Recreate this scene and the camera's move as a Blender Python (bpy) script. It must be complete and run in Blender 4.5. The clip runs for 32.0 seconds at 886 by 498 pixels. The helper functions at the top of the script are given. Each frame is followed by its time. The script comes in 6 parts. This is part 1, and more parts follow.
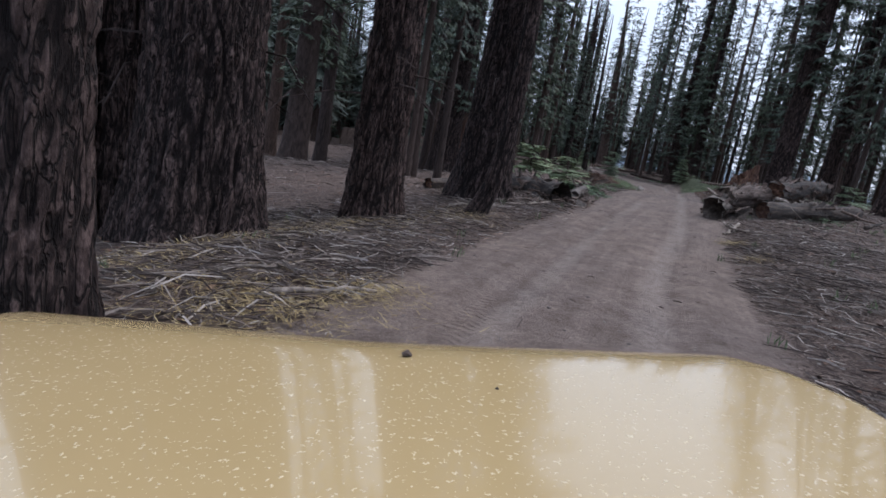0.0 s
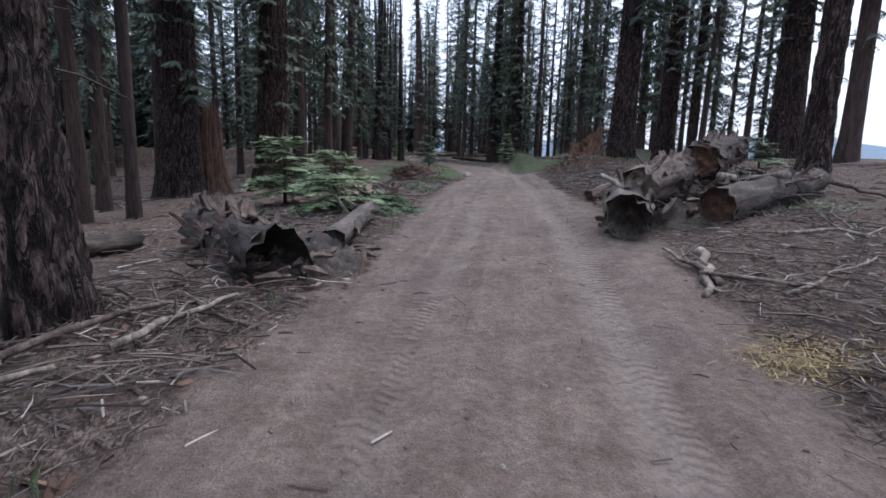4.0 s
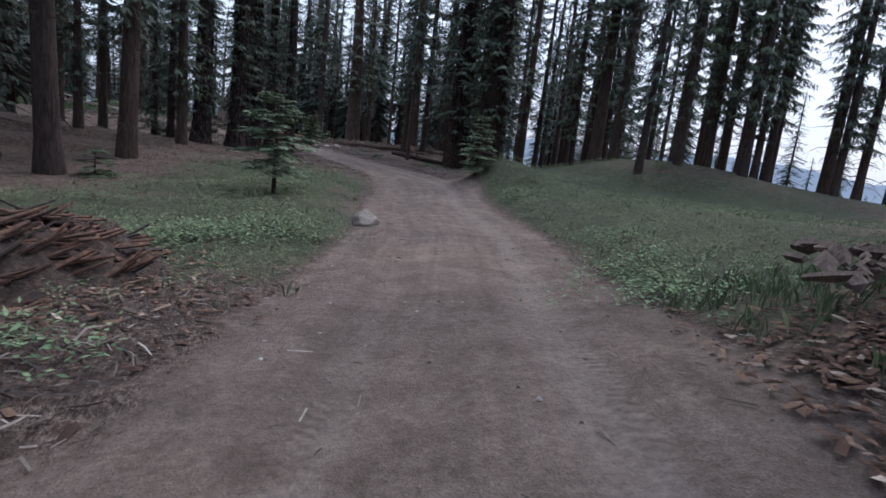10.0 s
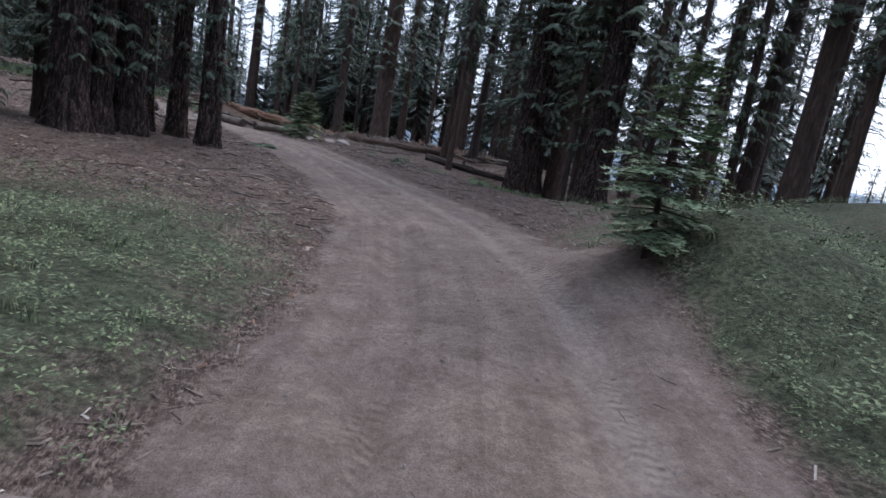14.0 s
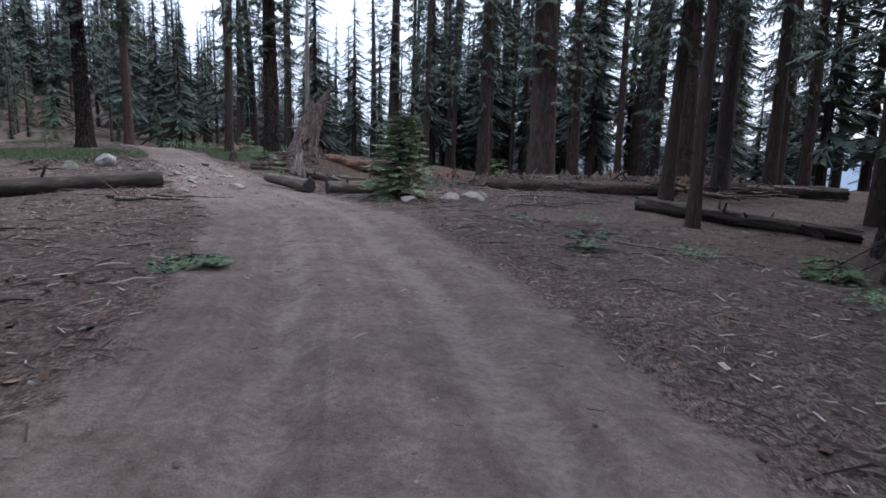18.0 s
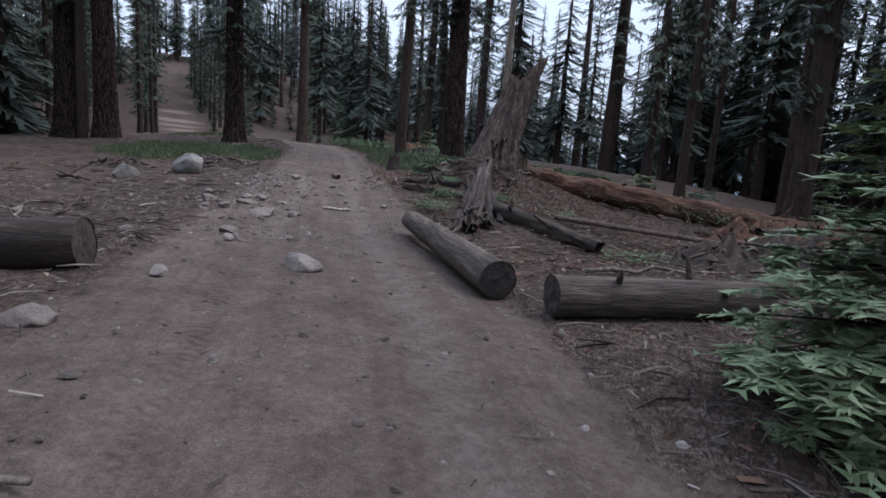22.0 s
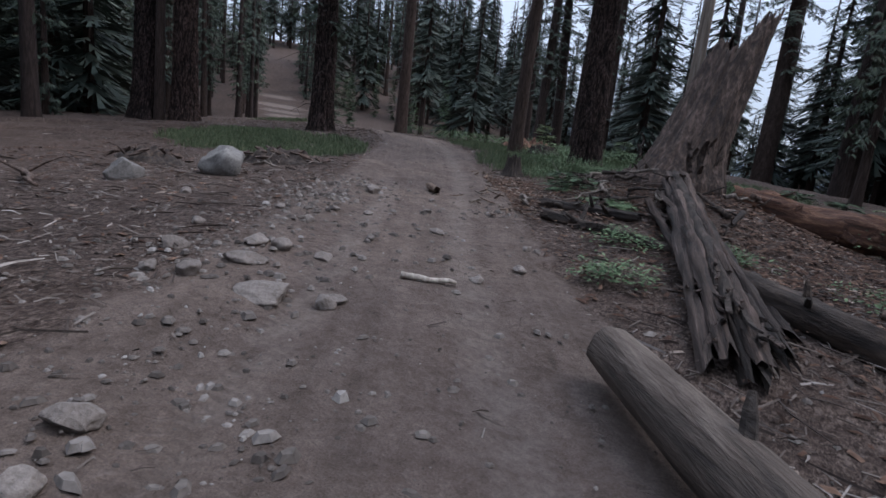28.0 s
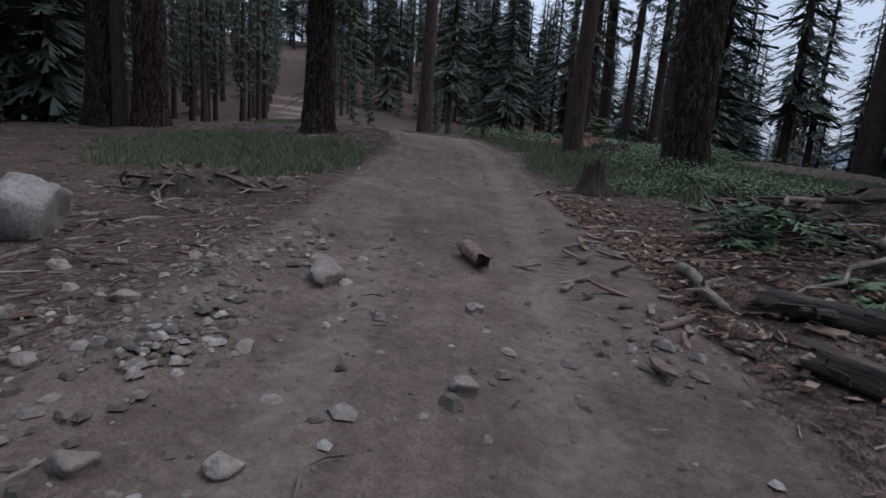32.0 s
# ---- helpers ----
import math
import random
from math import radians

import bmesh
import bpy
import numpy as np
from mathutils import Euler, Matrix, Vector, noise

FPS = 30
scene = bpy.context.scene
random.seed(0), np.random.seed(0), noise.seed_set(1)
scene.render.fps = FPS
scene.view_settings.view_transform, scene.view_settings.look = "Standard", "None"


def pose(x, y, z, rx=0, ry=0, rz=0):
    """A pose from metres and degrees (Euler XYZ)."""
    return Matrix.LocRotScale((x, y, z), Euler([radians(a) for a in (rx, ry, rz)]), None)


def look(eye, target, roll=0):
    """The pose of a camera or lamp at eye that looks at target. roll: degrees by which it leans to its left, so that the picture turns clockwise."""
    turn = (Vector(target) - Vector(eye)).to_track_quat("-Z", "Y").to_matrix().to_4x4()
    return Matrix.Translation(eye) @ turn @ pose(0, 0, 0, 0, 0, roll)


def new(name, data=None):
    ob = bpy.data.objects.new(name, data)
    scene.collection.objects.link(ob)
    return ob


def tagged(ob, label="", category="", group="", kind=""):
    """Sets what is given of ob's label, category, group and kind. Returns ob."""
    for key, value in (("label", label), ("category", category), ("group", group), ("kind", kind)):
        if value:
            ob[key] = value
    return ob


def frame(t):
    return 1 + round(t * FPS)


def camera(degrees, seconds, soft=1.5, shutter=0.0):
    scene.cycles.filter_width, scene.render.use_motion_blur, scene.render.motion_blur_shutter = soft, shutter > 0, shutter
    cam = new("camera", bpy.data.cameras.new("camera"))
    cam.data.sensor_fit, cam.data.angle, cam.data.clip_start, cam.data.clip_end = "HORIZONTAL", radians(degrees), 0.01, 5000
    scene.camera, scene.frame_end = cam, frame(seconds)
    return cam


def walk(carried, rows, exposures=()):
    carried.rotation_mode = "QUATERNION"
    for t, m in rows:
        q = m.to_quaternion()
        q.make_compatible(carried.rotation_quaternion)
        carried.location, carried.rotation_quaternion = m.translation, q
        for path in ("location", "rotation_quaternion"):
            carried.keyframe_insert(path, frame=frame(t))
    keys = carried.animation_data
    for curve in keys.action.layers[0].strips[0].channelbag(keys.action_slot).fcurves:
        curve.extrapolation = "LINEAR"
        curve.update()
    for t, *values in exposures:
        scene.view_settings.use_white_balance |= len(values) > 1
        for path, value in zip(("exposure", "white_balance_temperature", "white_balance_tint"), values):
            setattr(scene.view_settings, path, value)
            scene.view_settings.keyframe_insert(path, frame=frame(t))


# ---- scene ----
cam = camera(77.48, 32.0, soft=1.6)
PATH = [
    (0, (0.184, -0.114, 1.385), (0.225, 1.848, 0.996), 9.45),
    (0.5, (0.338, 0.580, 1.386), (0.392, 2.541, 0.995), 6.14),
    (1, (0.570, 1.568, 1.382), (0.690, 3.532, 1.023), 5.43),
    (1.5, (0.967, 2.686, 1.385), (1.186, 4.642, 1.029), 4.32),
    (2, (1.408, 3.963, 1.373), (1.743, 5.901, 1.005), 4.51),
    (2.5, (1.855, 5.223, 1.363), (2.286, 7.139, 0.986), 3.43),
    (3, (2.352, 6.470, 1.349), (2.847, 8.372, 0.981), 1.83),
    (3.5, (2.810, 7.699, 1.395), (3.366, 9.588, 1.045), 1.68),
    (4, (3.180, 8.855, 1.481), (3.773, 10.733, 1.133), 1.59),
    (4.5, (3.528, 10.018, 1.400), (4.168, 11.881, 1.057), 3.47),
    (6.5, (6.279, 15.481, 1.508), (6.917, 17.342, 1.151), 5.90),
    (7, (6.973, 17.250, 1.568), (7.615, 19.112, 1.224), 4.70),
    (7.5, (7.642, 19.077, 1.596), (8.297, 20.935, 1.248), 3.96),
    (8, (8.385, 21.040, 1.634), (9.058, 22.889, 1.276), 5.14),
    (8.5, (9.183, 22.994, 1.623), (9.875, 24.837, 1.274), 5.30),
    (9, (9.953, 24.928, 1.713), (10.674, 26.761, 1.369), 6.27),
    (9.5, (10.792, 26.818, 1.765), (11.519, 28.650, 1.426), 6.50),
    (10, (11.575, 28.856, 1.713), (12.315, 30.678, 1.350), 6.59),
    (10.5, (12.471, 31.029, 1.615), (13.215, 32.857, 1.289), 5.41),
    (11, (13.177, 32.867, 1.601), (13.927, 34.691, 1.269), 7.80),
    (11.5, (13.868, 34.520, 1.599), (14.605, 36.342, 1.231), 4.82),
    (12, (14.458, 36.062, 1.620), (15.202, 37.883, 1.261), 7.47),
    (12.5, (14.997, 37.581, 1.715), (15.709, 39.424, 1.400), 7.16),
    (13, (15.482, 39.172, 1.711), (16.145, 41.033, 1.399), 6.46),
    (13.5, (15.863, 40.807, 1.632), (16.491, 42.669, 1.264), 7.08),
    (14, (16.145, 42.479, 1.654), (16.742, 44.351, 1.282), 10.08),
    (14.5, (16.570, 44.084, 1.782), (17.095, 45.985, 1.450), 9.69),
    (16.5, (18.517, 49.533, 1.690), (18.699, 51.481, 1.271), 2.04),
    (17, (18.623, 51.413, 1.639), (18.735, 53.362, 1.204), 1.44),
    (17.5, (18.539, 53.351, 1.680), (18.607, 55.313, 1.295), 4.69),
    (18, (18.407, 55.175, 1.749), (18.377, 57.150, 1.433), 1.63),
    (18.5, (18.126, 56.862, 1.784), (18.021, 58.832, 1.455), 5.04),
    (19, (17.855, 58.587, 1.763), (17.658, 60.551, 1.435), 5.32),
    (19.5, (17.483, 60.156, 1.795), (17.198, 62.109, 1.469), 5.35),
    (20, (17.037, 61.785, 1.859), (16.658, 63.722, 1.540), 5.47),
    (20.5, (16.646, 63.097, 1.940), (16.176, 65.018, 1.642), 4.60),
    (21, (16.255, 64.199, 2.008), (15.728, 66.105, 1.710), 5.39),
    (21.5, (15.948, 65.155, 2.053), (15.349, 67.036, 1.735), 4.01),
    (22, (15.519, 66.007, 2.072), (14.853, 67.862, 1.732), 3.99),
    (22.5, (15.115, 66.656, 2.087), (14.378, 68.483, 1.742), 4.18),
    (23, (14.796, 67.113, 2.092), (14.004, 68.916, 1.744), 4.67),
    (23.5, (14.446, 67.565, 2.055), (13.614, 69.346, 1.686), 5.93),
    (24, (14.152, 68.022, 2.065), (13.283, 69.783, 1.689), 5.59),
    (24.5, (13.922, 68.482, 2.067), (13.023, 70.231, 1.701), 5.76),
    (25, (13.740, 68.822, 2.087), (12.823, 70.563, 1.733), 4.44),
    (25.5, (13.587, 69.121, 2.098), (12.659, 70.856, 1.737), 3.98),
    (27.5, (12.923, 70.348, 2.145), (11.958, 72.054, 1.743), 4.85),
    (28, (12.778, 70.554, 2.160), (11.812, 72.261, 1.768), 6.24),
    (28.5, (12.589, 70.851, 2.156), (11.606, 72.545, 1.751), 5.72),
    (29, (12.375, 71.161, 2.159), (11.391, 72.853, 1.748), 6.60),
    (29.5, (12.060, 71.530, 2.176), (11.047, 73.216, 1.814), 9.10),
    (30, (11.719, 72.188, 2.145), (10.664, 73.846, 1.774), 2.70),
    (30.5, (11.221, 72.911, 2.183), (10.165, 74.565, 1.796), 3.73),
    (31, (10.683, 73.754, 2.113), (9.664, 75.419, 1.680), 7.52),
    (31.5, (10.290, 74.503, 2.146), (9.214, 76.145, 1.767), 1.90),
    (32, (9.880, 75.104, 2.174), (8.821, 76.751, 1.768), 4.25),
]
walk(cam, [(t, look(eye, target, roll)) for t, eye, target, roll in PATH], [(t, stops, 6080, 15) for t, stops in ((0, 0.3), (1.5, 0.55), (4, 0.65), (7, 0.45), (10, 0.35), (13, 0.7), (17, 0.9), (19, 0.65), (23, 0.2), (28, 0.05), (32, -0.2))])

# the road's middle line: x, y, height, half width, rise of the ground on its left and right, bank, fall of the whole section to the right
ROAD_LINE = [
    (-3.5, -30, -0.1, 1.75, -0.15, 0.04, 0.15, 0.009),
    (-1.6, -12, 0, 1.75, -0.15, 0.04, 0.15, 0.005),
    (-0.5, -4, 0.03, 1.75, -0.15, 0.04, 0.15, 0.004),
    (0, 0, 0.06, 1.75, -0.2, 0.04, 0.22, 0.003),
    (1.48, 4.35, 0.01, 1.75, -0.2, 0.04, 0.22, 0.002),
    (3.16, 8.63, 0.02, 1.75, -0.2, 0.04, 0.22, 0.001),
    (5.07, 12.8, 0.19, 1.75, -0.1, 0.04, 0.22, 0),
    (6.95, 16.99, 0.35, 1.75, -0.06, 0.04, 0.22, -0.026),
    (8.57, 21.3, 0.38, 1.75, -0.06, 0.04, 0.22, -0.052),
    (10.3, 25.56, 0.4, 1.75, -0.06, 0.04, 0.22, -0.052),
    (12.13, 29.77, 0.35, 1.75, -0.06, 0.04, 0.22, -0.052),
    (13.91, 34.02, 0.22, 1.75, 0, 0.04, 0.22, -0.052),
    (15.53, 38.32, 0.16, 1.75, 0, 0.04, 0.22, -0.052),
    (16.73, 42.76, 0.08, 1.75, 0, 0.04, 0.22, -0.052),
    (18.2, 47.11, 0.1, 1.75, 0.06, 0.06, 0.22, -0.046),
    (18.94, 51.56, 0.21, 1.75, 0.06, 0.06, 0.22, -0.02),
    (18.51, 56.13, 0.34, 1.75, 0.06, 0.06, 0.1, 0.001),
    (17.53, 60.63, 0.53, 1.75, 0, 0.06, 0.1, 0.004),
    (16.03, 64.97, 0.72, 1.75, -0.1, 0.06, 0.03, 0.018),
    (13.66, 68.9, 0.78, 1.75, -0.1, 0.06, 0.03, 0.035),
    (11.19, 72.78, 0.82, 1.75, -0.1, 0.04, 0.03, 0.049),
    (9.8, 75, 1.05, 1.5, -0.12, 0.04, 0.03, 0.049),
    (7.5, 79, 1.25, 1.5, -0.12, 0.04, 0.03, 0.049),
    (4.9, 83, 1.44, 1.5, -0.13, 0.04, 0.03, 0.049),
    (2.2, 87.3, 1.81, 1.5, -0.13, 0.04, 0.03, 0.049),
    (-1.5, 91.5, 2.11, 1.5, -0.14, 0.04, 0.03, 0.049),
    (-7, 94.2, 2.2, 1.5, -0.14, 0.04, 0.03, 0.05),
    (-17, 100, 2.1, 1.5, -0.14, 0.04, 0.03, 0.05),
    (-26.9, 109, 2.25, 1.3, -0.14, 0.04, 0.03, 0.05),
    (-36, 117, 3.6, 1.3, -0.02, 0.02, 0.03, 0.05),
    (-45.3, 126, 6.1, 1.3, -0.02, 0.02, 0.03, 0.05),
    (-60, 139.5, 11.7, 1.3, -0.02, 0.02, 0.03, 0.051),
    (-80, 158, 18.6, 1.3, -0.02, 0.02, 0.03, 0.051),
]
GROUND_BOX = (-12, 34, -4, 96)
MOUNDS = [(21.3, 47.7, 1.7, 0.95), (15.8, 29.6, 2.6, 0.55), (8.0, 14.6, 1.8, 0.12), (11.5, 80.8, 2.0, 0.65), (32, 51, 6, 1.0), (28, 63, 6, -1.1), (22, 87, 7, -0.7), (31, 41, 6, -0.9)]
SWARDS = [(12.4, 38.0, 4.5, 0.95), (8.0, 39.0, 4.0, 0.85), (9.9, 31.2, 1.0, 0.75), (7.7, 24.9, 0.8, 0.6), (19.5, 38.0, 5.0, 0.95), (22.0, 45.0, 6.0, 0.95),
          (28.0, 42.0, 8.0, 0.9), (13.3, 47.5, 3.6, 0.95), (12.0, 43.5, 3.5, 0.9), (-0.6, 82.8, 2.6, 0.95), (1.6, 82.0, 2.0, 0.95), (-3.2, 83.6, 2.4, 0.9), (6.9, 88.0, 3.2, 0.95), (4.0, 94.5, 4.5, 0.95),
          (10.5, 90.5, 3.5, 0.9), (9.5, 88.3, 2.6, 0.95), (8.3, 85.8, 1.7, 0.9), (2.0, 103.0, 5.0, 0.7), (23.6, 59.5, 1.3, 0.5), (4.6, 25.5, 2.0, 0.5), (14.5, 85.5, 3.0, 0.6), (24.7, 48.4, 5.0, 0.95), (27.5, 53.0, 5.0, 0.8), (18.0, 33.0, 5.0, 0.9), (33.0, 53.0, 7.0, 0.85), (38.0, 48.0, 8.0, 0.85), (-9.0, 92.0, 3.0, 0.4)]
SKY_WHITE, SKY_STRENGTH, SUN_STRENGTH = 8.0, 0.15, 2.0
# trees by stretches of the track: x, y, diameter of the trunk
TREES_AT_START = [(-1.8, 2.5, 0.58), (-3.0, 7.1, 1.5), (-4.6, 7.1, 0.59), (-4.3, 7.9, 1.34), (-1.0, 9.7, 0.94), (1.1, 13.5, 1.25), (15.0, 18.5, 0.61)]
TREES_AT_LOGS = [(-1.3, 22.0, 0.27), (-1.3, 22.7, 0.29), (-0.1, 24.4, 0.36), (-1.2, 24.4, 0.41), (24.0, 24.5, 0.8), (-6.6, 24.9, 1.31), (-1.5, 27.4, 0.44), (25.9, 29.0, 1.4), (-6.4, 29.3, 0.77), (22.0, 29.9, 0.33), (22.1, 30.6, 0.49), (18.6, 31.1, 1.18), (-0.0, 31.4, 1.5), (-9.8, 31.5, 0.85), (3.3, 32.6, 1.36), (23.2, 33.9, 1.04), (-1.2, 34.9, 0.57), (-1.0, 37.8, 0.9), (4.9, 39.9, 0.44)]
TREES_AT_MEADOW = [(-1.0, 40.0, 0.84), (6.4, 41.1, 0.54), (3.4, 43.0, 0.79), (5.2, 43.2, 0.34), (7.4, 45.6, 0.66), (5.1, 48.1, 0.86), (28.4, 48.7, 0.36), (8.6, 49.2, 0.62), (31.4, 54.5, 0.4), (10.5, 55.0, 0.7), (11.9, 55.8, 0.74), (31.4, 56.1, 0.82), (12.2, 56.5, 0.65), (12.7, 57.2, 0.74), (14.4, 57.6, 0.55), (13.5, 58.5, 0.5), (12.7, 58.8, 0.45), (26.3, 59.2, 1.04), (32.1, 59.4, 0.41)]
TREES_AT_BEND = [(25.7, 60.0, 0.27), (26.4, 60.6, 0.25), (34.9, 61.6, 0.91), (25.2, 62.7, 1.11), (34.4, 63.8, 0.6), (27.9, 65.1, 0.84), (26.8, 65.2, 0.99), (23.5, 66.9, 0.31), (24.1, 70.1, 0.38), (26.1, 71.4, 0.51)]
TREES_AT_SNAG = [(26.3, 74.6, 0.66), (22.5, 81.6, 1.5), (-10.5, 84.9, 1.16), (-9.6, 84.9, 0.46), (-8.9, 85.6, 1.03), (20.0, 86.2, 0.78), (-3.2, 87.7, 0.9), (7.4, 88.9, 0.96), (3.6, 91.8, 0.59)]
TREES_FAR_ON = [(31.2, 95.0, 1.5), (-7.3, 99.1, 0.81), (57.7, 99.6, 1.5), (44.8, 100.0, 1.5), (54.9, 100.3, 1.33), (41.4, 102.6, 1.28), (34.8, 102.6, 1.03), (30.8, 106.2, 1.24), (32.4, 110.5, 1.5), (12.2, 111.8, 1.43), (23.8, 112.0, 1.07), (23.8, 113.4, 1.5), (-4.0, 113.6, 0.96), (-1.4, 114.8, 0.67), (0.2, 115.9, 0.75), (-3.5, 116.6, 1.01), (21.5, 117.7, 1.07), (18.1, 118.4, 1.45), (23.5, 119.7, 1.09), (7.6, 129.5, 1.16)]
TREE_BUNCHES = [(TREES_AT_START, (0, 0, 2)), (TREES_AT_LOGS, (0, 1, 4)), (TREES_AT_MEADOW, (1, 3, 3, 4)), (TREES_AT_BEND, (1, 3, 4)), (TREES_AT_SNAG, (0, 1, 4)), (TREES_FAR_ON, (0, 1, 2)), ]

# ---- light ----
world = bpy.data.worlds.new("overcast_sky")
scene.world = world
world.use_nodes = True
wn, wl = world.node_tree.nodes, world.node_tree.links
wn.clear()
sky = wn.new("ShaderNodeTexSky")
sky.sky_type, sky.sun_disc = "NISHITA", False
sky.sun_elevation, sky.sun_rotation = radians(38), radians(60)
sky.air_density, sky.dust_density, sky.ozone_density = 1.2, 2.5, 1.5
clouds = wn.new("ShaderNodeTexNoise")
clouds.inputs["Scale"].default_value, clouds.inputs["Detail"].default_value = 2.2, 6.0
cover = wn.new("ShaderNodeValToRGB")
cover.color_ramp.elements[0].position, cover.color_ramp.elements[1].position = 0.32, 0.62
cover.color_ramp.elements[0].color, cover.color_ramp.elements[1].color = (0.75, 0.75, 0.75, 1), (0.97, 0.97, 0.97, 1)
veil = wn.new("ShaderNodeMix")
veil.data_type = "RGBA"
veil.inputs["B"].default_value = (SKY_WHITE * 0.82, SKY_WHITE * 0.95, SKY_WHITE * 1.12, 1)
wback, wout = wn.new("ShaderNodeBackground"), wn.new("ShaderNodeOutputWorld")
wback.inputs["Strength"].default_value = SKY_STRENGTH
wl.new(clouds.outputs["Fac"], cover.inputs["Fac"])
wl.new(cover.outputs["Color"], veil.inputs["Factor"])
wl.new(sky.outputs["Color"], veil.inputs["A"])
# an overcast sky is about three times as bright overhead as at the horizon
way, level, rise = wn.new("ShaderNodeTexCoord"), wn.new("ShaderNodeSeparateXYZ"), wn.new("ShaderNodeMapRange")
rise.inputs["From Min"].default_value, rise.inputs["From Max"].default_value = 0.0, 1.0
rise.inputs["To Min"].default_value, rise.inputs["To Max"].default_value = 0.62, 1.28
dome = wn.new("ShaderNodeVectorMath")
dome.operation = "SCALE"
wl.new(way.outputs["Generated"], level.inputs["Vector"])
wl.new(level.outputs["Z"], rise.inputs["Value"])
wl.new(veil.outputs["Result"], dome.inputs["Vector"])
wl.new(rise.outputs["Result"], dome.inputs["Scale"])
wl.new(dome.outputs["Vector"], wback.inputs["Color"])
wl.new(wback.outputs["Background"], wout.inputs["Surface"])
sun_data = bpy.data.lights.new("sun", "SUN")
sun_data.energy, sun_data.angle, sun_data.color = SUN_STRENGTH, radians(35), (1.0, 0.96, 0.9)
sun = new("sun", sun_data)
sun.matrix_world = look((60, 60, 90), (10, 30, 0))


# ---- materials ----
def material(name, build):
    m = bpy.data.materials.new(name)
    m.use_nodes = True
    n, l = m.node_tree.nodes, m.node_tree.links
    n.clear()
    out, bs = n.new("ShaderNodeOutputMaterial"), n.new("ShaderNodeBsdfPrincipled")
    l.new(bs.outputs["BSDF"], out.inputs["Surface"])
    build(n, l, bs)
    return m


def coords(n, l, scale=(1, 1, 1), kind="Object"):
    tc, mp = n.new("ShaderNodeTexCoord"), n.new("ShaderNodeMapping")
    mp.inputs["Scale"].default_value = scale
    l.new(tc.outputs[kind], mp.inputs["Vector"])
    return mp.outputs["Vector"]


def noise_of(n, l, vec, scale, detail=5.0, rough=0.6, warp=0.0):
    t = n.new("ShaderNodeTexNoise")
    t.inputs["Scale"].default_value, t.inputs["Detail"].default_value = scale, detail
    t.inputs["Roughness"].default_value, t.inputs["Distortion"].default_value = rough, warp
    l.new(vec, t.inputs["Vector"])
    return t.outputs["Fac"]


def ramp(n, l, fac, stops):
    r = n.new("ShaderNodeValToRGB")
    e = r.color_ramp.elements
    while len(e) < len(stops):
        e.new(0.5)
    for el, (p, c) in zip(e, stops):
        el.position, el.color = p, (*c, 1)
    l.new(fac, r.inputs["Fac"])
    return r.outputs["Color"]


def mix(n, l, fac, a, b, blend="MIX"):
    m = n.new("ShaderNodeMix")
    m.data_type, m.blend_type = "RGBA", blend
    for sock, v in ((m.inputs["Factor"], fac), (m.inputs["A"], a), (m.inputs["B"], b)):
        if isinstance(v, (int, float)):
            sock.default_value = v
        elif isinstance(v, tuple):
            sock.default_value = (*v, 1)
        else:
            l.new(v, sock)
    return m.outputs["Result"]


def calc(n, l, op, a, b=0.0, clamp=False):
    m = n.new("ShaderNodeMath")
    m.operation, m.use_clamp = op, clamp
    for sock, v in zip(m.inputs, (a, b)):
        if isinstance(v, (int, float)):
            sock.default_value = v
        else:
            l.new(v, sock)
    return m.outputs["Value"]


def relief(n, l, bs, height, dist=0.02, strength=1.0):
    b = n.new("ShaderNodeBump")
    b.inputs["Distance"].default_value, b.inputs["Strength"].default_value = dist, strength
    l.new(height, b.inputs["Height"])
    l.new(b.outputs["Normal"], bs.inputs["Normal"])


def chance(n):
    return n.new("ShaderNodeObjectInfo").outputs["Random"]


def island(n):
    return n.new("ShaderNodeNewGeometry").outputs["Random Per Island"]


def bark_like(dark, mid, light, lichen=0.0):
    def build(n, l, bs):
        v = coords(n, l, (1, 1, 0.16))
        plates = noise_of(n, l, v, 14, 6, 0.62, 0.6)
        fine = noise_of(n, l, coords(n, l, (1, 1, 0.4)), 60, 4, 0.6)
        big = noise_of(n, l, coords(n, l, (1, 1, 0.5)), 1.1, 3)
        c = ramp(n, l, plates, [(0.36, dark), (0.5, mid), (0.68, light)])
        c = mix(n, l, calc(n, l, "MULTIPLY", big, 0.7), c, mid)
        tint = ramp(n, l, chance(n), [(0.0, (0.75, 0.74, 0.78)), (0.5, (1.0, 0.95, 0.92)), (1.0, (1.25, 1.1, 1.0))])
        c = mix(n, l, 1.0, c, tint, "MULTIPLY")
        l.new(c, bs.inputs["Base Color"])
        bs.inputs["Roughness"].default_value = 0.92
        bs.inputs["Specular IOR Level"].default_value = 0.25
        relief(n, l, bs, calc(n, l, "ADD", plates, calc(n, l, "MULTIPLY", fine, 0.3)), 0.05)
    return build


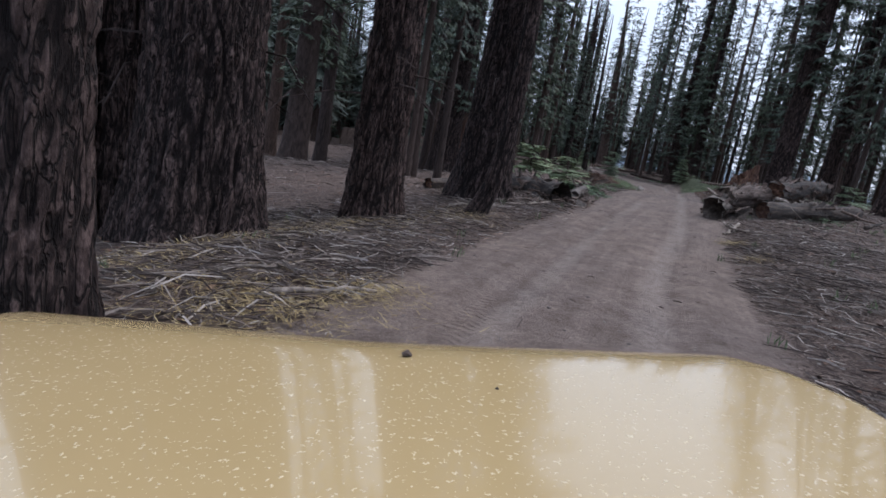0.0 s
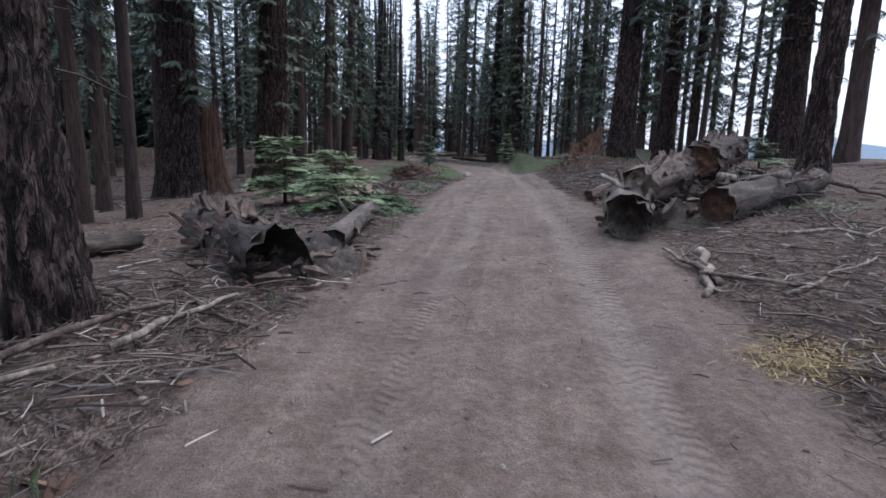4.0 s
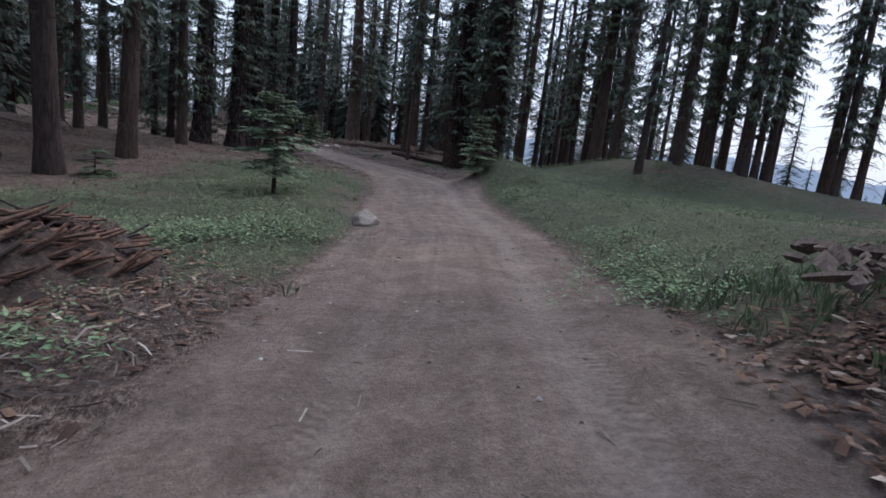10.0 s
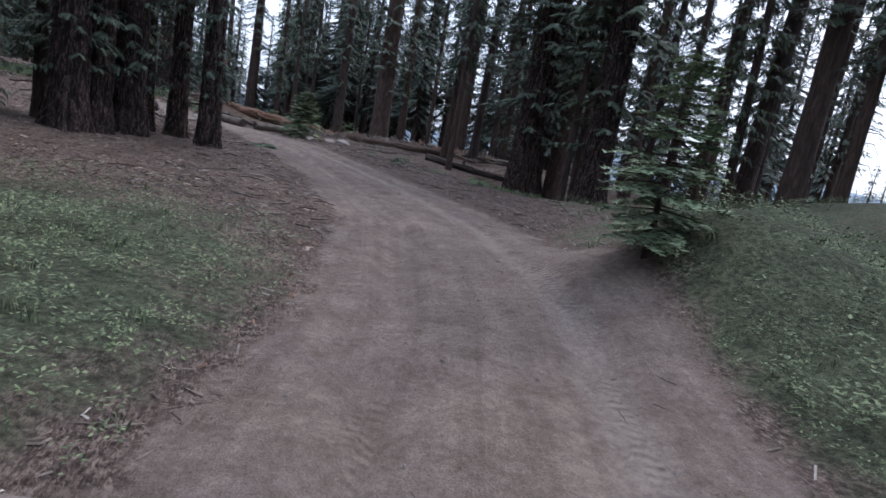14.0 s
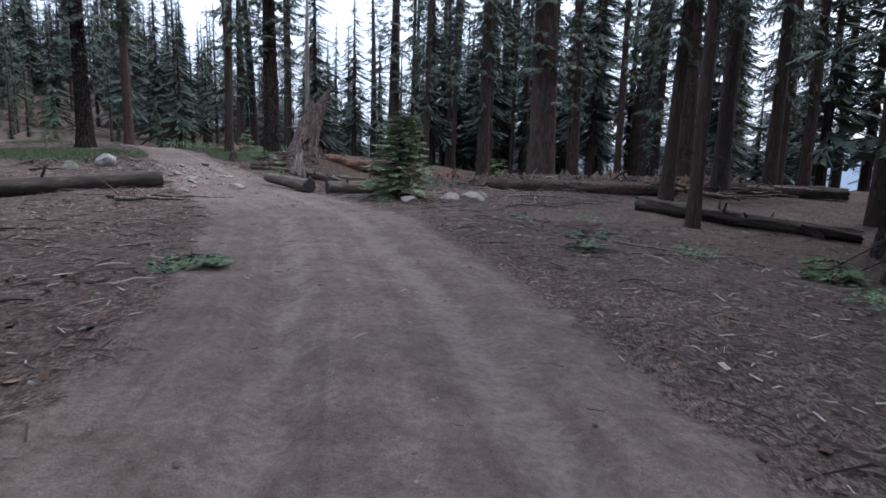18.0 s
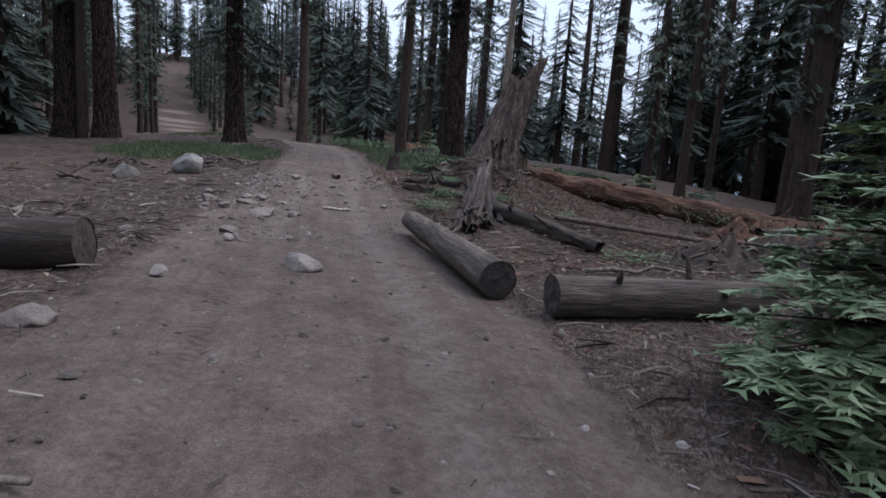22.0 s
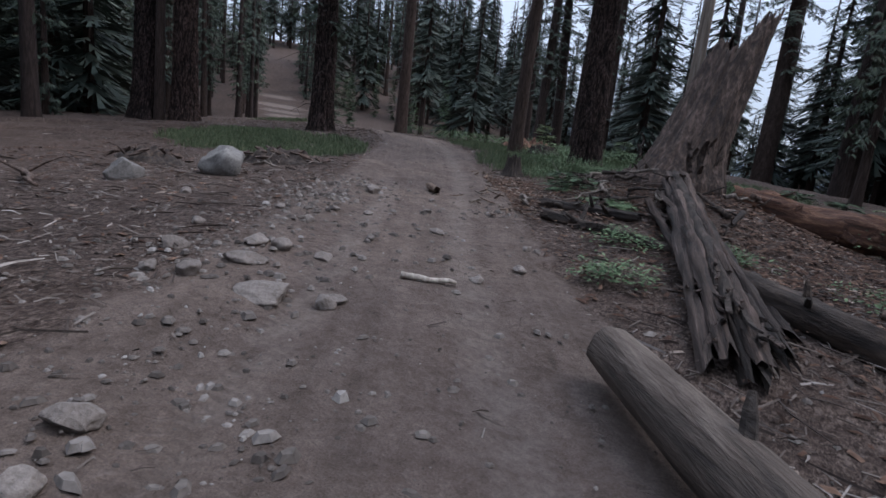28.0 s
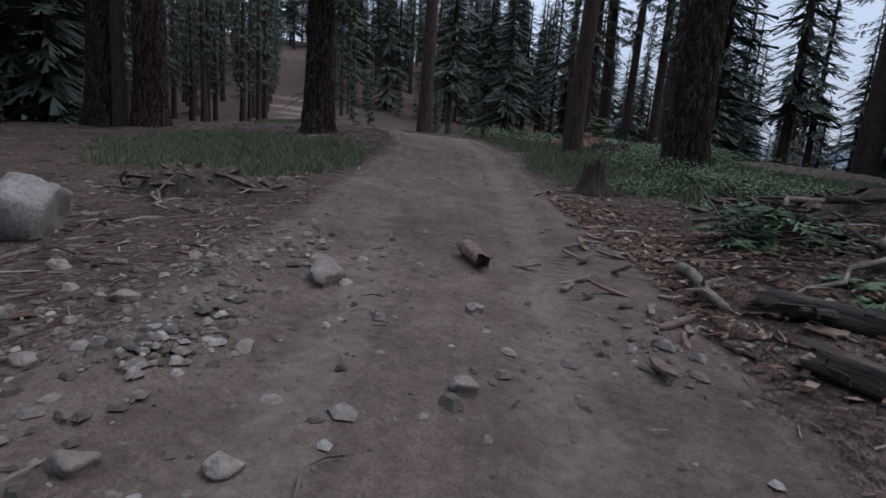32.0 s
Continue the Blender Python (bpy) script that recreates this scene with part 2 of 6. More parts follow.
def needles_like(dark, mid, tip):
    def build(n, l, bs):
        c = ramp(n, l, island(n), [(0.0, dark), (0.55, mid), (1.0, tip)])
        big = noise_of(n, l, coords(n, l), 0.5, 3)
        c = mix(n, l, 1.0, c, ramp(n, l, big, [(0.3, (0.7, 0.75, 0.75)), (0.7, (1.2, 1.15, 1.1))]), "MULTIPLY")
        c = mix(n, l, 1.0, c, ramp(n, l, chance(n), [(0.0, (0.8, 0.85, 0.9)), (1.0, (1.15, 1.15, 1.0))]), "MULTIPLY")
        l.new(c, bs.inputs["Base Color"])
        bs.inputs["Roughness"].default_value = 0.7
        bs.inputs["Specular IOR Level"].default_value = 0.3
    return build


def wood_like(dark, mid, light, stretch=(1, 1, 1), scale=9.0, dist=0.02):
    def build(n, l, bs):
        v = coords(n, l, stretch)
        a = noise_of(n, l, v, scale, 6, 0.65, 0.3)
        f = noise_of(n, l, v, scale * 5, 4, 0.6)
        b = noise_of(n, l, coords(n, l), 2.3, 3)
        c = ramp(n, l, a, [(0.34, dark), (0.52, mid), (0.7, light)])
        c = mix(n, l, calc(n, l, "MULTIPLY", b, 0.5), c, dark)
        c = mix(n, l, 1.0, c, ramp(n, l, chance(n), [(0.0, (0.8, 0.8, 0.82)), (1.0, (1.2, 1.16, 1.12))]), "MULTIPLY")
        l.new(c, bs.inputs["Base Color"])
        bs.inputs["Roughness"].default_value = 0.88
        relief(n, l, bs, calc(n, l, "ADD", a, calc(n, l, "MULTIPLY", f, 0.35)), dist)
    return build


def pieces_like(stops, rough=0.9):
    def build(n, l, bs):
        c = ramp(n, l, island(n), stops)
        f = noise_of(n, l, coords(n, l), 25, 4)
        c = mix(n, l, 1.0, c, ramp(n, l, f, [(0.3, (0.7, 0.7, 0.7)), (0.7, (1.25, 1.25, 1.25))]), "MULTIPLY")
        l.new(c, bs.inputs["Base Color"])
        bs.inputs["Roughness"].default_value = rough
        bs.inputs["Specular IOR Level"].default_value = 0.25
    return build


def stone_like(dark, mid, light):
    def build(n, l, bs):
        v = coords(n, l)
        a = noise_of(n, l, v, 3.0, 6, 0.65)
        f = noise_of(n, l, v, 38, 5, 0.7)
        c = ramp(n, l, a, [(0.3, dark), (0.5, mid), (0.72, light)])
        c = mix(n, l, 0.45, c, ramp(n, l, f, [(0.35, dark), (0.6, light)]))
        c = mix(n, l, 1.0, c, ramp(n, l, chance(n), [(0.0, (0.72, 0.7, 0.7)), (1.0, (1.12, 1.12, 1.12))]), "MULTIPLY")
        l.new(c, bs.inputs["Base Color"])
        bs.inputs["Roughness"].default_value = 0.85
        relief(n, l, bs, calc(n, l, "ADD", a, calc(n, l, "MULTIPLY", f, 0.4)), 0.03)
    return build


def ground_like(n, l, bs):
    v = coords(n, l)
    big, mid_n = noise_of(n, l, v, 0.35, 5, 0.6), noise_of(n, l, v, 2.6, 6, 0.65)
    fine, grit = noise_of(n, l, v, 16, 6, 0.7), noise_of(n, l, v, 75, 4, 0.7)
    needles = noise_of(n, l, coords(n, l, (1, 0.35, 1)), 40, 4, 0.7, 1.2)
    duff = ramp(n, l, calc(n, l, "ADD", calc(n, l, "MULTIPLY", needles, 0.6), calc(n, l, "MULTIPLY", fine, 0.4)),
                [(0.41, (0.026, 0.018, 0.015)), (0.5, (0.088, 0.064, 0.055)), (0.61, (0.225, 0.176, 0.15))])
    duff = mix(n, l, ramp(n, l, mid_n, [(0.42, (0, 0, 0)), (0.62, (0.6, 0.6, 0.6))]), duff, (0.06, 0.042, 0.036))
    soil = ramp(n, l, calc(n, l, "ADD", calc(n, l, "MULTIPLY", fine, 0.5), calc(n, l, "MULTIPLY", mid_n, 0.5)),
                [(0.36, (0.098, 0.075, 0.064)), (0.5, (0.15, 0.117, 0.102)), (0.64, (0.205, 0.164, 0.145))])
    soil = mix(n, l, 1.0, soil, ramp(n, l, grit, [(0.3, (0.7, 0.7, 0.7)), (0.72, (1.25, 1.25, 1.25))]), "MULTIPLY")
    dust = ramp(n, l, fine, [(0.35, (0.152, 0.122, 0.106)), (0.65, (0.238, 0.197, 0.178))])
    sod = ramp(n, l, fine, [(0.38, (0.03, 0.034, 0.022)), (0.62, (0.085, 0.095, 0.06))])

    def layer(name):
        a = n.new("ShaderNodeAttribute")
        a.attribute_name = name
        return a.outputs["Fac"]

    lane = n.new("ShaderNodeAttribute")
    lane.attribute_name = "lane"
    stretch = n.new("ShaderNodeMapping")
    stretch.inputs["Scale"].default_value = (5.0, 0.22, 1.0)
    l.new(lane.outputs["Vector"], stretch.inputs["Vector"])
    streak = noise_of(n, l, stretch.outputs["Vector"], 1.0, 5, 0.6, 0.4)
    soil = mix(n, l, 1.0, soil, ramp(n, l, streak, [(0.3, (0.84, 0.83, 0.82)), (0.7, (1.16, 1.15, 1.15))]), "MULTIPLY")
    split = n.new("ShaderNodeSeparateXYZ")
    l.new(lane.outputs["Vector"], split.inputs["Vector"])
    off = calc(n, l, "ABSOLUTE", calc(n, l, "SUBTRACT", calc(n, l, "ABSOLUTE", split.outputs["X"]), 0.8))
    ribs = calc(n, l, "SINE", calc(n, l, "ADD", calc(n, l, "MULTIPLY", split.outputs["Y"], 66.0), calc(n, l, "MULTIPLY", off, 40.0)))
    band = calc(n, l, "MULTIPLY", calc(n, l, "LESS_THAN", off, 0.11), calc(n, l, "GREATER_THAN", big, 0.5))
    tread = calc(n, l, "MULTIPLY", ribs, calc(n, l, "MULTIPLY", band, 0.22))
    edge = calc(n, l, "ADD", layer("road"), calc(n, l, "MULTIPLY", calc(n, l, "SUBTRACT", mid_n, 0.5), 0.9))
    edge = ramp(n, l, edge, [(0.38, (0, 0, 0)), (0.62, (1, 1, 1))])
    pale = calc(n, l, "ADD", layer("worn"), calc(n, l, "MULTIPLY", calc(n, l, "SUBTRACT", mid_n, 0.55), 0.8))
    pale = ramp(n, l, pale, [(0.4, (0, 0, 0)), (0.95, (1, 1, 1))])
    green = calc(n, l, "ADD", layer("sward"), calc(n, l, "MULTIPLY", calc(n, l, "SUBTRACT", mid_n, 0.5), 1.2))
    green = ramp(n, l, green, [(0.4, (0, 0, 0)), (0.75, (1, 1, 1))])
    c = mix(n, l, green, duff, sod)
    c = mix(n, l, edge, c, mix(n, l, pale, soil, dust))
    c = mix(n, l, 1.0, c, ramp(n, l, big, [(0.3, (0.8, 0.8, 0.82)), (0.7, (1.15, 1.13, 1.1))]), "MULTIPLY")
    l.new(c, bs.inputs["Base Color"])
    bs.inputs["Roughness"].default_value = 0.95
    bs.inputs["Specular IOR Level"].default_value = 0.15
    h = calc(n, l, "ADD", calc(n, l, "MULTIPLY", fine, 0.8), calc(n, l, "MULTIPLY", grit, 0.25))
    h = calc(n, l, "ADD", h, calc(n, l, "ADD", tread, calc(n, l, "MULTIPLY", streak, 0.5)))
    relief(n, l, bs, calc(n, l, "ADD", h, calc(n, l, "MULTIPLY", needles, 0.35)), 0.05)


GROUND = material("forest_soil", ground_like)
BARK = material("fir_bark", bark_like((0.014, 0.01, 0.009), (0.05, 0.034, 0.029), (0.12, 0.088, 0.076)))
BARK_FAR = material("fir_bark_weathered", bark_like((0.016, 0.012, 0.011), (0.045, 0.032, 0.028), (0.09, 0.066, 0.058)))


def old_bark(n, l, bs):
    a = n.new("ShaderNodeAttribute")
    a.attribute_name = "furrow"
    v = coords(n, l, (1, 1, 0.35))
    flake, fine = noise_of(n, l, v, 22, 5, 0.65), noise_of(n, l, v, 90, 4, 0.65)
    big = noise_of(n, l, coords(n, l, (1, 1, 0.4)), 0.9, 3)
    top = ramp(n, l, flake, [(0.36, (0.02, 0.014, 0.013)), (0.5, (0.06, 0.041, 0.036)), (0.64, (0.155, 0.112, 0.1))])
    top = mix(n, l, calc(n, l, "MULTIPLY", big, 0.6), top, (0.028, 0.019, 0.017))
    # colour runs to near black at low furrow values and along crack lines
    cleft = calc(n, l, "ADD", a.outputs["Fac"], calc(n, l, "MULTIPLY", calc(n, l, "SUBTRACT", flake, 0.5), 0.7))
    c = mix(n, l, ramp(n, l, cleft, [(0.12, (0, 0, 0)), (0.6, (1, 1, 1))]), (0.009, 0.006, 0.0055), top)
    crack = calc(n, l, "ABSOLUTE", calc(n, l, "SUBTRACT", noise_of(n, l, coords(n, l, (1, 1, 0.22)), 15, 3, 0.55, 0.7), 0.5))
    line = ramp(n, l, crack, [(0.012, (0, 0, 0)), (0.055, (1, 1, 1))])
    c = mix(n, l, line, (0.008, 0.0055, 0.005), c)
    flake = calc(n, l, "ADD", flake, calc(n, l, "MULTIPLY", line, 0.8))
    c = mix(n, l, 1.0, c, ramp(n, l, chance(n), [(0.0, (0.85, 0.84, 0.88)), (1.0, (1.3, 1.2, 1.15))]), "MULTIPLY")
    l.new(c, bs.inputs["Base Color"])
    bs.inputs["Roughness"].default_value = 0.93
    bs.inputs["Specular IOR Level"].default_value = 0.2
    relief(n, l, bs, calc(n, l, "ADD", flake, calc(n, l, "MULTIPLY", fine, 0.4)), 0.03)


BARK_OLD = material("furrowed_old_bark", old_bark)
NEEDLE = material("fir_needles", needles_like((0.022, 0.032, 0.024), (0.05, 0.068, 0.05), (0.09, 0.112, 0.08)))
# slightly paler than NEEDLE, a little haze mixed into the colour for deeper firs
NEEDLE_MID = material("haze_lifted_fir_needles", needles_like((0.024, 0.034, 0.028), (0.055, 0.073, 0.057), (0.095, 0.118, 0.09)))
# distance haze painted into the far wood's needles: paler and bluer
NEEDLE_FAR = material("haze_paled_far_needles", needles_like((0.034, 0.044, 0.04), (0.058, 0.073, 0.065), (0.09, 0.108, 0.095)))
NEEDLE_LOW = material("low_fir_needles", needles_like((0.028, 0.05, 0.028), (0.07, 0.115, 0.06), (0.14, 0.19, 0.11)))
MULCH = material("dark_bark_mulch", wood_like((0.022, 0.013, 0.01), (0.07, 0.042, 0.031), (0.15, 0.1, 0.078), (1, 1, 1), 18, 0.05))
NEEDLE_YOUNG = material("young_fir_needles", needles_like((0.075, 0.105, 0.058), (0.19, 0.245, 0.145), (0.35, 0.4, 0.275)))
DEADWOOD = material("weathered_wood", wood_like((0.07, 0.055, 0.046), (0.2, 0.165, 0.14), (0.38, 0.33, 0.29), (1, 1, 0.12), 12))
LOGBARK = material("log_bark", wood_like((0.03, 0.02, 0.017), (0.11, 0.075, 0.06), (0.24, 0.18, 0.15), (1, 1, 0.2), 13, 0.03))
LOGGREY = material("grey_log_wood", wood_like((0.03, 0.023, 0.019), (0.105, 0.081, 0.067), (0.22, 0.18, 0.154), (1, 1, 0.14), 11, 0.04))
DULLEND = material("weathered_log_end", wood_like((0.025, 0.019, 0.017), (0.065, 0.05, 0.043), (0.125, 0.1, 0.088), (1, 1, 1), 16))
BLEACHED = material("bleached_wood", wood_like((0.24, 0.21, 0.18), (0.42, 0.38, 0.34), (0.6, 0.56, 0.52), (1, 1, 0.2), 14))
CUTWOOD = material("cut_wood", wood_like((0.09, 0.06, 0.045), (0.17, 0.12, 0.09), (0.28, 0.21, 0.16), (1, 1, 1), 14))
ROTWOOD = material("rotten_red_wood", wood_like((0.03, 0.014, 0.01), (0.11, 0.052, 0.032), (0.25, 0.14, 0.085), (1, 1, 0.18), 12, 0.04))
GREYROT = material("grey_red_snag_wood", wood_like((0.014, 0.009, 0.008), (0.075, 0.05, 0.04), (0.23, 0.165, 0.14), (1, 1, 0.03), 12, 0.06))
CHARRED = material("dark_rotten_wood", wood_like((0.012, 0.009, 0.008), (0.04, 0.028, 0.022), (0.11, 0.08, 0.065), (1, 1, 0.25), 12, 0.03))
STONE = material("granite", stone_like((0.09, 0.083, 0.078), (0.18, 0.168, 0.158), (0.33, 0.315, 0.3)))
DUSTSTONE = material("dusty_stone", stone_like((0.12, 0.1, 0.09), (0.2, 0.17, 0.15), (0.31, 0.27, 0.245)))
TWIGS = material("twig_litter", pieces_like([(0.0, (0.035, 0.025, 0.022)), (0.5, (0.085, 0.065, 0.056)), (0.85, (0.16, 0.132, 0.117)), (1.0, (0.34, 0.3, 0.275))]))
CHIPS = material("bark_chips", pieces_like([(0.0, (0.035, 0.02, 0.015)), (0.5, (0.085, 0.047, 0.033)), (0.9, (0.17, 0.105, 0.075)), (1.0, (0.32, 0.26, 0.22))]))
PEBBLE = material("pebbles", pieces_like([(0.0, (0.07, 0.058, 0.052)), (0.6, (0.15, 0.128, 0.116)), (0.93, (0.22, 0.195, 0.18)), (1.0, (0.31, 0.285, 0.27))]))
GRASS = material("grass_blades", pieces_like([(0.0, (0.06, 0.083, 0.045)), (0.5, (0.115, 0.15, 0.082)), (0.85, (0.17, 0.205, 0.12)), (1.0, (0.25, 0.25, 0.16))]))
HERB = material("lupine_leaves", pieces_like([(0.0, (0.05, 0.066, 0.04)), (0.5, (0.1, 0.128, 0.066)), (1.0, (0.165, 0.19, 0.108))]))
SHRUB = material("shrub_leaves", pieces_like([(0.0, (0.045, 0.078, 0.04)), (0.5, (0.1, 0.15, 0.08)), (1.0, (0.18, 0.245, 0.135))]))
DRYNEEDLE = material("dry_needles", pieces_like([(0.0, (0.12, 0.08, 0.035)), (0.5, (0.22, 0.16, 0.075)), (1.0, (0.36, 0.28, 0.15))]))


# ---- building blocks ----
def mesh_of(name, verts, faces, mat, smooth=True):
    me = bpy.data.meshes.new(name)
    me.from_pydata(verts, [], faces)
    me.materials.append(mat)
    if smooth:
        me.polygons.foreach_set("use_smooth", [True] * len(me.polygons))
    me.update()
    return me


def put(name, verts, faces, mat, parent=None, label="", smooth=True):
    ob = new(name, mesh_of(name, verts, faces, mat, smooth))
    if parent is not None:
        ob.parent = parent
    if label:
        ob["label"] = label
    return ob


def empty(name, m, label, category, group=""):
    e = new(name)
    e.matrix_world = m
    return tagged(e, label, category, group)


class Soup:
    """Collects loose pieces into one list of points and faces."""

    def __init__(self):
        self.v, self.f = [], []

    def add(self, verts, faces):
        k = len(self.v)
        self.v.extend(verts)
        self.f.extend([tuple(i + k for i in f) for f in faces])

    def tube(self, points, radii, sides=5, cap=True, wobble=0.0, rng=random):
        pts = [Vector(p) for p in points]
        rings = []
        up = Vector((0.31, 0.17, 0.93))
        for i, p in enumerate(pts):
            d = (pts[min(i + 1, len(pts) - 1)] - pts[max(i - 1, 0)]).normalized()
            a = d.cross(up)
            if a.length < 0.1:
                a = d.cross(Vector((1, 0, 0)))
            a.normalize()
            b = d.cross(a)
            ring = []
            for k in range(sides):
                t = 2 * math.pi * k / sides
                r = radii[i] * (1 + rng.uniform(-wobble, wobble))
                ring.append(tuple(p + a * math.cos(t) * r + b * math.sin(t) * r))
            rings.append(ring)
        faces = []
        for i in range(len(rings) - 1):
            for k in range(sides):
                q = (k + 1) % sides
                faces.append((i * sides + k, i * sides + q, (i + 1) * sides + q, (i + 1) * sides + k))
        if cap:
            faces.append(tuple(range(sides))[::-1])
            faces.append(tuple((len(rings) - 1) * sides + k for k in range(sides)))
        self.add([v for ring in rings for v in ring], faces)

    def put(self, name, mat, parent=None, label="", smooth=False):
        return put(name, self.v, self.f, mat, parent, label, smooth)


# ---- the lie of the land ----
_c = np.array([row[:3] for row in ROAD_LINE], float)
_seg = np.diff(_c[:, :2], axis=0)
_len = np.hypot(_seg[:, 0], _seg[:, 1])
_run = np.concatenate([[0], np.cumsum(_len)])
_wide = np.array([row[3] for row in ROAD_LINE], float)
_left = np.array([row[4] for row in ROAD_LINE], float)
_right = np.array([row[5] for row in ROAD_LINE], float)
_bank = np.array([row[6] for row in ROAD_LINE], float)
_fall = np.array([row[7] for row in ROAD_LINE], float)


def along(x, y):
    """Distance run along the road, and how far to its right (left: minus), for arrays of places."""
    x, y = np.atleast_1d(np.asarray(x, float)), np.atleast_1d(np.asarray(y, float))
    best, run, side = np.full(x.shape, 1e9), np.zeros(x.shape), np.zeros(x.shape)
    for i in range(len(_seg)):
        dx, dy = x - _c[i, 0], y - _c[i, 1]
        u = (dx * _seg[i, 0] + dy * _seg[i, 1]) / _len[i] ** 2
        u = np.clip(u, 0, 1)
        ox, oy = dx - u * _seg[i, 0], dy - u * _seg[i, 1]
        d = np.hypot(ox, oy)
        s = np.where(_seg[i, 1] * dx - _seg[i, 0] * dy > 0, 1, -1)
        near = d < best
        best, run, side = np.where(near, d, best), np.where(near, _run[i] + u * _len[i], run), np.where(near, d * s, side)
    return run, side


def bumps(x, y, size, seed):
    """Smooth rolling unevenness from a few crossed waves."""
    r = np.random.RandomState(seed)
    out = np.zeros(np.shape(x))
    for k in range(7):
        a, f, p = r.uniform(0, 6.28), r.uniform(0.6, 1.8) / size, r.uniform(0, 6.28)
        out = out + np.sin((x * math.cos(a) + y * math.sin(a)) * f * 6.28 + p)
    return out / 7


def land(x, y, rough=True):
    """Height of the ground, and masks for road, worn track and sward."""
    x, y = np.atleast_1d(np.asarray(x, float)), np.atleast_1d(np.asarray(y, float))
    run, side = along(x, y)
    far = np.abs(side)
    zc = np.interp(run, _run, _c[:, 2])
    w = np.interp(run, _run, _wide)
    off = np.maximum(far - w, 0)
    slope = np.where(side < 0, np.interp(run, _run, _left), np.interp(run, _run, _right))
    reach = np.where(slope < 0, 60, 30)
    z = zc + slope * reach * (1 - np.exp(-off / reach))
    bank = np.interp(run, _run, _bank) * (1 - np.exp(-(off / 0.8) ** 2))
    z = z + bank - np.interp(run, _run, _fall) * 25 * np.tanh(side / 25)
    # beyond the shoulder on the right the hillside drops to the valley, on the left it rises slowly
    z = z - np.where(side > 0, 0.022 * np.maximum(off - 12, 0) ** 1.6, 0) * np.clip((y + 5) / 15, 0.2, 1) * np.clip((60 - x + y) / 40, 0.35, 1)
    if rough:
        z = z + (0.25 * bumps(x, y, 16, 3) + 0.1 * bumps(x, y, 4.5, 4)) * np.clip(off / 3, 0, 1) + 0.025 * bumps(x, y, 1.1, 5)
        rut = np.exp(-((far - 0.75) / 0.24) ** 2)
        z = z - 0.045 * rut * (far < w) + 0.03 * np.exp(-((far - 1.15) / 0.16) ** 2) * (far < w)
        # a rill washed into the track on the way through the bend
        wash = np.clip((y - 38) / 4, 0, 1) * np.clip((66 - y) / 4, 0, 1)
        z = z - 0.075 * wash * np.exp(-((side + 0.85 + 0.22 * np.sin(run * 0.8) + 0.12 * np.sin(run * 2.3)) / 0.17) ** 2)
    for mx, my, mr, mh in MOUNDS:
        z = z + mh * np.exp(-(((x - mx) ** 2 + (y - my) ** 2) / mr ** 2))
    road = np.clip(0.5 + (w - far) / 0.9, 0, 1)
    drift = bumps(run, run * 0.6, 22, 17)
    worn = np.maximum(np.exp(-((side - 0.75 - 0.25 * drift) / 0.26) ** 2), np.clip(0.55 - 1.4 * drift, 0.15, 1) * np.exp(-((side + 0.72 + 0.3 * drift) / 0.2) ** 2))
    worn = np.maximum(worn, np.clip((y - 100) / 6, 0, 1))
    green = np.zeros(x.shape)
    for gx, gy, gr, gs in SWARDS:
        green = np.maximum(green, gs * np.exp(-(((x - gx) ** 2 + (y - gy) ** 2) / gr ** 2) ** 1.5))
    return z, road, worn, green * (1 - road)


def height(x, y):
    return float(land(x, y)[0][0])


def axis_steps(lo, hi, fine, far):
    steps = list(np.arange(lo, hi, fine))
    s, p = fine, hi
    while p < far:
        steps.append(p)
        s *= 1.18
        p += s
    s, p = fine, lo
    while p > -far:
        s *= 1.18
        p -= s
        steps.insert(0, p)
    return np.array(steps)


gx, gy = axis_steps(GROUND_BOX[0], GROUND_BOX[1], 0.24, 1500), axis_steps(GROUND_BOX[2], GROUND_BOX[3], 0.24, 1500)
GX, GY = np.meshgrid(gx, gy)
GZ, G_road, G_worn, G_green = land(GX.ravel(), GY.ravel())
nx = len(gx)
quads = np.array([(j * nx + i, j * nx + i + 1, (j + 1) * nx + i + 1, (j + 1) * nx + i) for j in range(len(gy) - 1) for i in range(nx - 1)])
gme = bpy.data.meshes.new("ground")
gme.from_pydata(np.stack([GX.ravel(), GY.ravel(), GZ], 1).tolist(), [], quads.tolist())
gme.polygons.foreach_set("use_smooth", [True] * len(gme.polygons))
gme.materials.append(GROUND)
for lname, values in (("road", G_road), ("worn", G_worn), ("sward", G_green)):
    gme.attributes.new(lname, "FLOAT", "POINT").data.foreach_set("value", values.astype(np.float32))
G_run, G_side = along(GX.ravel(), GY.ravel())
gme.attributes.new("lane", "FLOAT_VECTOR", "POINT").data.foreach_set("vector", np.stack([G_side, G_run, np.zeros_like(G_run)], 1).astype(np.float32).ravel())
ground = tagged(new("ground", gme), "forest floor of brown duff with a worn dirt track", "ground", kind="structure")


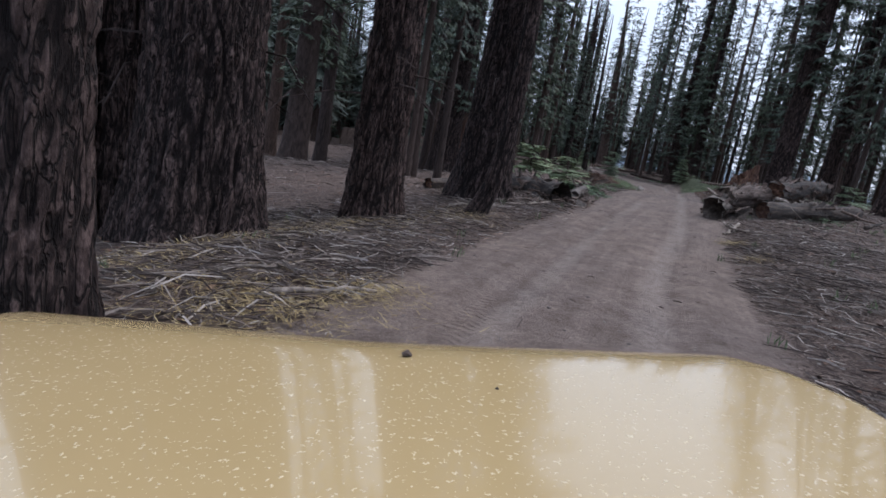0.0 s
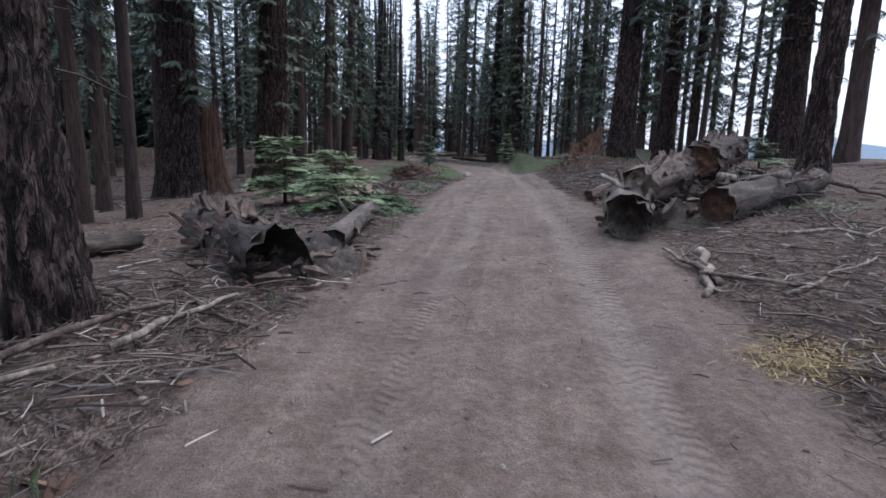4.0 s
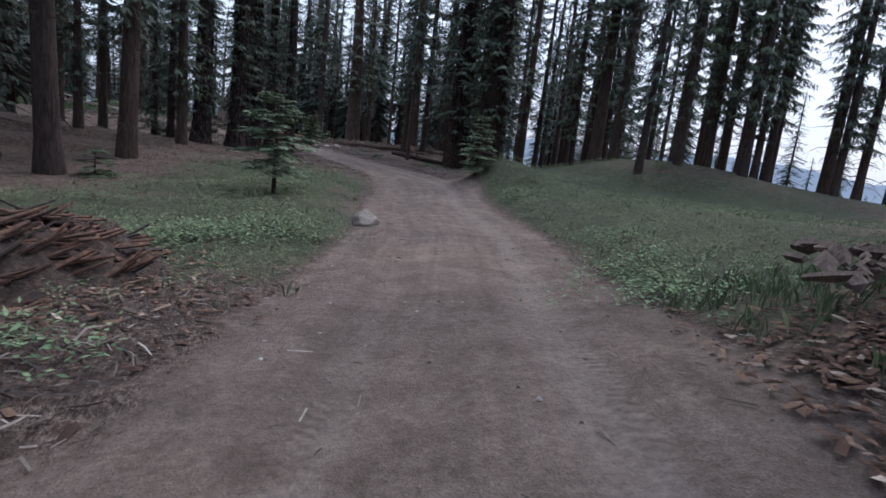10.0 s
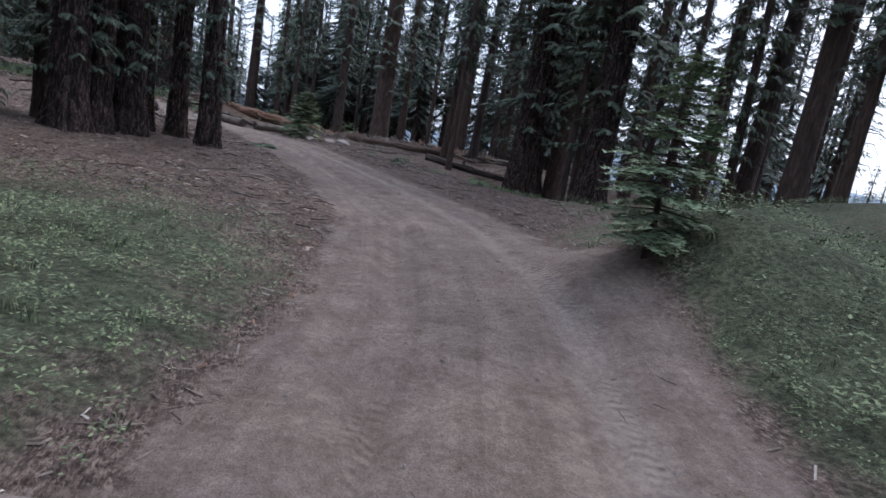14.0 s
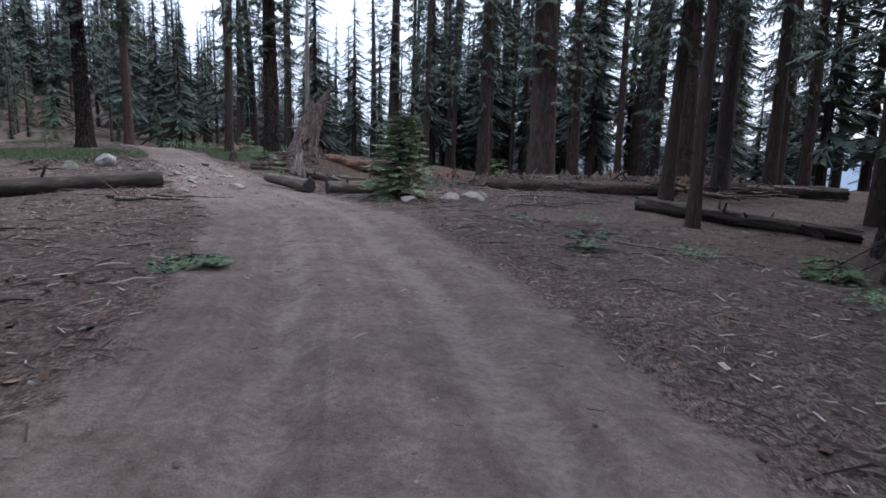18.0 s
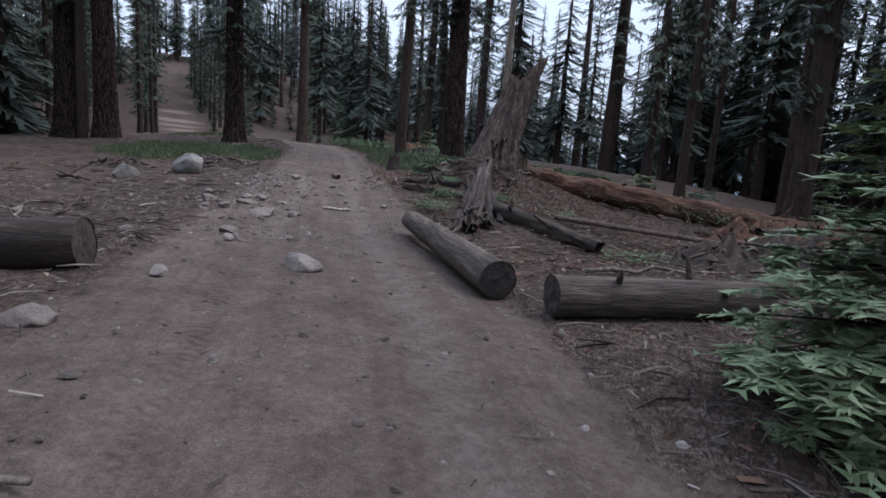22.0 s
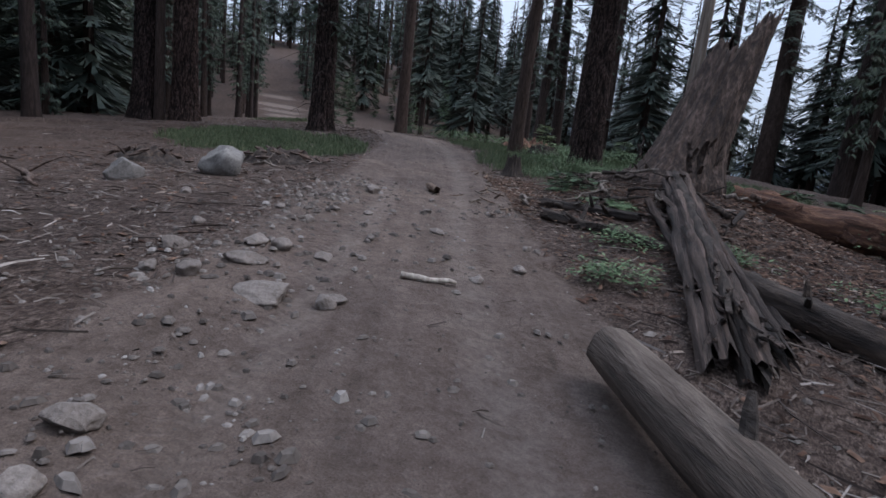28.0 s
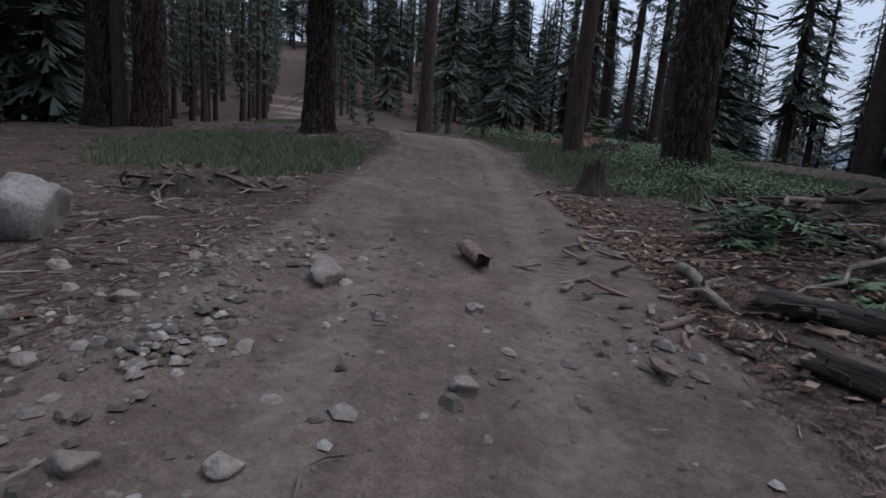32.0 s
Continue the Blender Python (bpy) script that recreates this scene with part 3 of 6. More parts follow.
# ---- trees ----
def trunk_mesh(name, radius, tall, top, seed, sides=40, step=0.35, flare=0.35, ridge=0.06, mat=None, fine_to=1e9):
    """A tapered trunk with a flared foot and upright ridges of bark."""
    r = random.Random(seed)
    phase = [(r.randint(7, 17), r.uniform(0, 6.28), r.uniform(0.5, 1)) for _ in range(4)]
    lobes = [(r.randint(3, 5), r.uniform(0, 6.28)) for _ in range(2)]
    verts, faces = [], []
    zs, z = [-0.5], -0.5
    while z < tall:
        z += step if z < fine_to else step * 4
        zs.append(min(z, tall))
    bend = (r.uniform(-0.012, 0.012), r.uniform(-0.012, 0.012))
    for z in zs:
        t = max(z, 0) / tall
        base = radius * (1 - t) ** 0.8 * (1 - top) + radius * top
        foot = flare * math.exp(-max(z, 0) / (radius * 1.6))
        for k in range(sides):
            a = 2 * math.pi * k / sides
            f = sum(w * math.sin(n * a + p + 0.9 * math.sin(z * 1.7 + n)) for n, p, w in phase) / 3
            n3 = noise.noise(Vector((math.cos(a) * 4 * radius * 2.2, math.sin(a) * 4 * radius * 2.2, z * 1.3 + seed)))
            lob = sum(math.sin(m * a + p) for m, p in lobes) * foot * 0.45
            rr = base * (1 + foot + lob * 0.6 + ridge * (0.5 * f + 0.9 * n3) * min(1, base / 0.2))
            verts.append((bend[0] * z * z * 0.1 + rr * math.cos(a), bend[1] * z * z * 0.1 + rr * math.sin(a), z))
    for i in range(len(zs) - 1):
        for k in range(sides):
            q = (k + 1) % sides
            faces.append((i * sides + k, i * sides + q, (i + 1) * sides + q, (i + 1) * sides + k))
    faces.append(tuple((len(zs) - 1) * sides + k for k in range(sides)))
    return mesh_of(name, verts, faces, mat or BARK)


def bark_stem(radius, tall, seed, reach=6.5):
    """The trunk of an old fir near the track, with its furrowed bark plates in the mesh."""
    r = random.Random(seed)
    around = int(max(70, min(140, radius * 190)))
    off, bend = r.uniform(0, 50), (r.uniform(-0.01, 0.01), r.uniform(-0.01, 0.01))
    lobes = [(r.randint(3, 5), r.uniform(0, 6.28)) for _ in range(2)]
    zs = list(np.arange(-0.6, reach, 0.1)) + list(np.arange(reach, tall, 1.5)) + [tall]
    verts, faces, deep = [], [], []
    for z in zs:
        t = max(z, 0) / tall
        base = radius * (0.94 * (1 - t) ** 0.85 + 0.03)
        foot = 0.4 * math.exp(-max(z, 0) / (radius * 1.3))
        for k in range(around):
            a = 2 * math.pi * k / around
            ca, sa = math.cos(a), math.sin(a)
            q = Vector((ca * radius * 13 + off, sa * radius * 13, z * 1.9))
            wav = Vector((noise.noise(q * 0.5) * 0.9, noise.noise(q * 0.5 + Vector((7, 3, 1))) * 0.9, 0))
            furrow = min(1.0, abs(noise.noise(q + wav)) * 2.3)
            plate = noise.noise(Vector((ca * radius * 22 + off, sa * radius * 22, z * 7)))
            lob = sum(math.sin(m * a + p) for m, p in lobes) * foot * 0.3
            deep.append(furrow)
            rr = base * (1 + foot + lob) + 0.075 * min(1, radius * 2) * (furrow - 0.6) + 0.014 * plate
            verts.append((bend[0] * z * z * 0.1 + rr * ca, bend[1] * z * z * 0.1 + rr * sa, z))
    n = around
    for i in range(len(zs) - 1):
        for k in range(n):
            q = (k + 1) % n
            faces.append((i * n + k, i * n + q, (i + 1) * n + q, (i + 1) * n + k))
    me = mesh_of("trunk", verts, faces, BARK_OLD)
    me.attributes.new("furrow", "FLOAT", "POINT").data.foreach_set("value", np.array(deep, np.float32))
    return me


def feather(soup, o, d, size, r, hang):
    """A twig of needles: a spine and two pairs of side shoots."""
    side = d.cross(Vector((0, 0, 1)))
    if side.length < 0.05:
        side = Vector((1, 0, 0))
    side.normalize()
    tip = o + d * size * r.uniform(0.85, 1.2) + Vector((0, 0, -hang * size * r.uniform(0.4, 1.3)))
    for u, s, long in ((0, 0, 1.0), (0.18, -1, 0.5), (0.22, 1, 0.5), (0.52, -1, 0.38), (0.56, 1, 0.38)):
        a = o.lerp(tip, u)
        b = tip if s == 0 else a + (d * 0.8 + side * s * r.uniform(0.6, 1)).normalized() * size * long * r.uniform(0.8, 1.15) + Vector((0, 0, -hang * size * 0.3 * r.random()))
        e = (b - a).cross(Vector((r.uniform(-0.4, 0.4), r.uniform(-0.4, 0.4), 1))).normalized() * size * r.uniform(0.05, 0.085)
        m = a.lerp(b, 0.45)
        soup.add([tuple(a), tuple(m - e), tuple(b), tuple(m + e)], [(0, 1, 2, 3)])


def crown_soup(seed, base, tall, reach, whorl, arms, twig, droop=0.35, ragged=0.35, shape=0.75, leafy=feather):
    r = random.Random(seed)
    soup, wood = Soup(), Soup()
    z = base
    while z < tall - 0.2:
        t = (z - base) / (tall - base)
        full = reach * (1 - t) ** shape * (0.35 + 0.65 * min(1, t * 4 + 0.3))
        for k in range(arms):
            if r.random() < ragged * 0.45:
                continue
            a = r.uniform(0, 6.283)
            long = full * r.uniform(1 - ragged, 1.15)
            if long < twig * 0.8:
                long = twig * 0.8
            o = Vector((0, 0, z + r.uniform(-whorl, whorl) * 0.5))
            flat = Vector((math.cos(a), math.sin(a), 0))
            rise = 0.25 * (t - 0.35)
            steps = max(2, int(long / (twig * 0.62)))
            pts = []
            for i in range(steps + 1):
                u = i / steps
                pts.append(o + flat * long * u + Vector((0, 0, long * (rise * u - droop * u * u * (1 - 0.6 * t) + 0.12 * droop * u ** 4))))
            wood.tube([pts[0], pts[len(pts) // 2], pts[-1]], [0.012 * long + 0.008, 0.007 * long + 0.004, 0.003], 3, False)
            for i in range(1, steps + 1):
                u = i / steps
                d = (pts[i] - pts[i - 1]).normalized()
                side = d.cross(Vector((0, 0, 1))).normalized()
                size = twig * (1.15 - 0.45 * u) * r.uniform(0.75, 1.25)
                if u < 0.3 and long > 1.2 and r.random() < 0.6:
                    continue
                for s in (-1, 1):
                    leafy(soup, pts[i], (d * 0.55 + side * s).normalized(), size, r, 0.35)
            leafy(soup, pts[-1], (pts[-1] - pts[-2]).normalized(), twig, r, 0.2)
        z += whorl * r.uniform(0.8, 1.2)
    return soup, wood


def dead_limbs(seed, lo, hi, count, long, radius):
    r = random.Random(seed)
    s = Soup()
    for _ in range(count):
        z, a, q = r.uniform(lo, hi), r.uniform(0, 6.28), r.uniform(0.3, 1) * long
        d = Vector((math.cos(a), math.sin(a), 0))
        o = d * radius * 0.8 + Vector((0, 0, z))
        p1, p2 = o + d * q * 0.5 + Vector((0, 0, -q * 0.05)), o + d * q + Vector((r.uniform(-.2, .2), r.uniform(-.2, .2), -q * r.uniform(0.1, 0.5)))
        s.tube([o, p1, p2], [0.022, 0.014, 0.005], 3, False)
        for u in (0.5, 0.75):
            b = o.lerp(p2, u)
            s.tube([b, b + Vector((r.uniform(-.3, .3), r.uniform(-.3, .3), r.uniform(-.35, 0.05))) * q], [0.008, 0.003], 3, False)
    return s


def two_tone(name, soup, wood, leaf_mat, wood_mat):
    """Needles and the twigs that bear them, in one mesh."""
    k = len(soup.v)
    me = bpy.data.meshes.new(name)
    me.from_pydata(soup.v + wood.v, [], soup.f + [tuple(i + k for i in f) for f in wood.f])
    me.materials.append(leaf_mat)
    me.materials.append(wood_mat)
    me.polygons.foreach_set("material_index", [0] * len(soup.f) + [1] * len(wood.f))
    me.update()
    return me


def frond_cloud(fronds, teeth, r):
    """Comb-like sprays of needles, all in one list: each a spine with shoots on both sides, hanging a little at its tip."""
    o, d = np.array([f[0] for f in fronds], float), np.array([f[1] for f in fronds], float)
    size = np.array([f[2] for f in fronds], float)[:, None]
    d /= np.linalg.norm(d, axis=1, keepdims=True)
    side = np.cross(d, (0.0, 0.0, 1.0)) + 1e-4
    side /= np.linalg.norm(side, axis=1, keepdims=True)
    tip = np.cross(side, d)
    a = r.uniform(-0.9, 0.9, len(o))[:, None]
    side = side * np.cos(a) + tip * np.sin(a)
    down = np.array((0.0, 0.0, -1.0))
    cols = []
    for k in range(teeth + 1):
        u = k / teeth
        cols.append(o + d * size * u + down * size * 0.22 * u * u)
    for s in (-1, 1):
        for k in range(teeth):
            u = k / teeth
            q = r.uniform(0.7, 1.25, len(o))[:, None]
            cols.append(o + d * size * (u + 0.3 * q) + side * size * s * q * 0.36 * (1 - 0.6 * u) + down * size * (0.22 * u * u + 0.1 * q))
    n = len(cols)
    verts = np.stack(cols, 1).reshape(-1, 3)
    tri = [(k, k + 1, teeth + 1 + h * teeth + k) for h in (0, 1) for k in range(teeth)]
    faces = (np.arange(len(o))[:, None, None] * n + np.array(tri)[None]).reshape(-1, 3)
    return verts.tolist(), faces.tolist()


def fir_crown(seed, base, tall, reach, whorl, arms, size, droop, leaf_mat, dead=0, teeth=4, gaps=0.0):
    """A full fir crown: drooping limbs set with combs of needles, thinner and ragged at its foot."""
    r, nr = random.Random(seed), np.random.RandomState(seed)
    fronds, wood = [], Soup()
    z = base
    while z < tall - 0.3:
        t = (z - base) / (tall - base)
        full = reach * (1 - t) ** 0.7 * (0.55 + 0.45 * min(1, t * 5))
        for k in range(arms):
            if r.random() < 0.25:
                continue
            a, long = r.uniform(0, 6.283), max(size, full * r.uniform(0.55, 1.15))
            sag = droop * r.uniform(0.7, 1.3) * (1 - 0.75 * t)
            flat = Vector((math.cos(a), math.sin(a), 0))
            o = Vector((0, 0, z + r.uniform(-0.5, 0.5) * whorl))
            steps = max(2, int(long / (size * 0.5)))
            pts = [o + flat * long * (i / steps) + Vector((0, 0, long * (0.12 * t - sag * (i / steps) + 0.35 * sag * (i / steps) ** 2))) for i in range(steps + 1)]
            wood.tube([pts[0], pts[steps // 2], pts[-1]], [0.01 * long + 0.008, 0.006 * long + 0.004, 0.003], 3, False)
            across = Vector((-flat.y, flat.x, 0))
            for i in range(1, steps + 1):
                if i < steps * 0.3 and r.random() < 0.5:
                    continue
                for s in (-1, 1):
                    if r.random() < gaps:
                        continue
                    d = flat * r.uniform(0.2, 0.8) + across * s * r.uniform(0.5, 1) + Vector((0, 0, -r.uniform(0.1, 0.85)))
                    fronds.append((pts[i], d, size * (1.2 - 0.5 * i / steps) * r.uniform(0.7, 1.3)))
            fronds.append((pts[-1], flat + Vector((0, 0, -0.3)), size))
        z += whorl * r.uniform(0.8, 1.2)
    soup = Soup()
    soup.v, soup.f = frond_cloud(fronds, teeth, nr)
    if dead:
        limbs = dead_limbs(seed, base * 0.25, base + 2.5, dead, 1.5, 0.2)
        wood.add(limbs.v, limbs.f)
    return two_tone("crown", soup, wood, leaf_mat, BARK_FAR)


FIR_KINDS, FIR_LIGHT = [], []
for kseed, ktall, kbase, kreach, kwhorl, karms, ksize, kdrop in (
        (11, 30, 7.0, 2.5, 0.52, 6, 0.5, 0.55), (12, 26, 4.4, 2.2, 0.5, 6, 0.48, 0.5), (13, 33, 9.0, 2.3, 0.56, 6, 0.52, 0.65),
        (14, 22, 2.8, 2.1, 0.46, 6, 0.46, 0.45), (15, 28, 5.4, 1.9, 0.52, 6, 0.48, 0.6), (16, 15, 0.6, 2.1, 0.38, 6, 0.44, 0.35)):
    FIR_LIGHT.append(fir_crown(kseed + 50, kbase, ktall, kreach, kwhorl * 1.3, karms, ksize * 0.78, kdrop, NEEDLE_MID, 0, 5, 0.16))
    FIR_KINDS.append((ktall, fir_crown(kseed, kbase, ktall, kreach, kwhorl, karms, ksize * 0.8, kdrop, NEEDLE, 34, 5),
                      trunk_mesh("trunk", 0.3, ktall, 0.04, kseed, 14, 0.8, 0.3, 0.08, BARK_FAR, 4)))


def fir(x, y, kind, girth, grow=1.0, turn=0.0, lean=(0, 0), label="", group="firs of the wood", stem=None, light=False):
    """A fir of the wood: trunk and crown. girth: the trunk's diameter above its foot."""
    tall, crown, plain = FIR_KINDS[kind]
    e = empty("fir_tree", pose(x, y, height(x, y) - 0.1, lean[0], lean[1], turn), label or "tall fir with dark furrowed bark standing in the duff", "tree", group)
    t = new("trunk", stem or plain)
    t.scale = (1, 1, 1) if stem else (girth / 0.66, girth / 0.66, grow)
    c = new("crown", FIR_LIGHT[kind] if light else crown)
    wide = grow * max(0.75, min(1.25, girth / 0.75))
    c.scale = (wide, wide, grow)
    t.parent = c.parent = e
    return e


# ---- the wood ----
rng = random.Random(21)
for bunch, kinds in TREE_BUNCHES:
    for x, y, girth in bunch:
        run, side = along(x, y)
        close = abs(side[0]) < 9 and girth > 0.4 and y < 76 or girth > 0.85 and abs(side[0]) < 13
        kind = kinds[rng.randrange(len(kinds))]
        grow = rng.uniform(0.85, 1.1)
        if 54 < y < 61 and x < 16:
            kind, grow = 3, grow * 0.58
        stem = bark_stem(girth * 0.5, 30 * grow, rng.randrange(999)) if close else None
        fir(x, y, kind, girth, grow, rng.uniform(0, 360), (rng.uniform(-1.5, 1.5), rng.uniform(-1.5, 1.5)), stem=stem, light=abs(side[0]) > (14 if 40 < y < 75 else 8),
            label="old fir with thick, deeply furrowed red-brown bark beside the track" if close else "")

# firs deeper in the wood, spaced at random but never on the track or in front of the open meadow
taken = [(x, y) for bunch, kinds in TREE_BUNCHES for x, y, girth in bunch]
wild = random.Random(5)


def free_place(near, far):
    for attempt in range(400):
        x, y = wild.uniform(-90, 100), wild.uniform(-20, 190)
        s = along(x, y)[1][0]
        if abs(s) < near or abs(s) > far:
            continue
        if s > 0 and -5 < y < 75 and (x - 14 > y - 40 or 20 < y < 60 and s < 30) or s > 0 and wild.random() < (0.6 if y > 75 else 0.35) or s < 0 and y < 45 and wild.random() < 0.88 or -18 < x < 8 and 94 < y < 122 and wild.random() < 0.7:
            continue
        if any((x - a) ** 2 + (y - b) ** 2 < 7 for a, b in taken):
            continue
        taken.append((x, y))
        return x, y
    return None


deep = []
for count in range(230):
    place = free_place(13, 46)
    if place is None:
        continue
    if abs(along(*place)[1][0]) > 25:
        deep.append(place)
        continue
    open_side = place[1] > 70 and along(*place)[1][0] > 0
    if wild.random() < 0.22 and not open_side:
        fir(*place, 5, wild.uniform(0.3, 0.45), wild.uniform(0.4, 0.85), wild.uniform(0, 360), label="young dark fir branched down to the ground", group="young firs of the wood", light=True)
    else:
        fir(*place, wild.choice((0, 2, 2, 4)) if open_side else wild.choice((1, 1, 0, 3, 3, 4)), wild.uniform(0.35, 0.7), wild.uniform(0.75, 1.05), wild.uniform(0, 360), label="distant fir with a dark narrow crown", light=True)

# the clump on the crest of the meadow
for x, y, girth in ((32.0, 50.5, 0.55), (33.6, 50.0, 0.45), (31.0, 49.2, 0.4), (35.0, 51.6, 0.6), (34.0, 48.4, 0.5), (37.0, 52.2, 0.55), (36.2, 49.4, 0.4), (33.0, 47.3, 0.45), (38.2, 50.4, 0.5), (40.5, 52.0, 0.5), (38.9, 47.6, 0.6), (39.7, 46.5, 0.45), (40.4, 45.4, 0.6), (41.6, 44.2, 0.5), (37.6, 46.2, 0.4), (42.5, 46.0, 0.5)):
    taken.append((x, y))
    fir(x, y, 1 if girth > 0.45 else 3, girth, 0.8 + 0.25 * (x * 7.3 % 1), x * 91 % 360, label="slim fir with drooping boughs on the crest of the meadow", group="firs on the crest")

# low-branched firs inside the bend
bend = random.Random(14)
for count in range(60):
    x, y = bend.uniform(-14, 11.5), bend.uniform(49, 62)
    s = along(x, y)[1][0]
    if abs(s) < 5.5 or any((x - a) ** 2 + (y - b) ** 2 < 6 for a, b in taken):
        continue
    taken.append((x, y))
    fir(x, y, 5 if count % 6 == 0 else (3, 1, 4)[count % 3], bend.uniform(0.35, 0.6), bend.uniform(0.7, 1.0), bend.uniform(0, 360), label="dark fir with low drooping boughs inside the bend", group="firs inside the bend")

for x, y, girth in ((11.8, 60.3, 0.36), (10.7, 57.8, 0.34), (9.2, 56.8, 0.38), (8.0, 54.9, 0.34), (10.2, 61.9, 0.36), (6.6, 52.4, 0.36)):
    taken.append((x, y))
    fir(x, y, 3, girth, 0.52 + 0.1 * (x * 3.7 % 1), x * 77 % 360, label="small dark fir with boughs hanging low inside the bend", group="firs inside the bend")

# the dark wood outside the bend
for count in range(60):
    x, y = bend.uniform(23, 45), bend.uniform(57, 76)
    s = along(x, y)[1][0]
    if s < 7 or x - 20 < (y - 66) * 0.9 or any((x - a) ** 2 + (y - b) ** 2 < 6 for a, b in taken):
        continue
    taken.append((x, y))
    fir(x, y, (3, 1, 4, 1)[count % 4], bend.uniform(0.4, 0.65), bend.uniform(0.75, 1.0), bend.uniform(0, 360), label="dark fir in the wood outside the bend", group="firs outside the bend", light=True)

# slim firs down the slope behind the windfall
for count in range(85):
    x, y = bend.uniform(15, 42), bend.uniform(78, 108)
    if along(x, y)[1][0] < 9 or any((x - a) ** 2 + (y - b) ** 2 < 9 for a, b in taken):
        continue
    taken.append((x, y))
    fir(x, y, (4, 1, 3)[count % 3], bend.uniform(0.35, 0.6), bend.uniform(0.75, 1.0), bend.uniform(0, 360), label="slim fir on the slope behind the windfall", group="firs behind the windfall", light=True)

# the dark edge of the wood beyond the clearing
edge = random.Random(8)
for count in range(100):
    x, y = edge.uniform(-52, 2), edge.uniform(70, 116)
    s = along(x, y)[1][0]
    if s > -9 or any((x - a) ** 2 + (y - b) ** 2 < 5 for a, b in taken) or x > -9 and y < 80:
        continue
    taken.append((x, y))
    if count % 3 == 0:
        fir(x, y, 5, edge.uniform(0.3, 0.45), edge.uniform(0.5, 1.0), edge.uniform(0, 360), label="young dark fir branched down to the ground", group="young firs of the wood", light=True)
    else:
        fir(x, y, edge.choice((3, 3, 1, 3)), edge.uniform(0.4, 0.7), edge.uniform(0.8, 1.05), edge.uniform(0, 360), label="dark fir at the edge of the clearing", light=x < -22)

# firs that close in on the track where it climbs away, dark on its outer side and pale green on the other
PALE_FIR = FIR_LIGHT[5].copy()
PALE_FIR.materials[0] = NEEDLE_LOW
climb = random.Random(31)
for count in range(40):
    run_on = count // 2 * 2.4
    off = climb.uniform(2.6, 4.2) if count % 2 else climb.uniform(6.5, 11)
    x, y = -20 - 0.75 * run_on - 0.66 * off, 102.7 + 0.66 * run_on - 0.75 * off
    taken.append((x, y))
    fir(x, y, climb.choice((1, 3, 3, 5)), climb.uniform(0.35, 0.55), climb.uniform(0.7, 1.0), climb.uniform(0, 360), label="dark fir beside the climbing track", group="firs by the climbing track", light=True)
for count in range(14):
    run_on, off = 14 + count * 2.6, climb.uniform(2.8, 5.0)
    x, y = -20 - 0.75 * run_on + 0.66 * off, 102.7 + 0.66 * run_on + 0.75 * off
    taken.append((x, y))
    fir(x, y, climb.choice((3, 5, 5)), climb.uniform(0.3, 0.45), climb.uniform(0.5, 0.9), climb.uniform(0, 360), label="fir beside the climbing track", group="firs by the climbing track", light=True)
for count in range(60):
    x, y = climb.uniform(-45, 4), climb.uniform(101, 140)
    s = along(x, y)[1][0]
    if not 3.5 < s < 16 or any((x - a) ** 2 + (y - b) ** 2 < 4 for a, b in taken):
        continue
    taken.append((x, y))
    young = fir(x, y, 5, 0.25, climb.uniform(0.2, 0.45), climb.uniform(0, 360), label="small pale green fir on the open slope", group="young firs on the slope", light=True)
    young.children[1].data = PALE_FIR

# small firs down the slope past the crest of the meadow
for x, y, grow in ((58, 52, 0.62), (62, 56, 0.7), (66, 57, 0.55), (65, 64, 0.66), (71, 60, 0.75), (74, 67, 0.6), (60, 62, 0.5), (63, 77, 0.72), (60, 79.5, 0.6), (56, 81, 0.66), (78, 58, 0.7), (68, 50, 0.6), (80, 72, 0.8)):
    fir(x, y, 5, 0.35, grow, x * 37 % 360, label="small fir standing down the slope against the sky", group="firs down the slope", light=True)

# the far wood, one mass of stems and boughs
far_leaf, far_stem = Soup(), Soup()


def far_fir(x, y, tall, low):
    z = height(x, y)
    far_stem.tube([(x, y, z - 0.5), (x, y, z + tall)], [0.3, 0.04], 5, False)
    h = tall * low
    while h < tall:
        full = 2.9 * (1 - h / tall) ** 0.8 + 0.25
        for k in range(14):
            a, q = wild.uniform(0, 6.28), full * wild.uniform(0.55, 1.1)
            o = Vector((x, y, z + h + wild.uniform(-0.3, 0.3)))
            tip = o + Vector((math.cos(a), math.sin(a), -wild.uniform(0.2, 0.6))) * q
            side = Vector((-math.sin(a), math.cos(a), wild.uniform(-0.6, 0.6))) * q
            m, e = o.lerp(tip, 0.4), o.lerp(tip, 0.7)
            far_leaf.add([tuple(o), tuple(m), tuple(e), tuple(tip), tuple(e - side * 0.17), tuple(e + side * 0.16), tuple(tip - side * 0.1), tuple(tip + side * 0.11)],
                         [(0, 1, 4), (0, 5, 1), (1, 2, 6), (1, 7, 2), (2, 3, 6)])
        h += wild.uniform(0.5, 0.8)


for place in deep:
    far_fir(*place, wild.uniform(15, 24), wild.uniform(0.15, 0.32))
for count in range(330):
    place = free_place(40, 115)
    if place:
        far_fir(*place, wild.uniform(13, 23), wild.uniform(0.25, 0.5) if place[0] > 8 and place[1] > 70 else wild.uniform(0.08, 0.34))
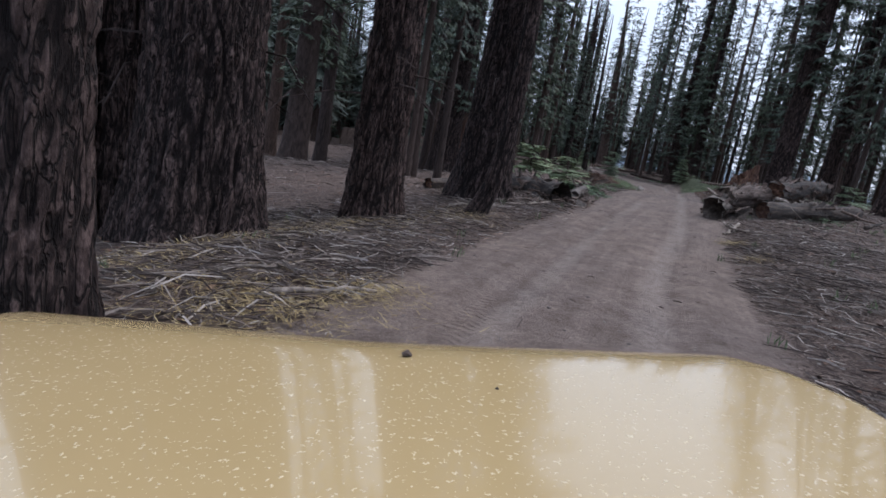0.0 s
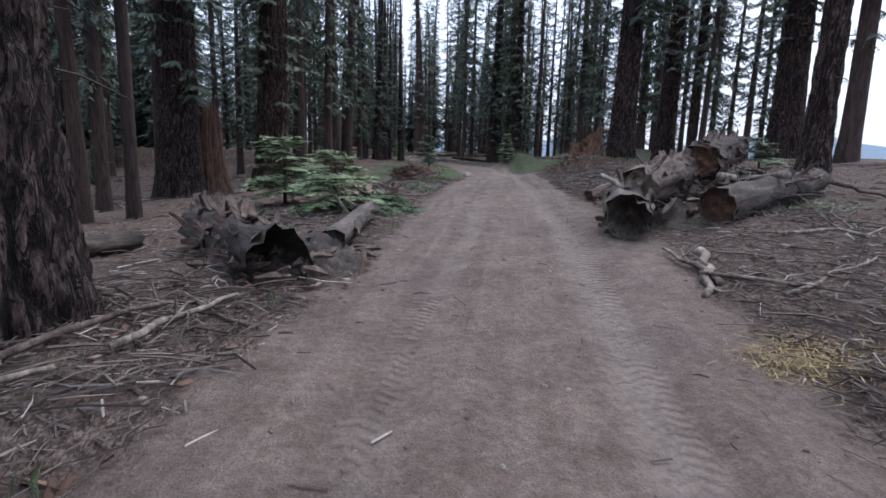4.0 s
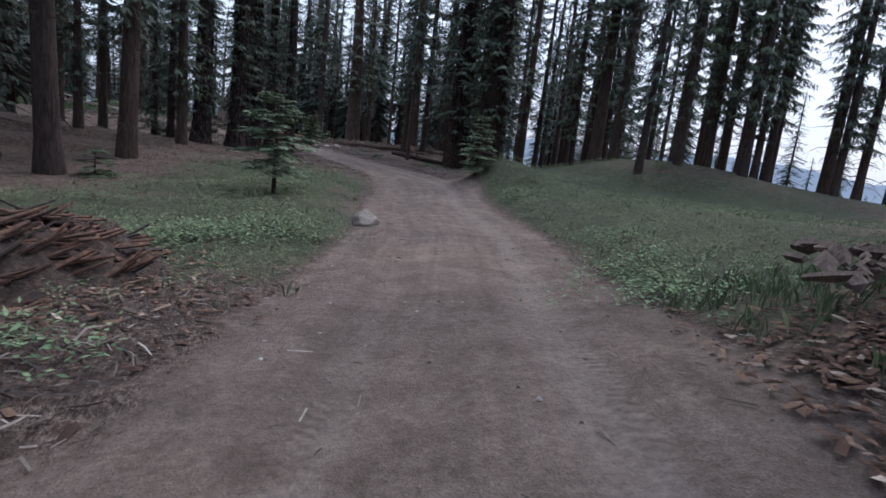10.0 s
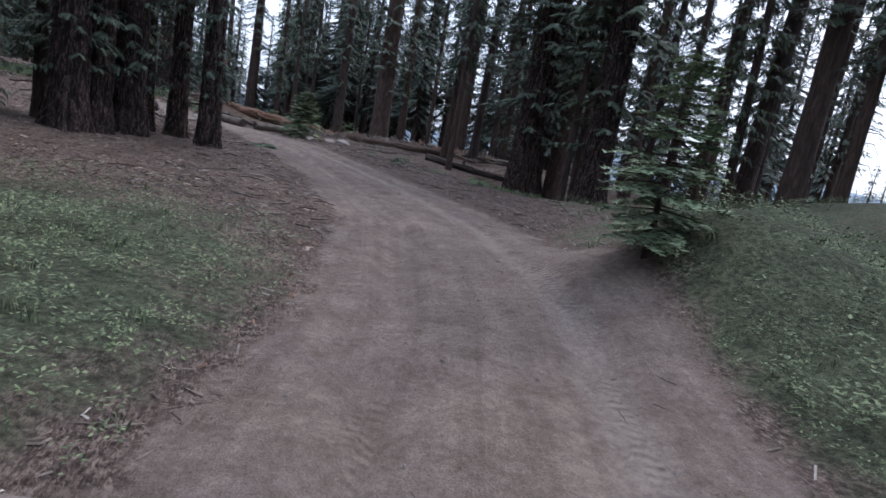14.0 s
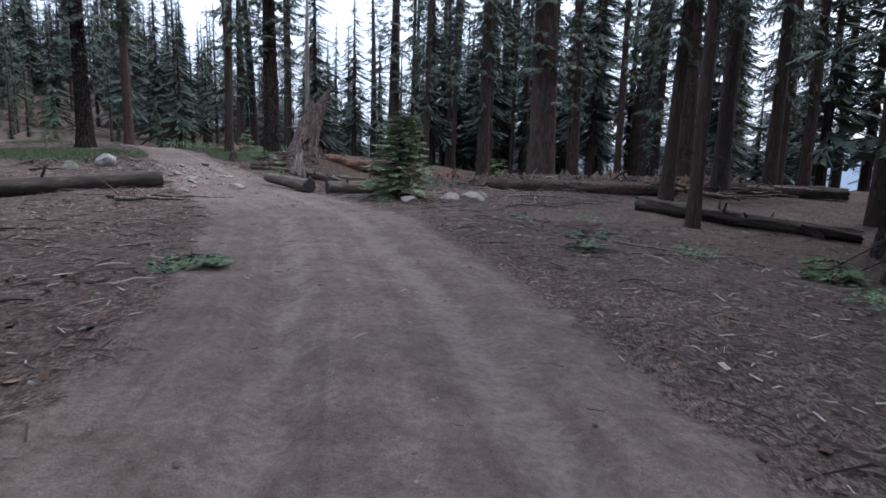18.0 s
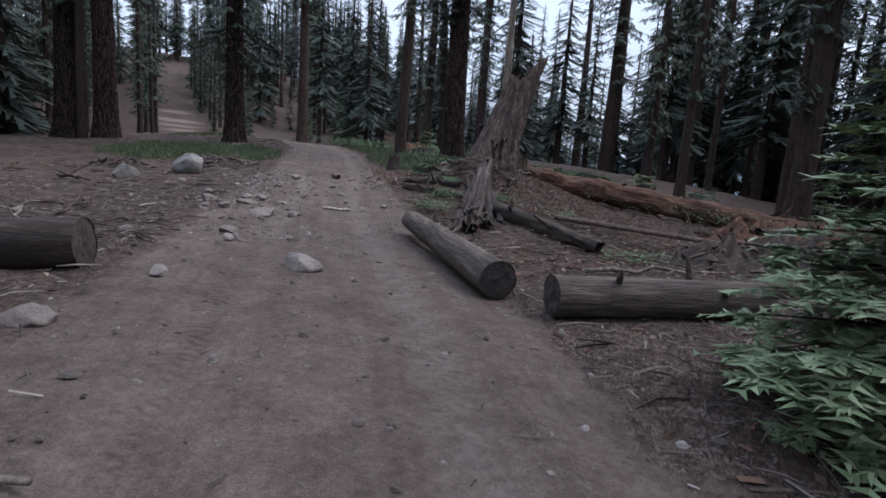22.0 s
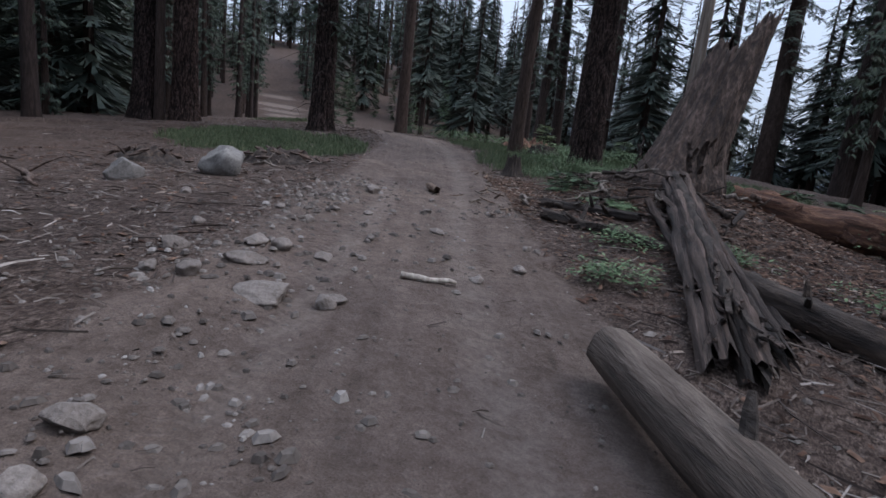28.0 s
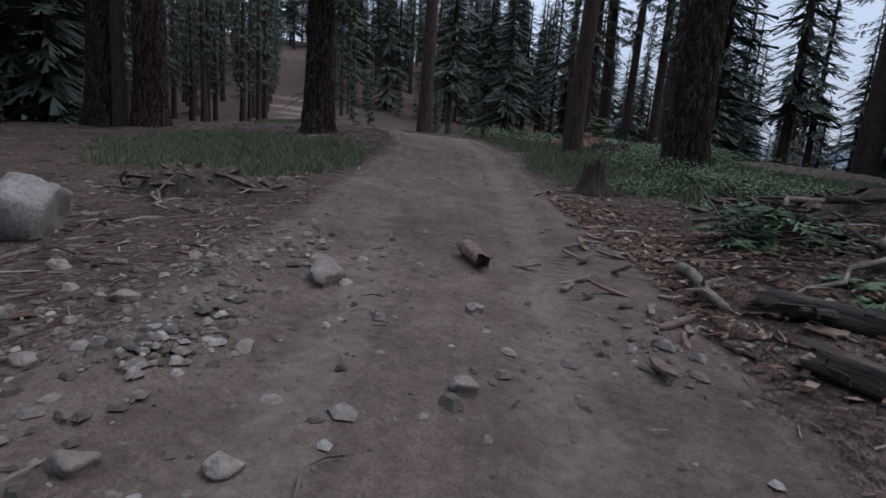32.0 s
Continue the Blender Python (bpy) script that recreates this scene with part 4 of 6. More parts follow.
# the closed banks of the wood: inside the bend, past the clearing, down the slope behind the windfall
for x0, x1, y0, y1, n, low in ((-24, 5, 56, 73, 70, 0.08), (-50, -12, 70, 102, 170, 0.06), (11, 27, 99, 126, 60, 0.14), (24, 50, 76, 112, 70, 0.16)):
    for count in range(n):
        x, y = wild.uniform(x0, x1), wild.uniform(y0, y1)
        if abs(along(x, y)[1][0]) < 11 or x > -16 and 74 < y < 84 or any((x - a) ** 2 + (y - b) ** 2 < 4 for a, b in taken):
            continue
        taken.append((x, y))
        far_fir(x, y, wild.uniform(13, 22), low * wild.uniform(0.7, 1.6))
# both sides of the track where it climbs away
for count in range(300):
    x, y = wild.uniform(-85, 22), wild.uniform(97, 185)
    s = along(x, y)[1][0]
    if abs(s) < 4 and y < 141 or abs(s) > 45 or y < 110 and x > -16 or y < 142 and x > -6 and wild.random() < 0.35 or any((x - a) ** 2 + (y - b) ** 2 < 5 for a, b in taken):
        continue
    taken.append((x, y))
    far_fir(x, y, wild.uniform(11, 24), wild.uniform(0.06, 0.3))
tagged(new("far_woods", two_tone("far_woods", far_leaf, far_stem, NEEDLE_FAR, BARK_FAR)), "far dark fir wood with haze tinted into its needles", "woods", kind="stuff")

# ridge across the valley, its distance haze painted on as pale blue
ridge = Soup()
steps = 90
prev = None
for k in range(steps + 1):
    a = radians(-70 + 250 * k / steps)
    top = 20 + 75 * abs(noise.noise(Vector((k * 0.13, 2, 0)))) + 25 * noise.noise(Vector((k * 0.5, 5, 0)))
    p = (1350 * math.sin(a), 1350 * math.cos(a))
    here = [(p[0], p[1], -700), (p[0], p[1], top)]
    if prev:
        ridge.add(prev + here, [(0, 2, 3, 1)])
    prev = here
HAZE_TINT = material("haze_tinted_ridge", pieces_like([(0.0, (0.45, 0.54, 0.64)), (1.0, (0.5, 0.58, 0.68))]))
tagged(ridge.put("backdrop", HAZE_TINT), "ridge across the valley in painted haze blue", "mountain", kind="structure")


# ---- fallen wood ----
def on(x, y, up=0.0):
    return (x, y, height(x, y) + up)


def rough_tube(name, a, b, ra, rb, mat, seed, sides=22, step=0.14, knobby=0.06, sag=0.0, hollow=0.0, torn=0.0):
    """A log between two points: uneven round, with its own ends; hollow: depth of a rotten end."""
    r = random.Random(seed)
    a, b = Vector(a), Vector(b)
    d = b - a
    long = d.length
    n = max(5, int(long / step))
    verts, faces = [], []
    off = r.uniform(0, 90)
    for i in range(n + 1):
        u = i / n
        for k in range(sides):
            t = 2 * math.pi * k / sides
            rad = ra + (rb - ra) * u
            q = Vector((math.cos(t) * 2.2 + off, math.sin(t) * 2.2, u * long * 1.6))
            f = 1 + knobby * (1.6 * noise.noise(q) + 0.8 * noise.noise(q * 3.1))
            z = u * long
            if torn and i in (0, n):
                z += torn * (0.3 + noise.noise(Vector((math.cos(t) * 4, math.sin(t) * 4, off + i)))) * (1 if i else -1)
            verts.append((rad * f * math.cos(t), rad * f * math.sin(t) - sag * math.sin(u * math.pi), z))
    for i in range(n):
        for k in range(sides):
            q = (k + 1) % sides
            faces.append((i * sides + k, i * sides + q, (i + 1) * sides + q, (i + 1) * sides + k))
    me = mesh_of(name, verts, faces, mat)
    m = Matrix.Translation(a) @ d.to_track_quat("Z", "Y").to_matrix().to_4x4()
    return me, m, long


def disc_mesh(radius, depth, seed, mat, sides=22, rings=5, dish=0.0):
    r = random.Random(seed)
    off = r.uniform(0, 50)
    verts, faces = [(0, 0, depth * 0.3 - dish)], []
    for j in range(1, rings + 1):
        for k in range(sides):
            t = 2 * math.pi * k / sides
            rr = radius * j / rings
            z = -dish * (1 - (j / rings) ** 2) + depth * noise.noise(Vector((math.cos(t) * rr * 12 + off, math.sin(t) * rr * 12, j * 0.4)))
            verts.append((rr * math.cos(t), rr * math.sin(t), z if j < rings else -0.01))
    for k in range(sides):
        faces.append((0, 1 + k, 1 + (k + 1) % sides))
    for j in range(rings - 1):
        for k in range(sides):
            q = (k + 1) % sides
            s0, s1 = 1 + j * sides, 1 + (j + 1) * sides
            faces.append((s0 + k, s1 + k, s1 + q, s0 + q))
    return mesh_of("cut_end", verts, faces, mat)


def log_thing(name, a, b, ra, rb, seed, label, bark=None, end=None, knobby=0.05, hollow=0.0, stubs=0, category="log", group="", shag=0, shag_mat=None):
    """A fallen log: its round of bark, two ends and the stubs of broken limbs."""
    bark, end = bark or LOGBARK, end or CUTWOOD
    me, m, long = rough_tube("bark", a, b, ra, rb, bark, seed, knobby=knobby, torn=0.12 if knobby > 0.14 else 0.0)
    e = empty(name, m, label, category, group)
    new("bark", me).parent = e
    for z, rad, flip in ((0, ra, True), (long, rb, False)):
        o = new("cut_end", disc_mesh(rad * 0.985, 0.025 + (0.3 * knobby if knobby > 0.1 else 0), seed + flip, end, dish=hollow if flip else 0.0))
        o.parent = e
        inset = 0.07 if knobby > 0.14 else 0.0
        o.matrix_local = Matrix.Translation((0, 0, z + (inset if flip else -inset))) @ (pose(0, 0, 0, 180, 0, 0) if flip else pose(0, 0, 0))
    r = random.Random(seed)
    for _ in range(stubs):
        z, t = r.uniform(0.15, 0.85) * long, r.uniform(0, 3.14)
        s = Soup()
        d = Vector((math.cos(t), math.sin(t), r.uniform(-0.5, 0.5)))
        o = d * ra * 0.7 + Vector((0, 0, z))
        q = r.uniform(0.08, 0.35)
        s.tube([o, o + d * (ra * 0.3 + q * 0.5), o + d * (ra * 0.3 + q)], [0.035, 0.028, 0.015], 6, True, 0.2, r)
        s.put("limb_stub", bark, e)
    if shag:
        flakes_on(e, shag, lambda z, t: (ra + (rb - ra) * z / long) * 1.02, long, seed, shag_mat or bark)
    return e


def flake_mesh(long, wide, bend, seed, mat):
    """A slab of loose bark: thick in the middle, ragged at its ends."""
    r = random.Random(seed)
    top, low = [], []
    for i in range(5):
        u = i / 4
        w = wide * (0.35 + 0.65 * math.sin(math.pi * (0.15 + 0.7 * u))) * r.uniform(0.7, 1.2)
        z = bend * (u - 0.3) ** 2
        top += [(-w * 0.5, (u - 0.5) * long, z + 0.012), (w * 0.5, (u - 0.5) * long + r.uniform(-0.02, 0.02), z + 0.012 * r.uniform(0.4, 1.4))]
        low += [(-w * 0.5, (u - 0.5) * long, z - 0.006), (w * 0.5, (u - 0.5) * long, z - 0.006)]
    f = [(2 * i, 2 * i + 1, 2 * i + 3, 2 * i + 2) for i in range(4)] + [(10 + 2 * i, 12 + 2 * i, 13 + 2 * i, 11 + 2 * i) for i in range(4)]
    f += [(2 * i, 2 * i + 2, 12 + 2 * i, 10 + 2 * i) for i in range(4)] + [(2 * i + 1, 11 + 2 * i, 13 + 2 * i, 2 * i + 3) for i in range(4)]
    f += [(0, 10, 11, 1), (8, 9, 19, 18)]
    return mesh_of("bark_flake", top + low, f, mat, False)


FLAKES = {}


def flakes_on(e, count, radius, long, seed, mat, up=False):
    """Loose slabs of bark standing off a log (or a stump) all round."""
    r = random.Random(seed)
    if mat.name not in FLAKES:
        FLAKES[mat.name] = [flake_mesh(r.uniform(0.25, 0.5), r.uniform(0.07, 0.14), r.uniform(0.1, 0.35), k, mat) for k in range(6)]
    for k in range(count):
        t, z = r.uniform(0, 6.283), r.uniform(0.03, 0.97) * long
        o = new("bark_flake", FLAKES[mat.name][r.randrange(6)])
        o.parent = e
        rad = radius(z, t) if callable(radius) else radius
        lift = Matrix.Rotation(t, 4, "Z") @ Matrix.Translation((rad, 0, z)) @ Matrix.Rotation(radians(90), 4, "Y") @ Matrix.Rotation(radians(90), 4, "Z")
        o.matrix_local = lift @ Matrix.Rotation(r.gauss(0, 0.3), 4, "Z") @ Matrix.Rotation(r.gauss(0, 0.2), 4, "X") @ Matrix.Scale(r.uniform(0.5, 1.2), 4)


def crooked(a, b, ra, rb, seed, bend=0.06, n=6):
    r = random.Random(seed)
    a, b = Vector(a), Vector(b)
    long = (b - a).length
    pts = [a.lerp(b, i / n) + Vector((r.uniform(-1, 1), r.uniform(-1, 1), r.uniform(-0.3, 0.6))) * bend * long * (0 < i < n) for i in range(n + 1)]
    return pts, [ra + (rb - ra) * i / n for i in range(n + 1)]


def branch_thing(a, b, ra, rb, seed, mat=None, twigs=3, label="dry grey fallen branch lying on the duff", bend=0.05, group="fallen branches"):
    """A fallen branch with its side twigs."""
    pts, rad = crooked(a, b, ra, rb, seed, bend)
    mid = pts[0].copy()
    e = empty("fallen_branch", Matrix.Translation(mid), label, "branch", group)
    s = Soup()
    r = random.Random(seed)
    s.tube([p - mid for p in pts], rad, 7, True, 0.12, r)
    s.put("stem", mat or DEADWOOD, e, smooth=True)
    for k in range(twigs):
        i = r.randrange(1, len(pts) - 1)
        long = (pts[-1] - pts[0]).length * r.uniform(0.12, 0.35)
        d = Vector((r.uniform(-1, 1), r.uniform(-1, 1), r.uniform(-0.1, 0.5))).normalized()
        o = pts[i] - mid
        t = Soup()
        t.tube([o, o + d * long * 0.5 + Vector((0, 0, r.uniform(-.03, .05))), o + d * long], [rad[i] * 0.6, rad[i] * 0.4, rad[i] * 0.15], 5, False, 0.1, r)
        t.put("twig", mat or DEADWOOD, e)
    return e


def boulder(name, x, y, sx, sy, sz, seed, mat, label, sink=0.25, turn=0.0, category="rock", group="", fine=4, edge=0.35):
    """A rock with broken faces, half sunk in the soil."""
    bm = bmesh.new()
    bmesh.ops.create_icosphere(bm, subdivisions=fine, radius=1)
    r = random.Random(seed)
    cuts = [(Vector((r.uniform(-1, 1), r.uniform(-1, 1), r.uniform(-0.3, 1))).normalized(), r.uniform(0.5, 0.85)) for _ in range(12)]
    for v in bm.verts:
        for nrm, dist in cuts:
            over = v.co.dot(nrm) - dist
            if over > 0:
                v.co -= nrm * over * 0.97
        v.co *= 1 + 0.16 * noise.noise(v.co * 1.5 + Vector((seed, 0, 0))) + 0.07 * noise.noise(v.co * 5 + Vector((0, seed, 0)))
        v.co = Vector((v.co.x * sx, v.co.y * sy, v.co.z * sz))
    me = bpy.data.meshes.new(name)
    bm.to_mesh(me)
    bm.free()
    me.materials.append(mat)
    me.polygons.foreach_set("use_smooth", [True] * len(me.polygons))
    ob = new(name, me)
    ob.matrix_world = pose(x, y, height(x, y) + sz * (1 - 2 * sink) * 0.9, 0, 0, turn)
    return tagged(ob, label, category, group)


def splinters(soup, x, y, z0, radius, count, long, r, out=0.3, lean=(0, 0)):
    """Upright broken slivers round a stump."""
    for _ in range(count):
        t = r.uniform(0, 6.28)
        q = radius * math.sqrt(r.uniform(0.25, 1))
        o = Vector((x + q * math.cos(t), y + q * math.sin(t), z0))
        h = long * r.uniform(0.25, 1) * (1 - 0.3 * q / radius)
        tip = o + Vector((math.cos(t) * out * q + lean[0] * h, math.sin(t) * out * q + lean[1] * h, h))
        w = r.uniform(0.03, 0.08)
        soup.tube([o, o.lerp(tip, 0.6), tip], [w, w * 0.8, w * 0.15], 4, True, 0.25, r)


def snag(name, x, y, radius, tall, seed, mat, label, lean=(0, 0), jag=0.9, top=0.75, slant=(0, 0), hollow=0.0):
    """A broken dead trunk: a fluted shell whose rim runs out in splinters."""
    r = random.Random(seed)
    sides, n = 132, 40
    off = r.uniform(0, 70)
    rim = [1 + jag * (0.6 * noise.noise(Vector((math.cos(6.283 * k / sides) * 1.5 + off, math.sin(6.283 * k / sides) * 1.5, 0)))
                      + 0.5 * noise.noise(Vector((k * 0.9 + off, 3, 0)))) + slant[0] * math.cos(6.283 * k / sides) + slant[1] * math.sin(6.283 * k / sides) for k in range(sides)]
    verts, faces = [], []
    for i in range(n + 1):
        u = i / n
        for k in range(sides):
            t = 6.283 * k / sides
            z = -0.3 + u * (tall * max(0.25, rim[k]) + 0.3)
            h = max(z, 0)
            flute = 0.10 * noise.noise(Vector((math.cos(t) * 4 + off, math.sin(t) * 4, h * 0.35))) + 0.05 * noise.noise(Vector((math.cos(t) * 11 + off, math.sin(t) * 11, h * 0.6))) + 0.035 * noise.noise(Vector((math.cos(t) * 27 + off, math.sin(t) * 27, h * 0.8)))
            rr = radius * ((1 - (1 - top) * min(1, h / tall)) + 0.55 * math.exp(-h / (radius * 0.9)) + 1.6 * flute)
            verts.append((rr * math.cos(t) + lean[0] * h, rr * math.sin(t) + lean[1] * h, z))
    for i in range(n):
        for k in range(sides):
            q = (k + 1) % sides
            faces.append((i * sides + k, i * sides + q, (i + 1) * sides + q, (i + 1) * sides + k))
    inner = len(verts)
    for k in range(sides):
        vx, vy, vz = verts[n * sides + k]
        verts.append((vx * 0.72 + lean[0] * vz * 0.28, vy * 0.72 + lean[1] * vz * 0.28, vz - 0.35))
    for k in range(sides):
        q = (k + 1) % sides
        faces.append((n * sides + k, n * sides + q, inner + q, inner + k))
    verts.append((lean[0] * tall * 0.5, lean[1] * tall * 0.5, tall * 0.5))
    for k in range(sides):
        faces.append((inner + k, inner + (k + 1) % sides, len(verts) - 1))
    e = empty(name, pose(*on(x, y)), label, "stump")
    put("shell", verts, faces, mat, e)
    for k in range(7):
        s = Soup()
        splinters(s, lean[0] * tall * 0.7, lean[1] * tall * 0.7, tall * 0.66, radius * top * 0.8, 1, tall * 0.5 * jag + 0.15, r, 0.1, lean)
        s.put("splinter", mat, e)
    return e


def heap(name, x, y, rx, ry, h, seed, mat, label, category="mound", turn=0.0, rough=0.35, chips=0, chip_mat=None):
    """A low heap of crumbled wood with ragged lumps and loose slabs."""
    n = 44
    verts, faces = [], []
    for j in range(n + 1):
        for i in range(n + 1):
            u, v = 2 * i / n - 1, 2 * j / n - 1
            d = math.sqrt(u * u + v * v)
            f = max(0.0, 1 - d * d)
            q = Vector((u * rx * 2.1 + seed, v * ry * 2.1, 0))
            z = h * f ** 1.3 * (0.75 + rough * (noise.noise(q * 1.2) + 0.9 * noise.noise(q * 3.3)) + 0.25 * rough * noise.noise(q * 9)) - 0.1 * (1 - f) ** 2
            verts.append((u * rx, v * ry, z))
    ct, st = math.cos(radians(turn)), math.sin(radians(turn))
    lie = land(np.array([x + a * ct - b * st for a, b, c in verts]), np.array([y + a * st + b * ct for a, b, c in verts]))[0] - height(x, y)
    verts = [(a, b, c + float(q)) for (a, b, c), q in zip(verts, lie)]
    for j in range(n):
        for i in range(n):
            faces.append((j * (n + 1) + i, j * (n + 1) + i + 1, (j + 1) * (n + 1) + i + 1, (j + 1) * (n + 1) + i))
    e = empty(name, pose(x, y, height(x, y) - 0.02, 0, 0, turn), label, category)
    put("crumbled_wood", verts, faces, mat, e)
    r = random.Random(seed)
    for k in range(chips):
        u, v = r.uniform(-0.8, 0.8), r.uniform(-0.8, 0.8)
        if u * u + v * v > 0.8:
            continue
        s = Soup()
        o = Vector((u * rx, v * ry, h * (1 - u * u - v * v) * 0.85))
        d = Vector((r.uniform(-1, 1), r.uniform(-0.4, 0.4), r.uniform(-0.1, 0.35))).normalized() * r.uniform(0.12, 0.4)
        s.tube([o - d * 0.5, o, o + d * 0.5], [0.02, r.uniform(0.025, 0.06), 0.015], 4, True, 0.3, r)
        s.put("slab", chip_mat or mat, e)
    return e


# logs by the start of the track
log_thing("hollow_log", on(3.25, 14.1, 0.24), on(2.3, 16.9, 0.28), 0.3, 0.27, 1, "rotten hollow log with shaggy bark beside the track", CHARRED, CHARRED, 0.2, 0.9, 6, shag=110, shag_mat=LOGBARK)
log_thing("broken_log", on(3.9, 15.5, 0.13), on(4.75, 17.9, 0.16), 0.15, 0.12, 2, "pale barkless log lying behind the hollow log", LOGGREY, DULLEND, 0.16, 0, 3, shag=8)
log_thing("pale_log", on(7.55, 14.85, 0.3), on(9.3, 17.4, 0.42), 0.3, 0.26, 3, "pale split log with peeling bark in the log pile", LOGGREY, LOGGREY, 0.24, 0.45, 3, group="log pile", shag=50, shag_mat=LOGBARK)
log_thing("bark_log", on(8.1, 15.4, 0.62), on(11.4, 17.7, 0.7), 0.26, 0.22, 4, "dark log with rough bark on top of the pile", LOGBARK, DEADWOOD, 0.24, 0, 4, group="log pile", shag=80, shag_mat=LOGBARK)
log_thing("bark_log", on(8.7, 14.6, 0.24), on(12.4, 16.3, 0.26), 0.24, 0.21, 5, "dark rotten log at the foot of the pile", CHARRED, ROTWOOD, 0.15, 0, 4, group="log pile", shag=14)
log_thing("bark_log", on(9.1, 17.2, 0.2), on(11.2, 18.6, 0.22), 0.19, 0.15, 6, "thin dark log behind the pile", CHARRED, CUTWOOD, 0.1, 0, 2, group="log pile")
log_thing("bark_log", on(9.9, 16.3, 0.75), on(12.8, 18.6, 0.8), 0.28, 0.24, 7, "thick reddish log at the back of the pile", CHARRED, ROTWOOD, 0.24, 0, 3, group="log pile", shag=70, shag_mat=LOGBARK)
log_thing("rotten_log", on(-0.2, 15.2, 0.12), on(1.4, 17.2, 0.14), 0.16, 0.13, 8, "short rotten log in the duff under the firs", CHARRED, ROTWOOD, 0.2, 0, 2)
snag("broken_stump", 0.9, 32.6, 0.62, 3.0, 9, ROTWOOD, "tall broken stump of red rotten wood among the firs", jag=0.5)
crook = empty("leaning_tree", pose(*on(0.94, 10.7), 0, 0, -5), "thin fir with a curved foot beside a larger trunk", "tree")
crook_stem = bark_stem(0.19, 15, 404, 5.0)
for v in crook_stem.vertices:
    h = max(v.co.z, 0)
    v.co.x += 0.44 * (1 - math.exp(-h / 0.75)) - 0.04
    v.co.y += 0.25 * (1 - math.exp(-h / 1.5))
new("trunk", crook_stem).parent = crook
crook_crown = new("crown", FIR_KINDS[4][1])
crook_crown.matrix_local = Matrix.Translation((0.4, 0.25, 2.0)) @ Matrix.Diagonal((0.5, 0.5, 0.5, 1))
crook_crown.parent = crook

jumble = random.Random(19)
for k in range(26):
    jx, jy, jt, jl = jumble.uniform(8.0, 12.6), jumble.uniform(14.2, 17.6), jumble.uniform(-0.5, 1.6), jumble.uniform(0.5, 1.7)
    if abs(along(jx, jy)[1][0]) < 2.3:
        continue
    branch_thing(on(jx, jy, jumble.uniform(0.05, 0.55)), on(jx + math.cos(jt) * jl, jy + math.sin(jt) * jl, jumble.uniform(0.05, 0.5)), jumble.uniform(0.025, 0.08), 0.02, 640 + k,
                 (CHARRED, LOGBARK, DEADWOOD)[k % 3], 3, "broken limb lying across the log pile", group="limbs of the log pile")
heap("bark_heap", 3.3, 15.2, 1.2, 1.5, 0.22, 51, CHARRED, "dark heap of bark under the hollow log", "bark heap", 15, 0.9, 40, LOGBARK)
heap("bark_heap", 9.6, 16.0, 2.0, 1.5, 0.28, 52, CHARRED, "dark heap of bark under the log pile", "bark heap", 30, 0.9, 50, LOGBARK)

hoop = empty("bent_branch", pose(*on(7.45, 12.7, 0.05)), "thin pale branch bent into a hook", "branch")
hoop_soup = Soup()
hoop_soup.tube([(-0.3, 0.42, 0), (-0.05, 0.02, 0.02), (0.1, -0.28, 0.02), (0.24, -0.32, 0.03), (0.33, -0.2, 0.03), (0.27, 0.02, 0.02), (0.1, 0.3, 0.02)], [0.02, 0.019, 0.018, 0.016, 0.015, 0.013, 0.01], 7)
hoop_soup.put("stem", DEADWOOD, hoop, smooth=True)
branch_thing(on(6.9, 12.75, 0.03), on(7.75, 13.8, 0.06), 0.035, 0.05, 611, DEADWOOD, 3, "flat grey split branch on the duff")
branch_thing(on(8.0, 15.35, 0.5), on(7.65, 15.7, 0.78), 0.06, 0.02, 612, DEADWOOD, 1, "pale spike of split wood on the log pile")

# beside the track where it levels out
log_thing("broken_log", on(6.25, 23.2, 0.1), on(5.42, 20.4, 0.12), 0.1, 0.13, 10, "grey knobbly broken log with pale split wood by the track", LOGBARK, CUTWOOD, 0.25, 0, 7, shag=14, shag_mat=DEADWOOD)
log_thing("broken_log", on(5.0, 20.1, 0.16), on(3.7, 19.9, 0.15), 0.15, 0.13, 110, "short broken log with a torn pale end", LOGBARK, CUTWOOD, 0.15, 0, 3, shag=8, shag_mat=CUTWOOD)
for k, (sx, sy, st) in enumerate(((5.0, 20.05, 20), (4.95, 19.95, 35), (5.1, 20.15, -10), (4.8, 20.2, 50), (5.6, 20.7, 60), (5.75, 21.3, 75))):
    ob = new("torn_slab", flake_mesh(0.5, 0.14, 0.1, 810 + k, CUTWOOD))
    ob.matrix_world = pose(sx, sy, height(sx, sy) + 0.27, 12, 20, st)
    tagged(ob, "pale yellow slab torn from a broken log", "wood slab", "torn slabs")
heap("root_heap", 12.6, 20.3, 1.7, 1.1, 0.5, 12, MULCH, "dark heap of torn roots and soil", "root heap", 25, 0.8, 70, LOGBARK)
log_thing("uprooted_log", on(9.95, 19.55, 0.14), (13.1, 20.6, 1.35), 0.13, 0.19, 13, "dark uprooted log leaning on the root heap", LOGBARK, CUTWOOD, 0.22, 0, 12, shag=34)
brush = random.Random(31)
